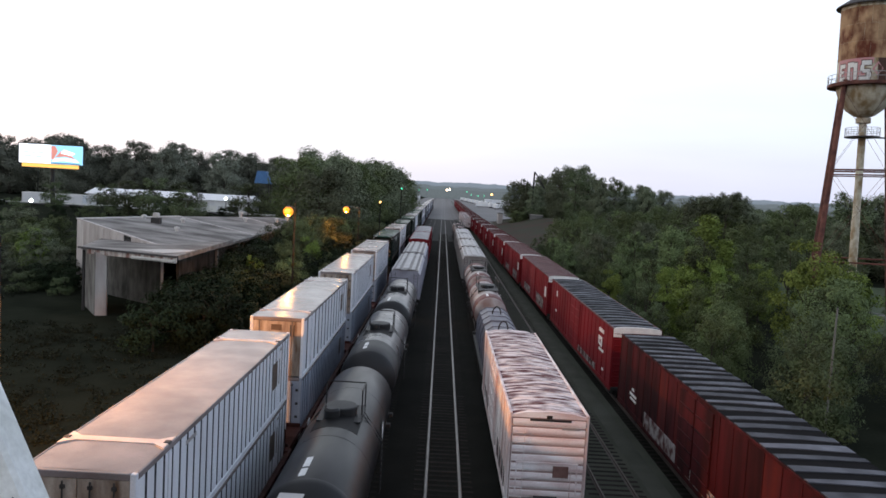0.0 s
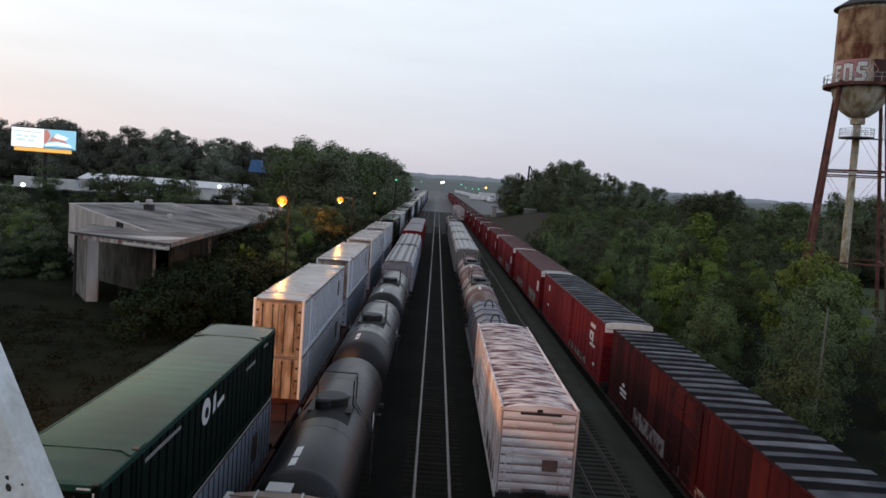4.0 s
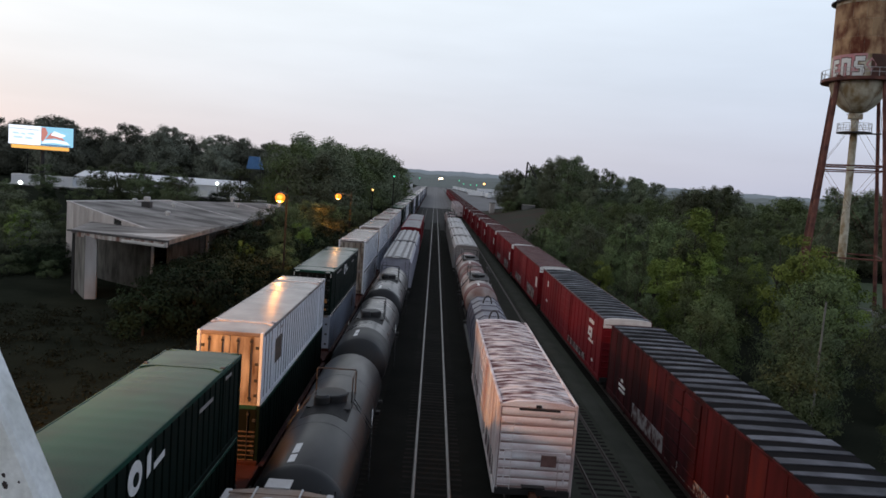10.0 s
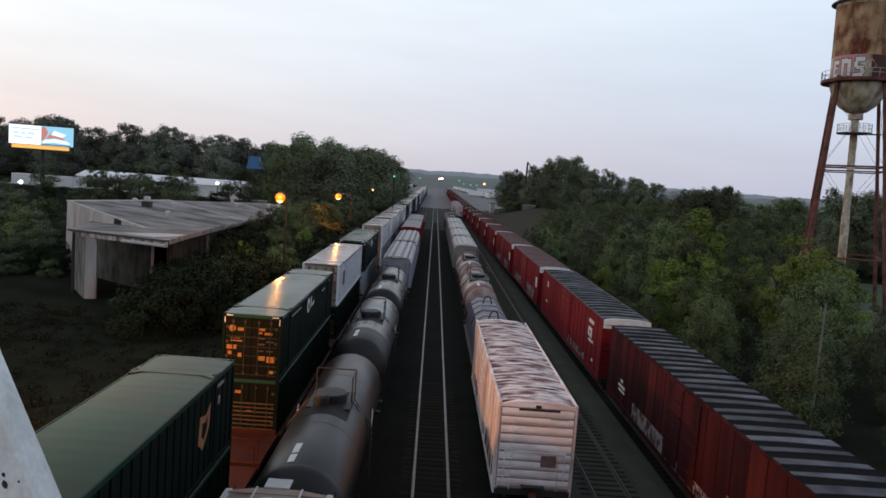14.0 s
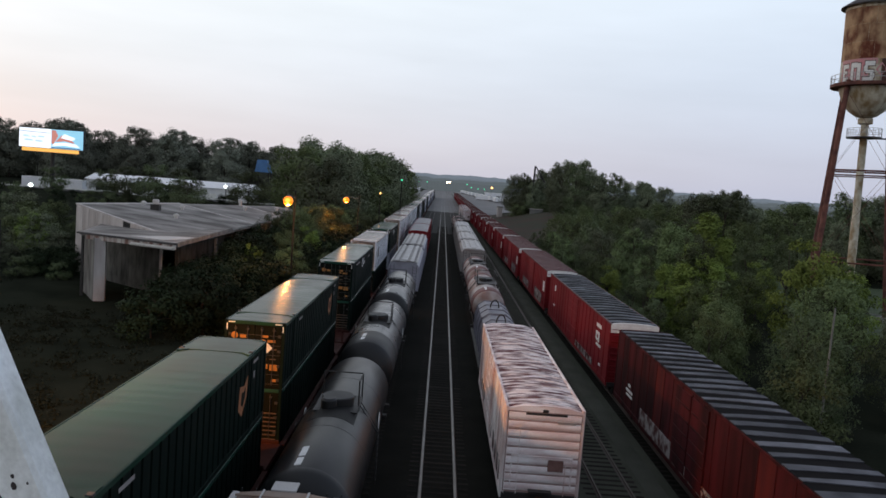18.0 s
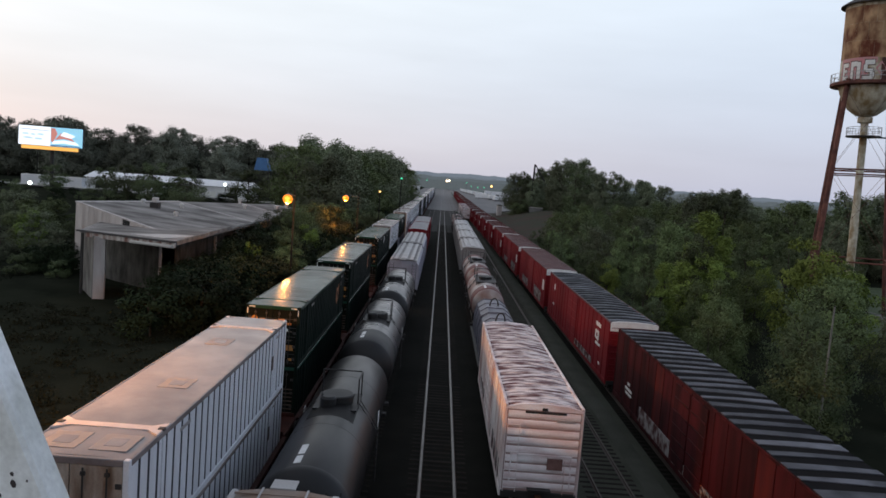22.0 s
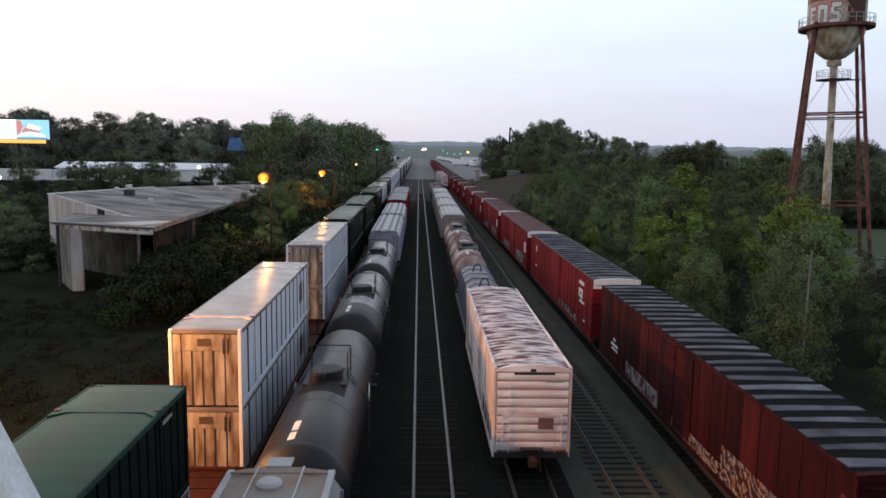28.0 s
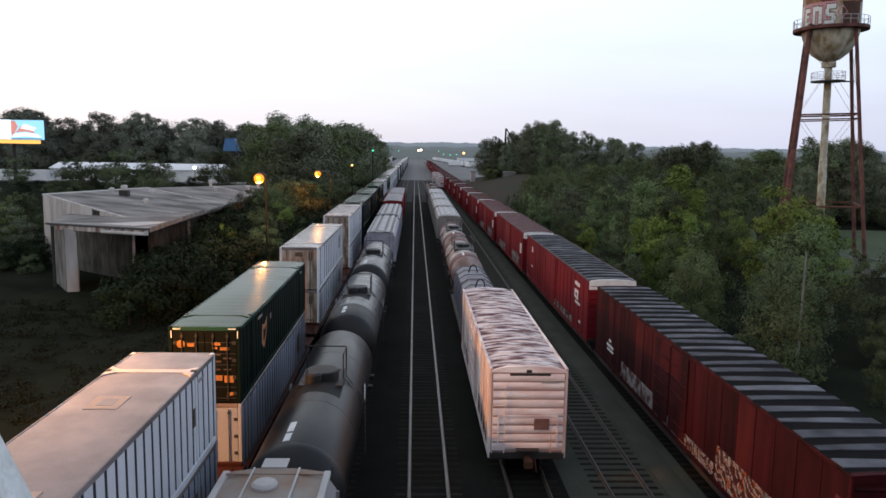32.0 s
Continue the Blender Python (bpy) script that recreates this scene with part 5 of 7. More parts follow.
def coil_car(label):
    c = thing("coil_car", label, "rail car", "parked rail cars")
    part("frame", box(-1.35, 1.35, -6.6, 6.6, 0.8, 1.25, c=0.04), STEEL_DARK, c)
    for f in (-1, 1):
        part("side_walk", box(*sorted((f * 1.2, f * 1.5)), -6.6, 6.6, 1.2, 1.3, c=0.01), STEEL_DARK, c)
    for y0 in (-6.2, 0.15):
        ring = [(-1.3, 1.3), (-1.3, 2.6), (-1.1, 3.3), (-0.6, 3.65), (0.6, 3.65), (1.1, 3.3), (1.3, 2.6), (1.3, 1.3)]
        hood = part("hood", Solid().sweep_y(ring[::-1], y0, y0 + 6.0), HOOD, c, "pale lilac removable steel hood")
        for yy in (y0 + 0.05, y0 + 2.0, y0 + 4.0, y0 + 5.95):
            big = [(x * 1.02, 1.3 + (z - 1.3) * 1.02) for x, z in ring]
            part("hood_rib", Solid().sweep_y(big[::-1], yy - 0.06, yy + 0.06), HOOD, hood)
        for yy in (y0 + 3.0,):
            loop = Solid()
            pts = [Vector((0.32 * math.cos(a), yy, 3.62 + 0.62 * math.sin(a))) for a in [math.pi * k / 8 for k in range(9)]]
            for a, b in zip(pts, pts[1:]):
                loop.tube(a, b, 0.05, n=6)
            part("lifting_loop", loop, STEEL_DARK, hood, "dark steel lifting loop")
    for e in (-1, 1):
        bogie(c, e * 5.0)
        coupler(c, e * 6.6, e)
    return c


ROOF_PALE = surface("whitish_flat_roof", (0.5, 0.49, 0.5), (0.36, 0.34, 0.34), 0.6, scale=0.7, bump=0.05)
GREY_TANK = dict(paint=TANK_GREY, label="dark grey tank car with a black manway, parked on the track")
# string beside the moving train
place(hopper_car, "hop1", (X2 - 0.05, 11.35, 0), side=HOP_GREY, roof=HOP_ROOF, boards=False, label="grey covered hopper car with rusty roof and round hatches")
place(tank_car, "tank_grey", (X2, 28.25, 0), length=15.6, **GREY_TANK)
place(tank_car, "tank_band", (X2, 45.9, 0), length=15.2, paint=TANK_MID, label="dark grey tank car with a black end band", black=True)
place(tank_car, "tank_worn", (X2, 63.4, 0), length=15.4, paint=TANK_MID, label="worn grey tank car with a black manway, parked on the track")
for y in (85.3, 106.3):
    place(hopper_car, "hop2", (X2, y, 0), side=LILAC, roof=HOP_GREY, length=20.2, hatches="trough", label="pale grey covered hopper car with a long trough hatch")
for y in (128.3, 149.6):
    place(box_car, "box_pale", (X2, y, 0), side=RED_BRIGHT, roof=ROOF_PALE, seams=ROOF_PALE, label="red boxcar with a whitish roof", length=20.4, top=4.9, ribs=16, panels=12)
# string with the white boxcar
place(box_car, "box_white", (X4, 36.55, 0), side=BOX_WHITE, roof=BOX_ROOF, seams=BOX_ROOF, end_slot=True, end_paint=BOX_END, label="dirty white boxcar with a peeling rust-stained roof")
place(coil_car, "coil", (X4, 53.2, 0), label="steel coil car under dull lilac hoods")
for i in range(2):
    place(tank_car, "tank_pale", (X4, 69.2 + i * 16.6, 0), paint=TANK_PALE, length=14.0, r=1.42, ends=TANK_RED, label="dirty white tank car with rust-red stains")
for i in range(4):
    place(hopper_car, "hop3", (X4, 104.0 + i * 17.6, 0), far=i > 0, side=HOP_GREY, roof=HOP_PALE, hatches="trough", label="light grey covered hopper car with pale roof")
for i in range(3):
    place(tank_car, "tank_pale", (X4, 174.0 + i * 16.6, 0), far=True)
for i in range(3):
    place(box_car, "box_white", (X5, 253 + i * 18.2, 0), far=True)
# string of red boxcars
RED = dict(crown=0.5, side=RED_BRIGHT, seams=ROOF_RED, wide=3.06, top=4.88, panels=20, ribs=22, name="long_box_car")
place(box_car, "red_near", (X6, 30.95, 0), side=RED_SIDE, roof=ROOF_ZINC, seams=STEEL_DARK, label="long dark red boxcar with ribbed galvanised roof and rust", length=26.7, wide=3.06, top=4.88, panels=20, ribs=25, crown=0.12, roof_gap=ROOF_TAR, name="long_box_car", rusted=True, post_out=0.008, graffiti=((-10.9, -5.2, 1.08, 2.35, SPRAY), (-5.0, 0.6, 1.08, 1.55, SPRAY), (1.2, 7.4, 1.08, 1.85, SPRAY_PALE), (9.7, 10.1, 2.28, 2.42, MARK), (9.2, 10.5, 1.98, 2.12, MARK), (9.2, 10.4, 1.75, 1.86, MARK), (-13.3, -12.75, 3.2, 4.1, SPRAY_PINK)))
place(box_car, "red_2", (X6 - 0.05, 59.4, 0), roof=ROOF_ZINC, roof_gap=ROOF_TAR, length=26.2, white_end=True, label="long red boxcar with white end band and grey roof", graffiti=((-10.6, -9.2, 3.95, 4.2, MARK), (-10.3, -9.9, 3.0, 3.65, MARK), (-9.9, -9.4, 3.45, 3.65, MARK), (-9.4, -9.15, 3.1, 3.65, MARK), (-9.9, -9.4, 3.05, 3.2, MARK), (-10.8, -9.4, 2.72, 2.88, MARK), (-11.1, -10.7, 1.6, 1.75, MARK), (9.2, 9.8, 3.6, 4.1, MARK), (9.1, 10.0, 2.2, 2.35, MARK), (-8.6, -2.0, 1.08, 1.5, SPRAY_PALE)), **RED)
for i, y in enumerate((86.4, 111.8)):
    place(box_car, "red_3", (X6 - 0.2 - 0.25 * i, y, 0), roof=ROOF_RED, length=24.4, white_end=True, label="long red boxcar with faded red roof and white end", graffiti=((-11.2, -10.2, 2.6, 3.6, MARK), (-9.5, -4.0, 1.08, 2.2, SPRAY_PALE), (2.0, 8.0, 1.08, 1.9, SPRAY_PALE)), **RED)
for i in range(24):
    y = 134.6 + i * 20.6
    place(box_car, "red_4", (X6 - 0.65 - 0.2 * min(i, 5), y, 0), far=i > 1, roof=ROOF_RED, length=19.4, white_end=True, label="red boxcar with faded red roof", graffiti=((-8.9, -8.0, 2.5, 3.6, MARK),), **RED)


# ---- the water tower ----
def build_tower():
    bx, by = 52.5, 94.0
    gz = ground_z(bx, by)
    t = thing("water_tower", "old rusted steel water tower on four legs with faded lettering", "water tower", at=(bx, by, gz))
    def z(a):
        return a - gz
    r = 3.32
    zb, zt = z(28.9), z(38.3)
    part("tank_shell", Solid().lathe([(r - 0.04, z(31.6)), (r - 0.04, zt - 0.5)], 40), TOWER_PALE, t, "pale tank shell under the plates")
    rows = [z(31.6), z(33.7), z(35.8), zt - 0.5]
    for k in range(3):
        vs = []
        for i in range(6):
            a = radians(-12.6 + 25.2 * i / 5)
            vs += [(q * math.cos(a), q * math.sin(a), zz) for q in (r - 0.03, r) for zz in (rows[k] + 0.015, rows[k + 1] - 0.015)]
        fs = [(2, 3, 1, 0), (20, 21, 23, 22)]
        for i in range(5):
            c = 4 * i
            fs += [(c + 2, c + 6, c + 7, c + 3), (c, c + 1, c + 5, c + 4), (c + 1, c + 3, c + 7, c + 5), (c, c + 4, c + 6, c + 2)]
        me = Solid().add(vs, fs).mesh("plate", TOWER_PLATE)
        for i in range(14):
            p = part("plate", me, None, t)
            p.rotation_euler = (0, 0, 2 * math.pi * (i + 0.5 * (k % 2)) / 14)
    part("top_ring", Solid().lathe([(r + 0.01, zt - 0.5), (r + 0.01, zt)], 40), TOWER_PALE, t)
    part("lower_shell", Solid().lathe([(r, zb - 0.4), (r + 0.01, zb), (r + 0.01, z(31.6))], 40), TOWER_PALE, t, "flaking pale painted plates")
    part("bowl", Solid().lathe([(0.45, z(24.75)), (1.2, z(25.0)), (2.1, z(25.7)), (2.8, z(26.7)), (3.2, z(27.8)), (r, zb - 0.4)], 40), TOWER_PALE, t, "pale rounded bowl bottom")
    part("roof", Solid().lathe([(r + 0.55, zt - 0.12), (r + 0.55, zt), (r * 0.5, zt + 1.4), (0.4, zt + 2.1), (0, zt + 2.25)], 40), TOWER_DARK, t, "dark conical roof with wide eave")
    part("roof_soffit", Solid().lathe([(r, zt - 0.02), (r + 0.55, zt - 0.12)], 40), TOWER_DARK, t)
    part("balcony", Solid().lathe([(r, zb - 0.45), (r + 0.95, zb - 0.45), (r + 1.0, zb - 0.4), (r + 1.0, zb - 0.05), (r + 0.93, zb - 0.05), (r + 0.9, zb - 0.3), (r, zb - 0.3)], 40), TOWER_LEG, t, "rusty balcony girder")
    rail = Solid()
    for k in range(28):
        a, b = 2 * math.pi * k / 28, 2 * math.pi * (k + 1) / 28
        q = r + 0.95
        rail.tube((q * math.cos(a), q * math.sin(a), zb - 0.1), (q * math.cos(a), q * math.sin(a), zb + 1.0), 0.035, n=5)
        for hh in (0.5, 1.0):
            rail.tube((q * math.cos(a), q * math.sin(a), zb + hh), (q * math.cos(b), q * math.sin(b), zb + hh), 0.035, n=5)
    part("balcony_rail", rail, HOP_PALE, t)
    part("riser_pipe", Solid().lathe([(0.5, 0), (0.5, z(12)), (0.44, z(12.3)), (0.44, z(24.0)), (0.85, z(24.1)), (0.85, z(24.75))], 18), TOWER_PALE, t, "pale vertical riser pipe")
    part("ring_platform", Solid().lathe([(0.5, z(22.3)), (2.0, z(22.3)), (2.0, z(22.45)), (0.5, z(22.45))], 20), TOWER_DARK, t)
    for k in range(16):
        a, b = 2 * math.pi * k / 16, 2 * math.pi * (k + 1) / 16
        part("ring_post", Solid().tube((1.95 * math.cos(a), 1.95 * math.sin(a), z(22.4)), (1.95 * math.cos(a), 1.95 * math.sin(a), z(23.5)), 0.03, n=5), HOP_PALE, t)
        for hh in (22.95, 23.5):
            part("ring_rail", Solid().tube((1.95 * math.cos(a), 1.95 * math.sin(a), z(hh)), (1.95 * math.cos(b), 1.95 * math.sin(b), z(hh)), 0.03, n=5), HOP_PALE, t)
    part("link_walk", box(1.9, 3.3, -0.4, 0.4, z(22.3), z(22.42)), TOWER_DARK, t)
    legs = []
    for k in range(4):
        a = radians(50 + 90 * k) + math.atan2(by, bx) - math.pi / 2
        u = Vector((math.cos(a), math.sin(a), 0))
        def at(zz, u=u):
            q = 3.55 + (28.5 - zz) * 0.112
            return Vector((u.x * q, u.y * q, z(zz)))
        legs.append(at)
        part("leg", Solid().tube(at(-1.0), at(29.2), *((0.36, 0.32) if k in (1, 2) else (0.24, 0.22)), n=8), TOWER_LEG, t, "rusty tubular leg")
        part("footing", box(at(-1).x - 0.8, at(-1).x + 0.8, at(-1).y - 0.8, at(-1).y + 0.8, -0.3, 0.5, c=0.05), CONCRETE, t)
    for zz in (18.2, 6.9):
        for k in range(4):
            p, q = legs[k](zz), legs[(k + 1) % 4](zz)
            part("strut", Solid().tube(p, q, 0.11, n=6), TOWER_LEG, t)
            if zz > 10:
                part("strut", Solid().tube(legs[k](17.6), legs[(k + 1) % 4](17.6), 0.08, n=6), TOWER_LEG, t)
    rods = ((28.0, 18.2), (18.2, 6.9))
    for a, b in rods:
        for k in range(4):
            part("tie_rod", Solid().tube(legs[k](a), legs[(k + 1) % 4](b), 0.02, n=5), TOWER_LEG, t)
            part("tie_rod", Solid().tube(legs[k](b), legs[(k + 1) % 4](a), 0.02, n=5), TOWER_LEG, t)
    t.matrix_basis = pose(bx, by, gz, 0, -1.5, 0)  # the old tower stands slightly out of plumb
    # faded painted band and letter shapes on the shell facing the yard
    face = math.atan2(-by, -bx)
    def patch(name, a0, a1, z0, z1, mat, off, label=""):
        n = max(int((a1 - a0) / 6), 2)
        vs = []
        for k in range(n + 1):
            a = face + radians(a0 + (a1 - a0) * k / n)
            vs += [((r + off) * math.cos(a), (r + off) * math.sin(a), z(z0)), ((r + off) * math.cos(a), (r + off) * math.sin(a), z(z1))]
        return part(name, Solid().add(vs, [(2 * i, 2 * i + 2, 2 * i + 3, 2 * i + 1) for i in range(n)]), mat, t, label)
    patch("painted_field", -66, 12, 31.0, 31.65, PINK, 0.02, "faded pink painted band")
    patch("painted_field", -66, -4, 29.0, 31.0, PINK, 0.018)
    patch("painted_field", 20, 66, 29.0, 31.6, TOWER_SHADE, 0.018, "dark weathered band")
    # pale letter shapes with dark edges
    for a0, a1, z0, z1 in ((-60, -54, 29.1, 31.1), (-54, -44, 30.6, 31.1), (-54, -47, 29.95, 30.3), (-54, -44, 29.1, 29.5), (-38, -32, 29.1, 31.2), (-32, -25, 30.6, 31.2), (-25, -18, 29.1, 31.1),
                           (-10, 8, 30.75, 31.3), (-12, -5, 30.1, 30.75), (-8, 6, 29.85, 30.25), (0, 8, 29.3, 29.85), (-14, 6, 29.0, 29.4)):
        patch("letter_edge", a0 - 1.2, a1 + 1.2, z0 - 0.1, z1 + 0.1, TOWER_SHADE, 0.024)
        patch("letter_stroke", a0, a1, z0, z1, MARK, 0.03)
    vs = [((r + 0.034) * math.cos(face + radians(q)), (r + 0.034) * math.sin(face + radians(q)), z(zz)) for q, zz in ((10, 30.3), (20, 31.2), (31, 30.3), (20, 29.5))]
    part("painted_diamond", Solid().add(vs, [(0, 3, 2, 1)]), PINK, t, "faded pink diamond")
    return t


# ---- the loading shed and its neighbours on the left ----
def build_shed():
    g = -1.15
    b = thing("loading_shed", "derelict concrete loading shed with a flat roof and open canopy", "building", at=(-30, 78, g))
    def w(x, y, z):
        return Vector((x + 30, y - 78, z - g))
    def ring(pts):
        return [(x + 30, y - 78) for x, y in pts]
    # main block: a long shed beside the tracks, its roof falling towards them and the canopy
    def slope(x, y):
        return 5.30 - 0.0992 * (x + 29.6) + 0.0334 * (y - 78.4)
    foot = [(-25.4, 80.0), (-23.9, 107.0), (-22.8, 126.0), (-27.9, 125.2), (-37.3, 106.4), (-43.25, 88.75), (-29.6, 78.4)]
    vs = [w(x, y, slope(x, y) - d) for d in (0.3, 0.0) for x, y in foot]
    nf = len(foot)
    part("roof_slab", Solid().add(vs, [(k, (k + 1) % nf, nf + (k + 1) % nf, nf + k) for k in range(nf)] + [tuple(range(nf))[::-1], tuple(range(nf, 2 * nf))]), ROOF_GRAVEL, b, "weathered grey roof falling towards the tracks")
    part("back_wall", Solid().prism(ring([(-23.2, 124.8), (-23.2, 125.1), (-27.6, 124.7), (-27.6, 124.4)]), 0, 5.6 - g), CONCRETE, b)
    # the dark concrete paints the eave's shade onto this wall
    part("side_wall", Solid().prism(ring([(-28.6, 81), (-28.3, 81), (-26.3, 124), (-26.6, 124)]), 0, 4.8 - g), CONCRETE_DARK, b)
    for k in range(6):
        part("post", box(5.0 + 0.3 * k, 5.25 + 0.3 * k, 5 + k * 7.6, 5.25 + k * 7.6, -0.3, 4.7 + 0.1 * k - g), CONCRETE, b)
    def wall_between(name, a, c, mat):
        n2 = Vector((c[1] - a[1], a[0] - c[0])).normalized() * 0.15
        pts = [(a[0], a[1]), (c[0], c[1]), (c[0] + n2.x, c[1] + n2.y), (a[0] + n2.x, a[1] + n2.y)]
        vs = [w(x, y, g) for x, y in pts] + [w(x, y, slope(x, y) - 0.31) for x, y in pts]
        part(name, Solid().add(vs, [(0, 1, 5, 4), (1, 2, 6, 5), (2, 3, 7, 6), (3, 0, 4, 7), (4, 5, 6, 7), (0, 3, 2, 1)]), mat, b)
    wall_between("left_wall", (-42.9, 89.4), (-37.1, 106.2), CONCRETE)
    wall_between("left_wall", (-37.1, 106.2), (-27.8, 124.9), CONCRETE)
    # raised edge strips and pale worn seams across the roof
    def strip(name, p, q, wide, rise, mat):
        p, q = Vector(p), Vector(q)
        n2 = Vector(((q - p).y, -(q - p).x)).normalized() * wide / 2
        pts = [p + n2, q + n2, q - n2, p - n2]
        vs = [w(v.x, v.y, slope(v.x, v.y) - 0.02) for v in pts] + [w(v.x, v.y, slope(v.x, v.y) + rise) for v in pts]
        part(name, Solid().add(vs, [(0, 1, 5, 4), (1, 2, 6, 5), (2, 3, 7, 6), (3, 0, 4, 7), (4, 5, 6, 7), (0, 3, 2, 1)]), mat, b)
    strip("roof_edge", (-43.2, 88.7), (-37.2, 106.3), 0.4, 0.09, ROOF_PATCH)
    strip("roof_edge", (-43.2, 88.75), (-29.8, 78.6), 0.4, 0.09, PANEL_PALE)
    strip("roof_edge", (-25.2, 83.0), (-22.9, 125.8), 0.35, 0.06, CONCRETE)
    strip("roof_seam", (-37.1, 106.0), (-24.6, 98.5), 0.45, 0.03, PANEL_PALE)
    strip("roof_seam", (-34.0, 92.5), (-24.8, 90.0), 0.5, 0.025, ROOF_GRAVEL)
    strip("roof_seam", (-32.5, 97.0), (-24.4, 94.0), 0.35, 0.02, CONCRETE)
    strip("roof_seam", (-31.5, 118.0), (-23.6, 112.5), 0.4, 0.03, PANEL_PALE)
    # diagonal front wall in upright panels, its top following the roof
    p0, p1 = Vector((-29.0, 77.85)), Vector((-43.1, 88.55))
    n = 12
    d = (p1 - p0) / n
    nrm = Vector((d.y, -d.x)).normalized() * -1
    if nrm.y > 0:
        nrm = -nrm
    def upright(name, a, c, t0, t1, low, top, mat, label=""):
        pts = [a + nrm * t0, c + nrm * t0, c + nrm * t1, a + nrm * t1]
        vs = [w(q.x, q.y, low) for q in pts] + [w(q.x, q.y, slope(q.x, q.y) - 0.02 if top is None else top) for q in pts]
        part(name, Solid().add(vs, [(0, 1, 5, 4), (1, 2, 6, 5), (2, 3, 7, 6), (3, 0, 4, 7), (4, 5, 6, 7), (0, 3, 2, 1)]), mat, b, label)
    # wall and lower panels have the canopy's shade put into their colour
    upright("front_wall", p0, p1, -0.25, 0.05, g, None, CONCRETE_DARK, "stained wall with painted shade under the canopy")
    for k in range(n):
        a, c = p0 + d * (k + 0.02), p0 + d * (k + 0.98)
        if k < 7:
            upright("wall_panel", a, c, 0.055, 0.09, g + 0.9, 4.9, CONCRETE_DARK, "stained lower panel with the canopy's shade painted in")
        low = 4.93 if k < 8 else g
        if k == 4:
            upright("window", a + d * 0.12, c - d * 0.12, 0.06, 0.10, 5.35, slope(a.x, a.y) - 0.12, GLASS_DARK, "dark broken window")
        elif slope(c.x, c.y) > 5.3:
            upright("wall_panel", a, c, 0.055, 0.11, low, None, PANEL_PALE)
    # canopy
    can = [(-35.5, 73.7), (-23.4, 66.3), (-24.6, 88.0), (-29.2, 78.0), (-38.6, 84.9)]
    def rise(x):
        return 0.03 * (x + 35.5)
    def tilted(name, pts, z0, z1, mat, label=""):
        m = len(pts)
        vs = [w(x, y, zz + rise(x)) for zz in (z0, z1) for x, y in pts]
        part(name, Solid().add(vs, [(i, (i + 1) % m, m + (i + 1) % m, m + i) for i in range(m)] + [tuple(range(m))[::-1], tuple(range(m, 2 * m))]), mat, b, label)
    tilted("canopy_roof", can, 4.95, 5.25, ROOF_GRAVEL, "canopy roof slab")
    e0, e1 = Vector((-35.6, 73.6)), Vector((-23.3, 66.15))
    q = (e1 - e0).normalized()
    f = Vector((q.y, -q.x)) * 0.12
    tilted("roof_edge", [tuple(e0), tuple(e1), tuple(e1 + f * 2), tuple(e0 + f * 2)], 5.12, 5.3, TOWER_DARK, "dark metal roof edge")
    tilted("fascia", [tuple(e0 + q * 1.4), tuple(e1), tuple(e1 + f), tuple(e0 + q * 1.4 + f)], 4.68, 5.11, FASCIA, "pale rust-stained fascia board")
    part("gutter", Solid().tube(w(-28.6, 69.2, 4.98), w(-23.5, 66.1, 5.14), 0.16), ROOF_PATCH, b, "white gutter pipe")
    tilted("canopy_edge", [(-23.38, 66.2), (-23.2, 66.2), (-24.4, 87.9), (-24.58, 87.9)], 4.9, 5.29, CONCRETE)
    tilted("roof_patch", [(-29.6, 71.6), (-25.6, 68.9), (-24.0, 70.4), (-23.9, 72.6), (-26.4, 72.9)], 5.254, 5.285, ROOF_PATCH, "white coating patch on the roof")
    # corner pier of two slabs, and posts
    part("slab_pier", Solid().prism(ring([(-33.0, 71.45), (-32.05, 71.75), (-32.1, 72.1), (-33.0, 71.8)]), -0.4, 4.95 - g), PANEL_PALE, b, "pale narrow face of the corner pier")
    part("slab_pier", Solid().prism(ring([(-33.02, 71.46), (-33.02, 71.8), (-36.5, 77.3), (-36.8, 77.1)]), -0.4, 4.95 - g), CONCRETE, b, "broad stained concrete slab")
    for x, y, mat in ((-35.3, 73.9, STEEL_DARK), (-28.85, 77.5, PANEL_PALE)):
        part("post", box(x + 30 - 0.11, x + 30 + 0.11, y - 78 - 0.11, y - 78 + 0.11, -0.4, 4.94 - g), mat, b)
    for x, y, hgt in ((-39.0, 98, 0.5), (-34.6, 100, 0.55), (-32.2, 91, 0.55), (-29.4, 112, 0.6), (-26.0, 118, 0.6), (-31.5, 117, 0.8), (-25.2, 122, 0.7)):
        part("roof_vent", Solid().lathe([(0.22, -0.1), (0.22, hgt * 0.6), (0.36, hgt * 0.62), (0.3, hgt), (0, hgt * 1.15)], 12, "z", (x + 30, y - 78, slope(x, y) - g)), ROOF_PATCH, b, "small pale roof vent")
    part("roof_hatch", box(-37.0 + 30, -35.9 + 30, 95 - 78, 95.9 - 78, 6.3 - g, 7.25 - g, c=0.04), STEEL_DARK, b)
    part("hatch_cowl", box(-36.8 + 30, -36.1 + 30, 95.1 - 78, 95.8 - 78, 7.26 - g, 7.9 - g, c=0.1), ROOF_PATCH, b, "pale vent cowl")


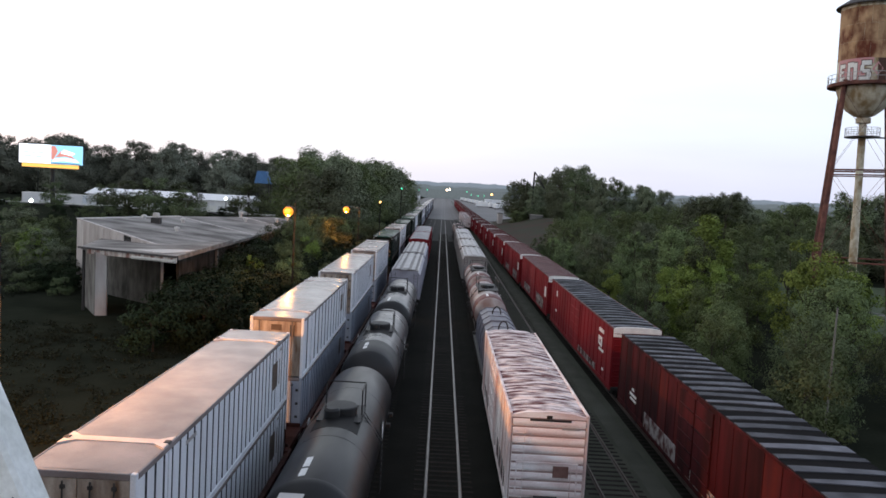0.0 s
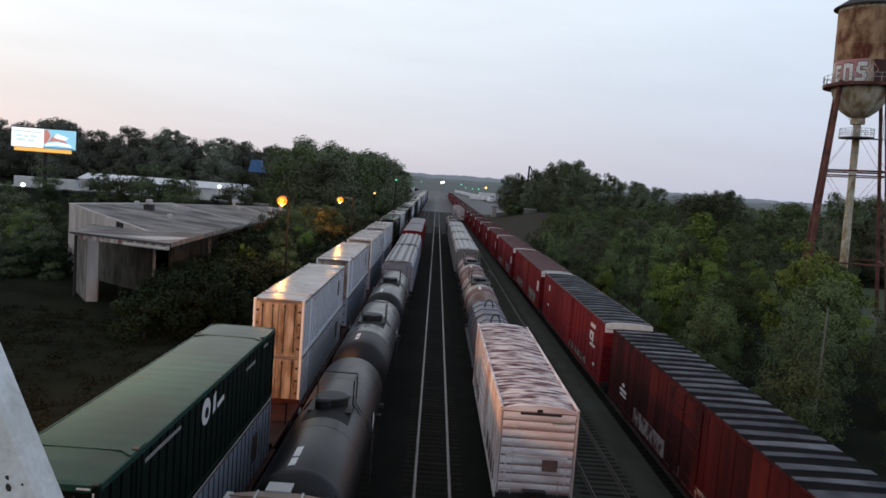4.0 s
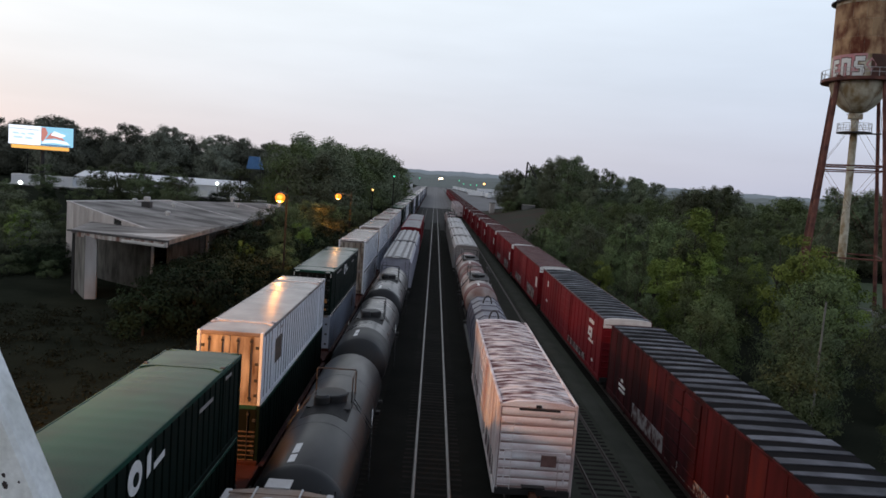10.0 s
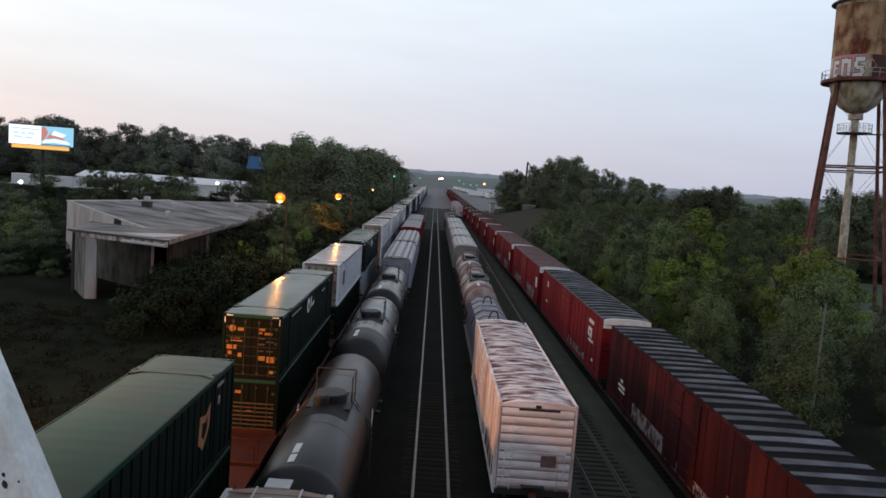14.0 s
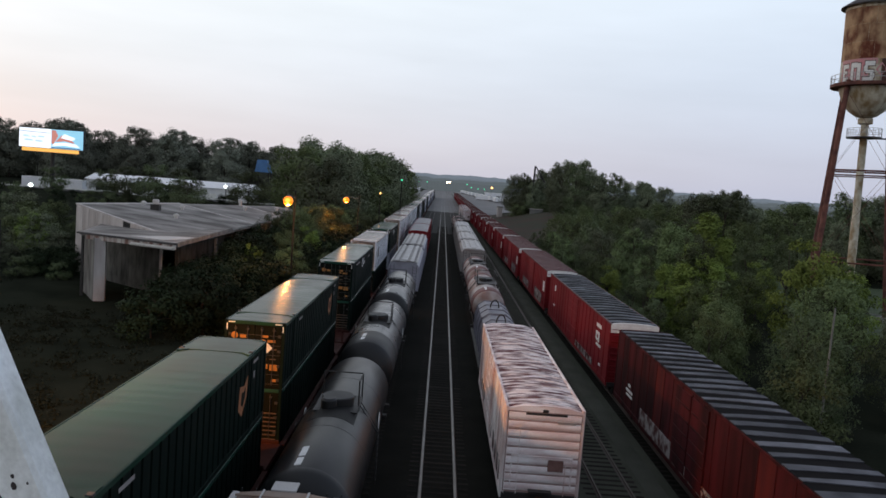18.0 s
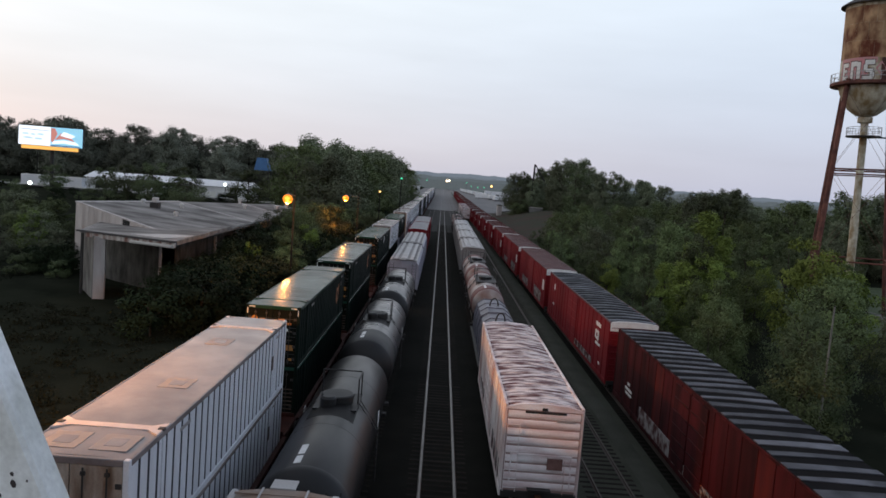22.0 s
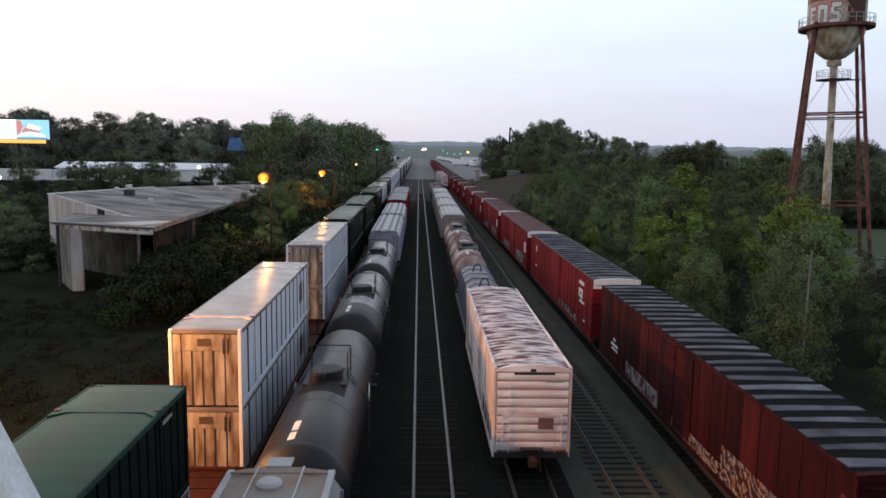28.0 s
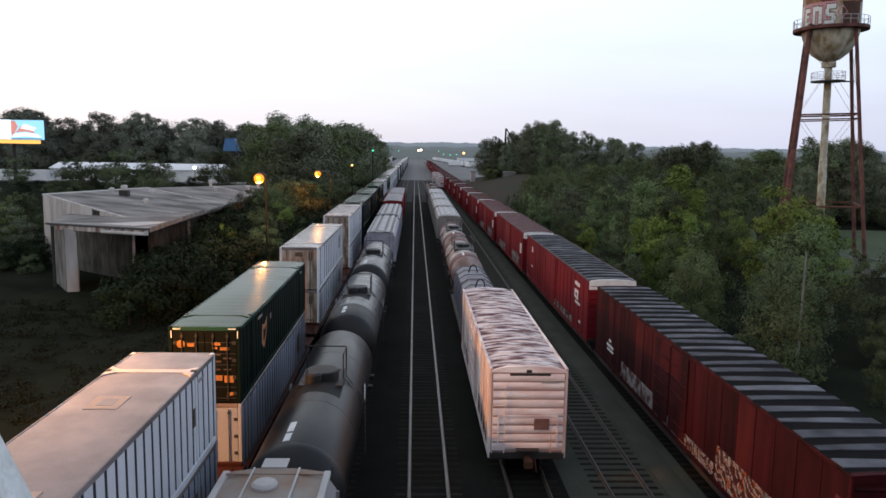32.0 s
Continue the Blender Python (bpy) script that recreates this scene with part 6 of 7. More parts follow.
def build_billboard():
    x, y, g = -90.2, 172.0, ground_z(-90, 172)
    b = thing("billboard", "lit roadside billboard with pale blue and red poster", "billboard", at=(x, y, g))
    z0, z1 = 13.75 - g, 18.05 - g
    part("pole", Solid().tube((0, 0.9, -1.0), (0, 0.9, z0), 0.42, n=14), STEEL_DARK, b, "dark steel pole")
    part("frame", box(-7.5, 7.5, 0.05, 0.7, z0 - 0.1, z1 + 0.1, c=0.04), STEEL_DARK, b)
    part("catwalk", box(-6.8, 6.6, -0.75, 0.05, z0 - 1.0, z0 - 0.9), STEEL_DARK, b)
    part("apron", box(-6.6, 6.4, -0.02, 0.05, z0 - 0.95, z0 - 0.1), AD_ORANGE, b, "warm lit lower apron")
    part("poster_left", box(-7.3, 0.0, 0.0, 0.05, z0, z1), AD_WHITE, b, "white lit half of the poster")
    part("poster_right", box(0.0, 7.3, 0.0, 0.05, z0, z1), AD_BLUE, b, "blue lit half of the poster")
    def shape(pts, mat, k):
        n = len(pts)
        vs = [(x, -0.03 - 0.004 * k, z0 + z) for x, z in pts] + [(x, 0.0, z0 + z) for x, z in pts]
        part("poster_shape", Solid().add(vs, [tuple(range(n)), tuple(range(n, 2 * n))[::-1]] + [(i, n + i, n + (i + 1) % n, (i + 1) % n) for i in range(n)]), mat, b)
    shape([(0.1, 1.1), (0.6, 0.9), (1.6, 2.9), (1.0, 4.1), (0.1, 4.1)], AD_RED, 1)
    shape([(1.0, 1.5), (3.2, 1.8), (5.6, 1.3), (4.4, 2.3), (2.4, 3.1)], AD_RED, 2)
    shape([(0.2, 0.5), (3.0, 0.8), (6.6, 0.5), (5.8, 1.2), (3.2, 1.5), (0.8, 1.2)], AD_WHITE, 3)
    shape([(2.2, 2.5), (4.8, 2.0), (5.6, 2.6), (3.0, 3.4)], AD_WHITE, 4)
    shape([(0.0, 0.1), (7.0, 0.1), (6.6, 0.32), (0.0, 0.32)], AD_DARK, 5)
    shape([(-7.2, 3.5), (-0.2, 3.35), (-0.2, 3.45), (-7.2, 3.62)], AD_DARK, 1)
    for x0, zz, ww in ((-6.4, 2.3, 1.5), (-4.5, 2.2, 1.1), (-3.0, 2.3, 1.6), (-6.2, 1.4, 2.2), (-3.6, 1.3, 1.8)):
        shape([(x0, zz), (x0 + ww, zz - 0.05), (x0 + ww * 0.9, zz + 0.4), (x0 + 0.1, zz + 0.45)], AD_PALE, 2)


def street_lamp(height, arm=3.4):
    t = thing("street_lamp", "sodium street lamp glowing orange on a timber pole", "street lamp", "sodium lamps by the yard")
    part("pole", Solid().tube((0, arm, -0.6), (0, arm, height + 0.5), 0.1, 0.08, n=10), WOOD, t, "grey timber pole")
    part("arm", Solid().tube((0, arm, height - 0.2), (0, 0.1, height + 0.12), 0.04, n=6), GALV, t)
    part("hood", Solid().lathe([(0.0, 0.12), (0.12, 0.1), (0.16, 0.0), (0.14, -0.03)], 14, "z", (0, 0, height)), GALV, t)
    # globe and core are oversized, with the lamp's bloom built into them
    part("lamp_glass", Solid().lathe([(0.16, -0.02), (0.38, -0.14), (0.5, -0.42), (0.4, -0.72), (0.18, -0.88), (0, -0.92)], 16, "z", (0, 0, height)), SODIUM_GLASS, t, "lamp globe enlarged to carry its orange bloom")
    part("arc_tube", Solid().lathe([(0, -0.26), (0.2, -0.18), (0.27, 0), (0.2, 0.18), (0, 0.26)], 14, "z", (0.03, -0.32, height - 0.42)), SODIUM_CORE, t, "white-hot lamp core")
    return t


def build_lamps():
    for x, y, z, _ in LAMPS:
        g = ground_z(x, y)
        t = street_lamp(z - g)
        t.matrix_basis = pose(x, y, g, 0, 0, -30 if y > 100 else 0)
    for x, y, z, mat, mast in ((-16.0, 300, 12.3, SODIUM_GLASS, 1), (-48, 300, 5.4, LAMP_GREEN, 1), (-58.0, 200, 7.3, LAMP_WHITE, 1), (-124.6, 230, 13.4, LAMP_WHITE, 1), (-88.0, 160, 5.6, LAMP_WHITE, 0),
                               (4.6, 900, 13.0, LAMP_WARM, 1), (7.4, 905, 13.6, LAMP_WARM, 1), (-8.33, 150, 12.66, LAMP_GREEN, 1), (-11.6, 140, 9.9, LAMP_AMBER, 1), (-29.4, 900, 11.2, LAMP_GREEN, 1), (-19.3, 900, 12.0, LAMP_GREEN, 1), (28.5, 900, 12.3, LAMP_GREEN, 1), (42.2, 900, 8.0, LAMP_GREEN, 1), (50, 905, 8.4, LAMP_GREEN, 1), (39, 600, 11.4, LAMP_AMBER, 1), (34, 900, 9.0, LAMP_GREEN, 1)):
        g = ground_z(x, y)
        # these glasses are enlarged too, to hold the bloom of distant lamps
        big = (0.9 if mat is LAMP_WHITE else 0.35) if y < 400 else 2.4 if mat is LAMP_WARM else 1.9 if mat is LAMP_AMBER else 1.3
        t = thing("yard_lamp", "distant yard lamp glowing on a thin mast", "yard lamp", "distant lamps", (x, y, g))
        part("mast", Solid().tube((0, 0.3, -0.5), (0, 0.3, z - g), 0.1 if y < 400 else 0.07, n=6), WOOD, t)
        part("lamp_glass", Solid().lathe([(0, -big * 0.5), (big * 0.45, -big * 0.2), (big * 0.5, 0.1), (0, big * 0.5)], 10, "z", (0, 0, z - g)), mat, t, "glowing lamp glass")


def trailer():
    t = thing("semi_trailer", "parked white box semi-trailer", "trailer", "trailers by the road")
    part("box", box(-7.6, 7.6, -1.25, 1.25, 1.1, 4.05, c=0.04), TRAILER, t, "white sheet-metal box")
    part("top_rail", box(-7.62, 7.62, -1.27, 1.27, 3.96, 4.08, c=0.02), MARK, t)
    part("underframe", box(-7.4, 7.4, -0.6, 0.6, 0.8, 1.1), STEEL_DARK, t)
    for x in (5.0, 6.3):
        for y in (-1.0, 1.0):
            part("wheel", Solid().lathe([(0, -0.14), (0.5, -0.14), (0.52, 0), (0.5, 0.14), (0, 0.14)], 16, "y", (x, y, 0.52)), TYRE, t)
    for y in (-0.9, 0.9):
        part("landing_leg", box(-4.6, -4.4, y - 0.1, y + 0.1, 0.0, 1.1), STEEL_DARK, t)
    part("rear_door", box(7.6, 7.66, -1.15, 1.15, 1.2, 3.9, c=0.01), TRAILER, t)
    return t


MAKERS["trailer"] = (trailer, {})


def build_left():
    s = Solid()
    ys = [0, 8]
    vs = [(x, 176 + dy + (x + 90) * 0.02, ground_z(x, 180) + 0.25) for x in range(-170, -24, 6) for dy in (0, 9)]
    n = len(vs) // 2
    s.add(vs, [(2 * i, 2 * i + 2, 2 * i + 3, 2 * i + 1) for i in range(n - 1)])
    single("road", s, ASPHALT, "worn asphalt road along the rise", "road", "structure")
    gr = thing("guard_rail", "pale steel guard rail along the raised road", "guard rail", at=(0, 0, 0), kind="structure")
    for i in range(n - 1):
        x = -170 + i * 6
        zz = ground_z(x, 175) + 0.2
        part("rail_beam", box(x, x + 5.98, 174.9 + (x + 90) * 0.02, 175.0 + (x + 90) * 0.02, zz + 0.45, zz + 0.78, c=0.02), PAINT_GREY, gr)
        part("post", box(x, x + 0.12, 175.01 + (x + 90) * 0.02, 175.15 + (x + 90) * 0.02, zz - 0.4, zz + 0.75), WOOD, gr)
    for x, y in ((-98.5, 190),):
        place(trailer, "trailer", (x, y, ground_z(x, y)), turn=1.0)
    # long white warehouse
    g = ground_z(-70, 205)
    b = thing("warehouse", "long low white metal warehouse with a pale roof", "building", at=(-70, 210, g))
    part("wall", box(-27, 17, -6, 6, -0.5, 4.1), TRAILER, b, "white metal wall")
    part("roof", Solid().add([(-27.5, -6.6, 4.1), (17.5, -6.6, 4.1), (17.5, 0, 5.7), (-27.5, 0, 5.7), (-27.5, 6.6, 4.1), (17.5, 6.6, 4.1)], [(0, 1, 2, 3), (3, 2, 5, 4), (0, 3, 4), (1, 5, 2), (0, 4, 5, 1)]), ROOF_WHITE, b, "white ridged roof")
    for k in range(7):
        x = -23 + k * 6
        part("door", box(x - 1.4, x + 1.4, -6.06, -5.98, -0.3, 2.6, c=0.01), PAINT_GREY if k % 3 else GLASS_DARK, b)
    b = thing("blue_hopper_shed", "blue sheet-metal hopper tower among the trees", "tower", at=(-60.2, 250, ground_z(-60, 250)))
    z0, z1 = 11.6 - ground_z(-60, 250), 15.7 - ground_z(-60, 250)
    part("body", Solid().add([(-2.4, -2, z0), (2.6, -2, z0), (2.6, 2, z0), (-2.4, 2, z0), (-1.8, -1.4, z1), (1.2, -1.4, z1), (1.2, 1.4, z1), (-1.8, 1.4, z1)], [(0, 1, 5, 4), (1, 2, 6, 5), (2, 3, 7, 6), (3, 0, 4, 7), (4, 5, 6, 7), (0, 3, 2, 1)]), BLUE_PAINT, b, "blue tapering sheet-metal body")
    for x, y in ((-2, -1.6), (2.2, -1.6), (2.2, 1.6), (-2, 1.6)):
        part("leg", Solid().tube((x, y, -0.5), (x, y, z0), 0.15, n=6), STEEL_DARK, b)




# ---- far end of the yard ----
def build_far_yard():
    for i in range(7):
        x, y = 36 + i * 13, 640 - i * 14
        place(trailer, "trailer", (x, y, -0.4), turn=-20)
    # a long line of trailers beside the far tracks
    for i in range(20):
        y = 590 + i * 23
        place(trailer, "trailer", (42.5 - 0.041 * (y - 584) + 3.0 * (i % 2), y, -0.12), turn=-87.6, far=True)
    for x, y, w, d, h in ((60, 760, 34, 14, 6), (110, 720, 40, 16, 5), (-40, 820, 30, 12, 6), (-70, 900, 40, 14, 6)):
        b = thing("yard_building", "low pale industrial building at the far end of the yard", "building", "far buildings", (x, y, -0.6))
        part("wall", box(-w / 2, w / 2, -d / 2, d / 2, 0, h), TRAILER, b)
        part("roof", box(-w / 2 - 0.4, w / 2 + 0.4, -d / 2 - 0.4, d / 2 + 0.4, h + 0.002, h + 0.5), ROOF_WHITE, b)
        for k in range(4):
            part("door", box(-w / 2 + (k + 0.3) * w / 4, -w / 2 + (k + 0.7) * w / 4, -d / 2 - 0.06, -d / 2 + 0.02, 0.1, h * 0.6), GLASS_DARK, b)
    s = Solid()
    m = thing("loading_boom", "dark slanting loading boom above the trees", "crane", at=(35.6, 300, ground_z(35, 300)))
    part("mast", Solid().tube((0, 0, -0.5), (0.6, 0, 19.6), 0.4, 0.34, n=6), STEEL_DARK, m)
    part("boom", Solid().tube((5.0, 0, 13), (0.7, 0, 19.6), 0.3, 0.22, n=6), STEEL_DARK, m)
    w = thing("bridge_abutment", "pale concrete abutment at the edge of the bank", "abutment", at=(24.4, 313, -0.3))
    part("wall", box(-0.9, 0.9, -3, 3, -0.3, 4.6, c=0.06), PANEL_PALE, w)
    part("cap", box(-1.1, 1.1, -3.2, 3.2, 4.61, 4.95, c=0.05), CONCRETE, w)
    w = thing("parapet_wall", "low pale concrete parapet on the bank", "wall", at=(37.5, 296, ground_z(37.5, 296)))
    part("wall", box(-2.6, 2.6, -0.2, 0.2, -0.4, 1.7, c=0.04), CONCRETE, w)
    part("coping", box(-2.7, 2.7, -0.3, 0.3, 1.71, 1.95, c=0.04), PANEL_PALE, w)
    # bare pole at the edge of the wood
    p = thing("utility_pole", "thin pale weathered timber pole among the trees", "pole", at=(19.6, 36.2, ground_z(19.6, 36.2)))
    part("shaft", Solid().tube((0, 0, -0.5), (0.05, 0, 8.9), 0.07, 0.045, n=8), POLE_PALE, p)
    part("cap", Solid().tube((0.05, 0, 8.9), (0.05, 0, 8.94), 0.05, 0.04, n=8), STEEL_DARK, p)


build_tower()
build_shed()
build_billboard()
build_lamps()
build_left()
build_far_yard()


# ---- trees, brush and far woods ----
def leaf_mesh(name, mat, centres, radii, per, size, rng, flat=0.75, axis=None):
    """Small folded leaves scattered in balls round the given centres."""
    c = np.repeat(np.asarray(centres, float), per, axis=0)
    rr = np.repeat(np.asarray(radii, float), per)
    n = len(c)
    d = rng.normal(size=(n, 3))
    d /= np.linalg.norm(d, axis=1)[:, None]
    # every clump has its own squeezed shape and a ragged rim
    m = n // per
    squeeze = np.repeat(rng.uniform(0.7, 1.35, (m, 3)), per, axis=0)
    p = c + d * (rr * rng.uniform(0.3, 1.12, n) ** 0.6)[:, None] * squeeze * np.array([1, 1, flat])
    p += rng.normal(size=(n, 3)) * (0.07 * rr)[:, None]
    nrm = d * 0.55 + rng.normal(size=(n, 3)) * 0.55 + np.array([0, 0, 0.3])
    if axis is not None:
        out = p - np.array([0, 0, axis])
        nrm += 0.9 * out / (np.linalg.norm(out, axis=1)[:, None] + 0.1)
    nrm /= np.linalg.norm(nrm, axis=1)[:, None]
    u = np.cross(nrm, rng.normal(size=(n, 3)))
    u /= np.linalg.norm(u, axis=1)[:, None]
    w = np.cross(nrm, u)
    s = size * rng.uniform(0.6, 1.3, n)[:, None]
    quad = np.stack([p - u * s, p - w * s * 0.55 + nrm * s * 0.15, p + u * s, p + w * s * 0.55 + nrm * s * 0.15], 1).reshape(-1, 3)
    me = bpy.data.meshes.new(name)
    me.vertices.add(4 * n)
    me.vertices.foreach_set("co", quad.astype(np.float32).ravel())
    me.loops.add(4 * n)
    me.loops.foreach_set("vertex_index", np.arange(4 * n, dtype=np.int32))
    me.polygons.add(n)
    me.polygons.foreach_set("loop_start", np.arange(0, 4 * n, 4, dtype=np.int32))
    me.update(calc_edges=True)
    me.materials.append(mat)
    return me


def crown_balls(rng, height, width, base, count, cone=False):
    cs, rs = [], []
    for _ in range(count):
        h = rng.uniform(0, 1) ** (1.3 if cone else 1.0)
        z = base + (height - base) * h
        girth = width * ((1.0 - 0.88 * h) if cone else (0.35 + 0.65 * math.sin(math.pi * min(max(0.12 + 0.82 * h, 0), 1))))
        a, q = rng.uniform(0, 2 * math.pi), girth * 0.5 * math.sqrt(rng.uniform(0.1, 1))
        cs.append((q * math.cos(a), q * math.sin(a), z))
        rs.append(rng.uniform(0.09, 0.22) * width * (1.15 - 0.5 * h))
    return cs, rs


def tree(seed=0, height=10.0, width=7.0, base=2.0, mat=None, balls=46, per=95, size=0.2, label="", name="tree", cone=False):
    rng = np.random.default_rng(seed)
    t = thing(name, label, "tree" if name == "tree" else "bush", "trees along the yard")
    cs, rs = crown_balls(rng, height, width, base, balls, cone)
    s = Solid()
    knots = [Vector((0, 0, -0.5))]
    for k in range(1, 6):
        knots.append(Vector((rng.uniform(-0.2, 0.2) * k * 0.4, rng.uniform(-0.2, 0.2) * k * 0.4, height * 0.85 * k / 5)))
    for k in range(5):
        r0 = 0.022 * height * (1 - k / 5.6)
        s.tube(knots[k], knots[k + 1], r0, 0.022 * height * (1 - (k + 1) / 5.6), n=7, caps=False)
    for c in cs[::3]:
        q = knots[min(int(c[2] / height * 4.6), 4)]
        s.tube(q, Vector(c), 0.006 * height, 0.002 * height, n=4, caps=False)
    part("trunk", s, BARK, t, "dark trunk and limbs")
    part("crown", leaf_mesh("crown", mat, cs, rs, per, size, rng, axis=base + 0.35 * (height - base)), None, t, "crown of small leaves with gaps")
    return t


TREES = {}
for i, (key, mat, word, h, w) in enumerate((("dark_a", LEAF_DARK, "dark green", 10, 7.5), ("dark_b", LEAF_DARK, "dark green", 12, 7), ("mid_a", LEAF_MID, "green", 9, 7.5), ("mid_b", LEAF_MID, "green", 11, 7),
                                           ("light_a", LEAF_LIGHT, "yellow-green", 8, 6), ("olive_a", LEAF_OLIVE, "olive green", 8, 7))):
    MAKERS["low_" + key] = (tree, dict(seed=10 + i, height=h, width=w, base=1.2, mat=mat, balls=50, per=110, size=0.165, label="broad leafy tree with a " + word + " crown"))
    MAKERS[key] = (tree, dict(seed=10 + i, height=h, width=w, base=1.2, mat=mat, balls=52, per=170, size=0.12, label="broad leafy tree with a " + word + " crown"))
for i, (key, mat) in enumerate((("bush_dark", LEAF_BUSH), ("bush_mid", LEAF_DARK), ("bush_olive", LEAF_OLIVE), ("bush_light", LEAF_LIGHT))):
    MAKERS[key] = (tree, dict(seed=40 + i, height=3.4, width=4.2, base=0.2, mat=mat, balls=26, per=140, size=0.1, label="overgrown leafy bush beside the tracks", name="bush"))
MAKERS["low_grey"] = (tree, dict(seed=18, height=9, width=8, base=0.8, mat=LEAF_FAR, balls=50, per=120, size=0.15, label="broad grey-green tree growing wild on the bank"))
MAKERS["cone_light"] = (tree, dict(seed=31, height=12, width=6.5, base=0.8, mat=LEAF_LIGHT, balls=50, per=170, size=0.14, label="tall conical tree with a yellow-green crown", cone=True))
MAKERS["cone_dark"] = (tree, dict(seed=32, height=12, width=6, base=0.8, mat=LEAF_MID, balls=50, per=150, size=0.15, label="tall conical tree with a green crown", cone=True))
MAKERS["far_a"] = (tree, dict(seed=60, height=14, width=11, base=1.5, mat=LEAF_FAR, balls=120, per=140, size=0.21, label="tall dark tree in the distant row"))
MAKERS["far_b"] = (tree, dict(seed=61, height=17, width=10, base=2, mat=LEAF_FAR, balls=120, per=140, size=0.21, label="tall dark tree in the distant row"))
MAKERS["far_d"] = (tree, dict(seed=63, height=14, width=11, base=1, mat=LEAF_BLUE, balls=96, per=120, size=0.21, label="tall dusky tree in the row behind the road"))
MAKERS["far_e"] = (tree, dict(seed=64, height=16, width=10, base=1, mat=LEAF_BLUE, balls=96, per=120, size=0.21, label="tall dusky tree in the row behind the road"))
MAKERS["far_c"] = (tree, dict(seed=62, height=14, width=12, base=1, mat=LEAF_MID, balls=76, per=150, size=0.2, label="tall green tree in the distant row"))


def plant(key, x, y, height, rng, slim=1.0):
    base = MAKERS[key][1]["height"]
    k = height / base / 1.13
    q = k * slim * rng.uniform(0.9, 1.12)
    m = pose(x, y, ground_z(x, y) - 0.1, 0, 0, rng.uniform(0, 360)) @ Matrix.Diagonal((q, q * rng.uniform(0.94, 1.08), k, 1))
    if (key, False) not in BUILT:
        BUILT[key, False] = ob = MAKERS[key][0](**MAKERS[key][1])
        ob.matrix_basis = m
        return ob
    ob = BUILT[key, False]
    return copy_thing(ob, m @ Matrix.Diagonal((*[1 / v for v in ob.scale], 1)))


def build_trees():
    rng = np.random.default_rng(5)
    # wood on the right of the yard: lower along the cars, higher towards its far side
    for x0, y0, y1, step, hmin, hmax in ((19.0, 26, 250, 5.6, 5, 8), (24.5, 30, 250, 6.2, 7, 10), (31.0, 38, 250, 6.8, 7.5, 11), (39, 46, 230, 7.6, 7, 11.5), (48, 58, 225, 8.4, 7, 11.5), (60, 108, 225, 9, 10.5, 13), (73, 128, 240, 10, 10.5, 13.5), (88, 150, 250, 12, 11, 14), (106, 180, 260, 13, 11, 14)):
        y = y0 + rng.uniform(0, 3)
        while y < y1:
            x = x0 + rng.uniform(-2.2, 2.2)
            h = rng.uniform(hmin, hmax)
            if (y > 50 and x / y > (0.585 if y < 120 else 0.66)) or math.hypot(x - 29, y - 80) < 4.5:
                y += step
                continue
            if y > 142 and x < 22 + 0.26 * (y - 142):
                y += step
                continue
            if y <= 54 and x / y > 0.585:
                h = min(h, 3.6)
            if math.hypot(x - 51.3, y - 94) < 9:
                h = min(h, 7.6)
            if y > 105:
                h = max(h, min(hmax, 9 + (y - 105) * 0.08) * rng.uniform(0.85, 1.12))
            key = rng.choice(["dark_a", "dark_b", "mid_a", "mid_b", "olive_a", "mid_a", "dark_a", "light_a"])
            if y < 62 and key == "light_a":
                key = "dark_b"
            if y > 100:
                key = rng.choice(["far_a", "far_b", "low_dark_b", "low_mid_a", "low_mid_b", "low_dark_a", "far_c"])
            elif x > 45:
                key = "low_" + key
            h -= max(ground_z(x, y) + 1.0, 0.0) * 0.85
            h *= rng.choice([0.72, 0.9, 1.0, 1.12, 1.2]) if y < 105 and h > 7.7 else 1.0
            plant(key, x, y, h, rng, 0.78 if y < 140 else 0.9)
            y += step * rng.uniform(0.8, 1.45)
    for key, x, y, h in (("cone_light", 28.6, 80, 14.2), ("cone_light", 30.2, 79, 11.5), ("cone_dark", 27.0, 79, 10.5), ("cone_light", 25.0, 66, 9.5), ("cone_dark", 36, 92, 12.5), ("cone_dark", 22.5, 58, 8.5), ("cone_dark", 44, 100, 11.5), ("cone_light", 21.5, 70, 8.5), ("light_a", 26, 74, 9.2), ("mid_b", 33, 62, 9.6), ("light_a", 37.5, 67, 9.6), ("dark_a", 30, 56, 8.8), ("mid_a", 38.5, 71, 9.0), ("dark_a", 32, 50, 8.6), ("dark_b", 24, 44, 7.4),
                         ("low_dark_b", 57, 150, 17.2), ("far_a", 54, 156, 16.2), ("far_c", 72, 152, 16.6), ("low_dark_b", 83, 152, 19), ("far_a", 88, 156, 18.4), ("far_a", 60, 158, 16), ("far_b", 64, 154, 13.8)):
        plant(key, x, y, h, rng)
    # big clump at the end of the wood
    for k, (x, y, h) in enumerate(((35, 218, 17.5), (40, 226, 20.5), (45, 212, 17), (51, 222, 18.5), (56, 230, 16.5), (59, 214, 15.5), (62, 232, 17), (49, 236, 18.5), (45, 232, 19.5), (57, 245, 18), (67, 250, 17), (65, 220, 15.5), (46, 262, 21), (52, 268, 20),
                    (31.5, 322, 18), (34.5, 318, 19), (38, 326, 17), (41.5, 318, 20), (45.5, 324, 21), (49, 318, 20), (36.5, 300, 15), (34, 306, 14), (39, 304, 16))):
        up = max(ground_z(x, y) + 1.0, 0.0)
        if y < 300 and x < 23 + 0.2 * (y - 142):
            x, y = x * 1.2, y * 1.2
            h *= 1.2
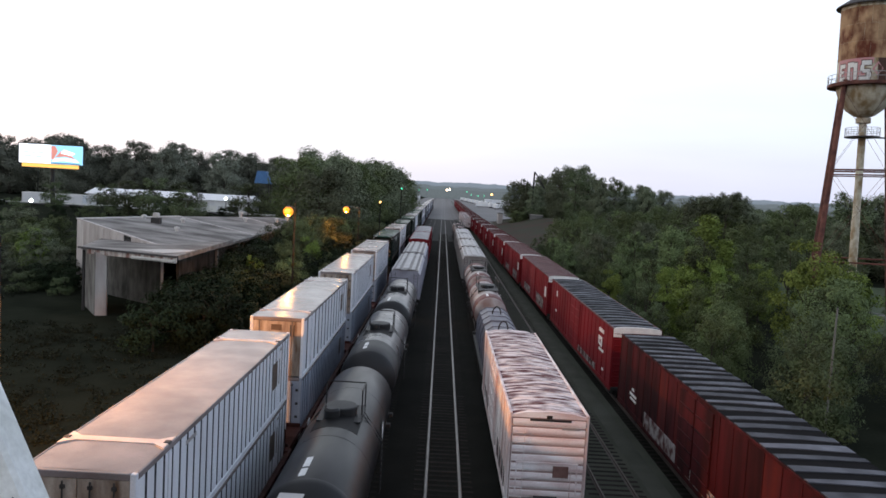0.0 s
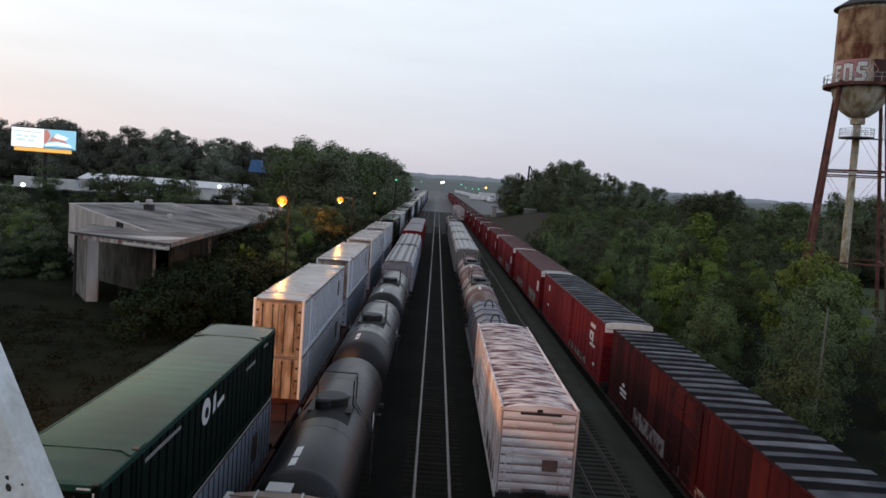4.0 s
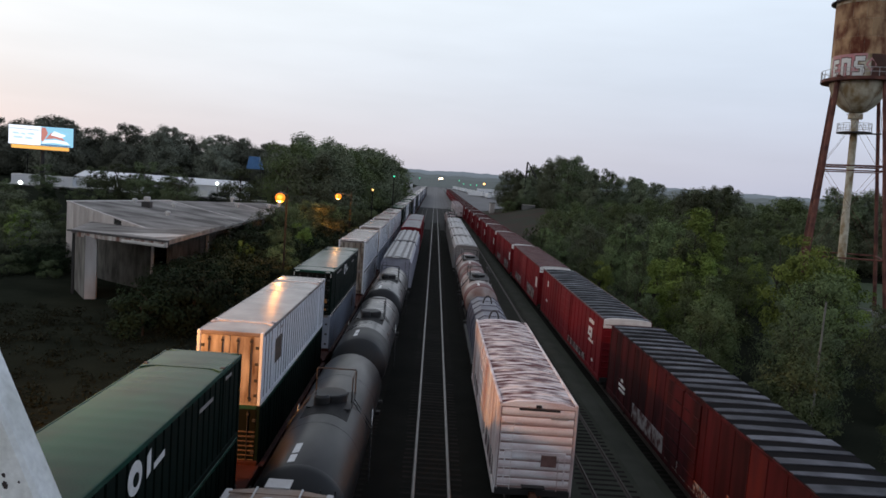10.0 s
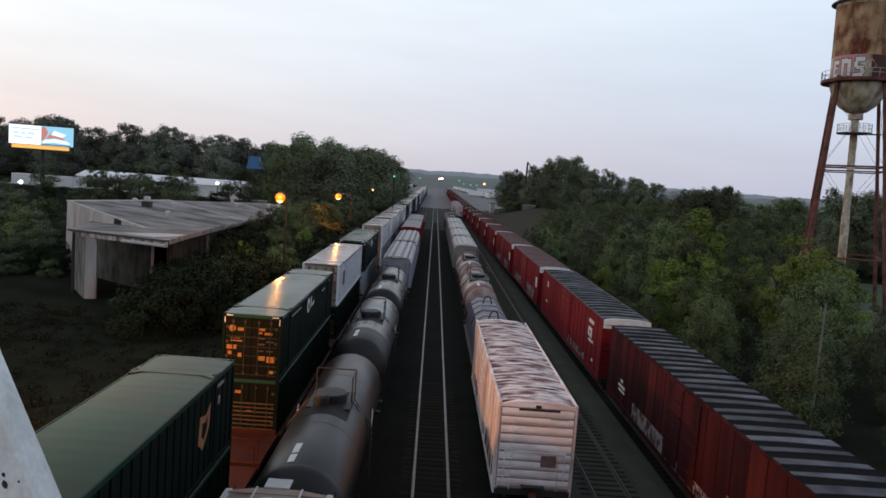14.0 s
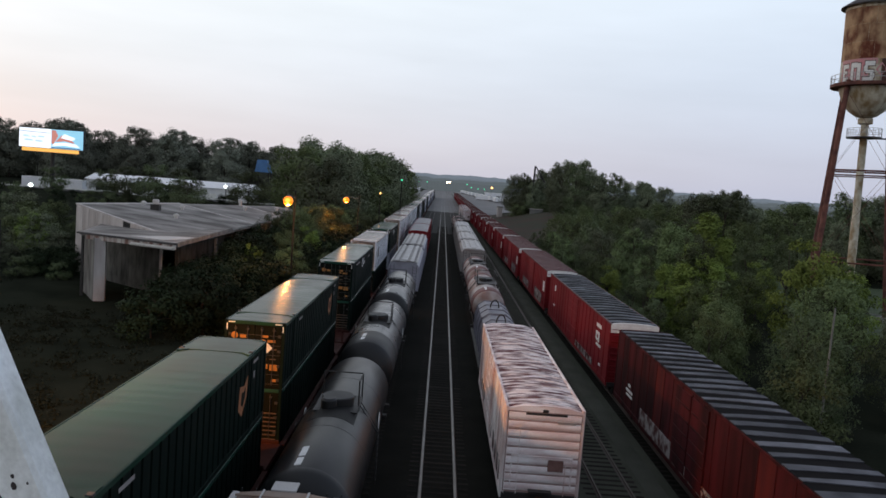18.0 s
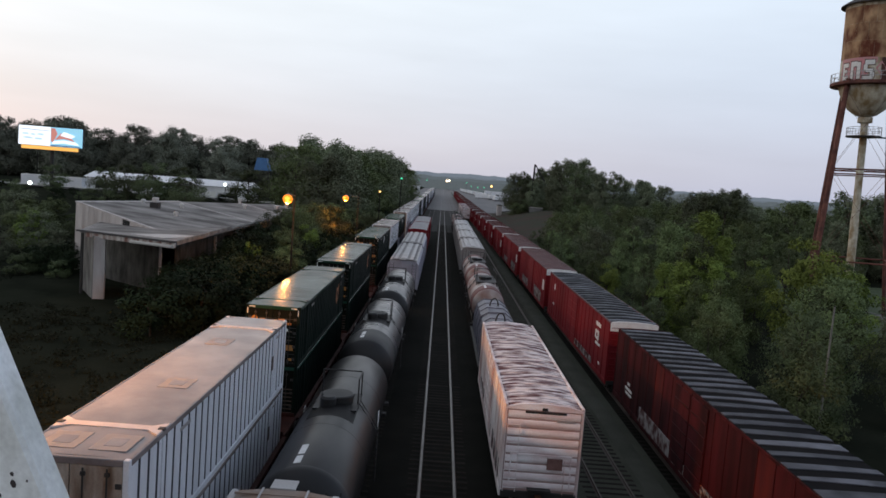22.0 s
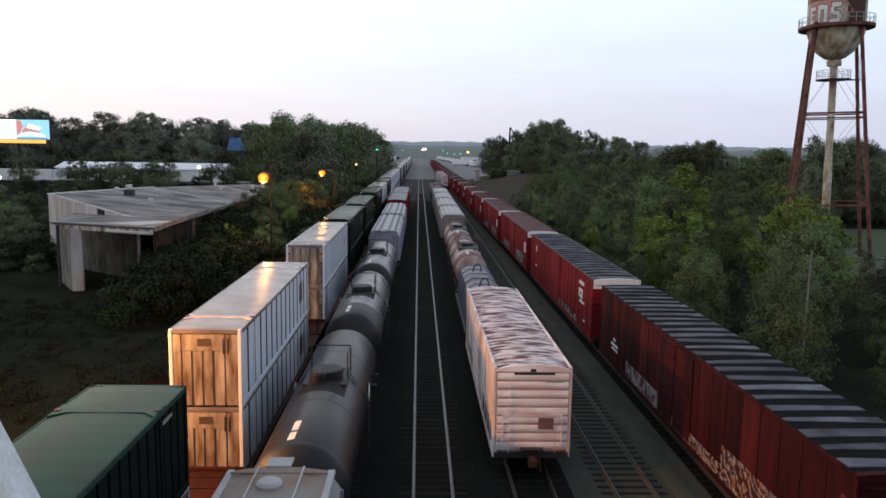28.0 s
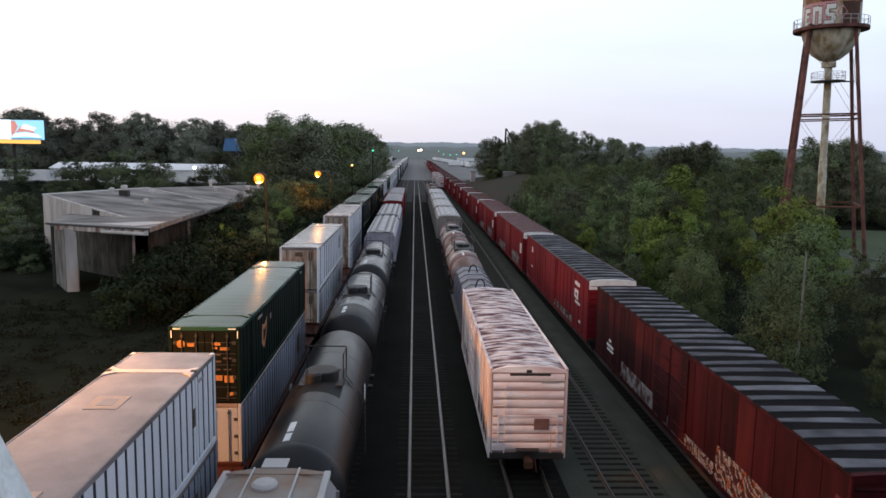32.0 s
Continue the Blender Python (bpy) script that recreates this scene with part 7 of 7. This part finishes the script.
        plant(("low_dark_b" if k % 2 else "far_a") if h > 17 else "far_b", x, y, h * 1.11 - up * 0.7, rng, 0.9)
    for k in range(16):
        plant(rng.choice(["bush_mid", "bush_olive"]), 30 + k * 1.7, 300 + 8 * (k % 3), rng.uniform(4.0, 6.5), rng, 1.3)
    for k in range(14):
        plant(rng.choice(["bush_mid", "bush_olive"]), 23 + k * 1.9, 150 + k * 8 + rng.uniform(-4, 4), rng.uniform(2.0, 4.0), rng, 1.2)
    for x, y, h in ((98, 255, 15), (104, 262, 14), (92, 262, 13), (112, 230, 11), (120, 250, 12), (95, 165, 15), (103, 172, 17), (110, 180, 15), (88, 172, 12)):
        plant("far_a", x, y, h, rng)
    for key, x, y, h in (("far_b", 88, 146, 13), ("far_a", 95, 149, 14.5), ("low_dark_b", 101, 146, 12), ("far_a", 106, 152, 14), ("low_dark_a", 93, 142, 8), ("far_b", 112, 155, 13.5), ("low_mid_b", 100, 143, 8), ("far_a", 118, 160, 15), ("low_dark_b", 108, 146, 9), ("far_a", 126, 166, 14)):
        plant(key, x, y, h, rng)
    # left bank: bushes by the shed and along the track
    y = 62.0
    while y < 235:
        for x0 in (-13.6, -17.5, -20.5):
            if x0 < -19 and 62 < y < 108:
                x0 = -21.0
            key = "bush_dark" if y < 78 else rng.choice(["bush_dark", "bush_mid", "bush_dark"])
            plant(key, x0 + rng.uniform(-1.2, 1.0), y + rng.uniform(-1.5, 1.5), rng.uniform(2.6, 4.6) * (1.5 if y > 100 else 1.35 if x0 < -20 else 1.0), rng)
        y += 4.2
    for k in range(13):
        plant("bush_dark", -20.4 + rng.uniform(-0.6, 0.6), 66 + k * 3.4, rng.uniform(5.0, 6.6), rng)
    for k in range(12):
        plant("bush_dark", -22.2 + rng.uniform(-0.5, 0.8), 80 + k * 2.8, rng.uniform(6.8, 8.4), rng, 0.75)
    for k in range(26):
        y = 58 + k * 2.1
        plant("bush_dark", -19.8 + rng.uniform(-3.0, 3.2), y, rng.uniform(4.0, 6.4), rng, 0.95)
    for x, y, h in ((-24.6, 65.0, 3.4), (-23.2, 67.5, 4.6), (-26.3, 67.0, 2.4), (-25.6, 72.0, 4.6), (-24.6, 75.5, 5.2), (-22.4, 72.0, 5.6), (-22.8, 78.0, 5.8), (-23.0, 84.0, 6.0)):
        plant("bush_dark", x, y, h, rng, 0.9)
    plant("dark_a", -21.2, 99, 9.6, rng, 0.8)
    plant("mid_a", -20.4, 105, 10.4, rng, 0.8)
    plant("dark_b", -22.0, 111, 10.5, rng, 0.8)
    plant("light_a", -20.4, 81, 6.4, rng, 0.7)
    plant("mid_a", -18.2, 90, 7.6, rng, 0.8)
    plant("light_a", -17.4, 99, 7.4, rng, 0.8)
    for x, y, h in ((-20.5, 103, 7.5), (-19.6, 108, 8.5), (-20.8, 113, 8.5), (-19.5, 118, 9), (-20.5, 124, 9.5), (-17.5, 106, 6.5)):
        plant(rng.choice(["olive_a", "mid_a", "dark_a"]), x, y, h, rng)
    for x, y, h in ((-17, 84, 6), (-19.5, 92, 6.5), (-18, 100, 7.5), (-19, 112, 8), (-18, 124, 9), (-19, 134, 9)):
        plant(rng.choice(["olive_a", "mid_a", "dark_a"]), x, y, h, rng)
    for x, y, h in ((-27, 164, 17), (-33, 168, 18), (-24, 176, 19), (-30, 184, 21), (-20, 192, 19), (-26, 200, 21), (-18, 214, 20), (-22, 226, 21), (-16.5, 240, 19), (-20, 252, 20), (-17, 268, 19), (-16, 290, 17), (-30, 215, 21), (-36, 205, 19)):
        plant(rng.choice(["far_a", "far_b", "far_c"]), x, y, h * (1.12 if x > -23 and y > 205 else 1.06), rng)
    # bushes between shed and road, and the row behind the road
    for _ in range(70):
        x, y = rng.uniform(-112, -47), rng.uniform(118, 170)
        plant(rng.choice(["bush_dark", "bush_mid", "bush_dark"]), x, y, rng.uniform(1.5, 3.6), rng)
    for x, y, h in ((-63, 150, 7), (-56, 146, 8), (-52, 150, 7.5), (-70, 156, 6), (-48, 140, 7), (-82, 158, 5.5), (-40, 154, 8), (-66, 168, 6)):
        plant("low_dark_a", x, y, h * 1.25, rng, 1.25)
    for x, y, h in ((-46, 66, 3.5), (-50, 74, 5), (-55, 84, 6), (-60, 92, 6), (-48, 58, 3), (-56, 70, 4), (-42, 52, 2.5), (-64, 80, 6), (-36, 50, 2)):
        plant(rng.choice(["low_grey", "olive_a", "low_grey"]), x, y, h, rng)
    for key, x, y, h in (("low_grey", -48, 94, 4.6), ("low_grey", -52.5, 98, 6.6), ("low_olive_a", -56.5, 103, 7.4), ("low_grey", -61, 109, 8), ("low_dark_a", -50, 105, 6), ("low_grey", -53.5, 91, 3.8), ("bush_dark", -46.6, 87, 3.4), ("bush_mid", -46.2, 82.5, 2.6), ("bush_dark", -48.5, 89.5, 3), ("low_light_a", -54.5, 100, 6.4), ("low_dark_b", -66, 116, 9), ("low_mid_a", -58, 112, 7), ("bush_dark", -43.4, 86.5, 4.2), ("bush_dark", -44.6, 84.6, 3.4), ("bush_dark", -42.2, 84, 3.0), ("bush_mid", -41.5, 81.5, 2.2), ("bush_dark", -45.4, 92, 3.2)):
        plant(key, x, y, h, rng, 1.1)
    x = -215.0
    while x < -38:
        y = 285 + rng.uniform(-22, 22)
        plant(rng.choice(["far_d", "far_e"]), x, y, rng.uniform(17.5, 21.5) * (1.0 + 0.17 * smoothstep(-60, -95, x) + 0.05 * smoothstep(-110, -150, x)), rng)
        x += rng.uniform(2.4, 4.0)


def far_wood(name, x0, x1, y, h0, h1, step, mat, label, depth=30, size=1.1, per=80):
    rng = np.random.default_rng(int(abs(x0) + y))
    cs, rs = [], []
    x = x0
    while x < x1:
        roll = 0.5 + 0.5 * noise.noise((x * 0.35 / h1, y * 0.01, 2.0)) + 0.25 * noise.noise((x * 1.1 / h1, y * 0.01, 7.0))
        for _ in range(4):
            hh = (h0 + (h1 - h0) * roll) * rng.uniform(0.9, 1.06)
            for k in range(4):
                cs.append((x + rng.uniform(-step, step), y + rng.uniform(0, depth), hh * (0.12 + 0.27 * k) - 0.6))
                rs.append(hh * rng.uniform(0.09, 0.17))
        x += step
    ob = new(name, leaf_mesh(name, mat, cs, rs, per, size, rng))
    tagged(ob, label, "woods", kind="stuff")


def build_far_woods():
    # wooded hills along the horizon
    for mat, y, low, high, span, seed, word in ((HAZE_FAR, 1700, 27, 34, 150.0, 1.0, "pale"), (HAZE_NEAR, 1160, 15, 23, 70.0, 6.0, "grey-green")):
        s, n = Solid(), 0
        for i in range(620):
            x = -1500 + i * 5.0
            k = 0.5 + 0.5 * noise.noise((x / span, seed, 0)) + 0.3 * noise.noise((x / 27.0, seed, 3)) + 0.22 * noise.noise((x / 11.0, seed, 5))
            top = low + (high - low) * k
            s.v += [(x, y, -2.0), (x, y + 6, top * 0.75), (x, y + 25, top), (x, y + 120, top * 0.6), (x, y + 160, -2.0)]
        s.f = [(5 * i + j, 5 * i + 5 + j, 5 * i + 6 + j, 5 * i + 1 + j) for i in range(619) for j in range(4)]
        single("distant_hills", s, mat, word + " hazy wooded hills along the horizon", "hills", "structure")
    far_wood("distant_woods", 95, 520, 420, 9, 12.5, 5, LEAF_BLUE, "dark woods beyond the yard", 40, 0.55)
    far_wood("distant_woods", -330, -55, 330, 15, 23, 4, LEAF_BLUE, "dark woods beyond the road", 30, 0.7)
    # low brush over the bank on the left
    rng = np.random.default_rng(9)
    cs, rs = [], []
    for _ in range(5200):
        x, y = rng.uniform(-62, -11.5), rng.uniform(16, 120)
        if -45 < x < -22 and 66 < y < 150:
            continue
        k = 0.5 + 0.5 * noise.noise((x * 0.12, y * 0.12, 3.0))
        if rng.uniform() > 0.25 + k:
            continue
        cs.append((x, y, ground_z(x, y) + 0.1))
        rs.append(rng.uniform(0.25, 0.5) + 0.5 * k * k)
    ob = new("brush", leaf_mesh("brush", STRAW, cs, rs, 44, 0.1, rng, 0.6))
    tagged(ob, "low dark brush and weeds over the bank", "brush", kind="stuff")


build_trees()
build_far_woods()


# ---- the container train draws away, gathering a little speed at first ----
def run(t):
    return 5.35 * t + 0.02 * t * t if t < 10 else 55.5 + 5.75 * (t - 10)


def motions():
    times = [0, 1, 2, 3, 4, 5, 6, 7, 8, 9, 10, 12, 16, 20, 24, 28, 32]
    for ob, (x, y, z) in MOVING:
        walk(ob, [(t, pose(x, y + run(t), z)) for t in times])


motions()
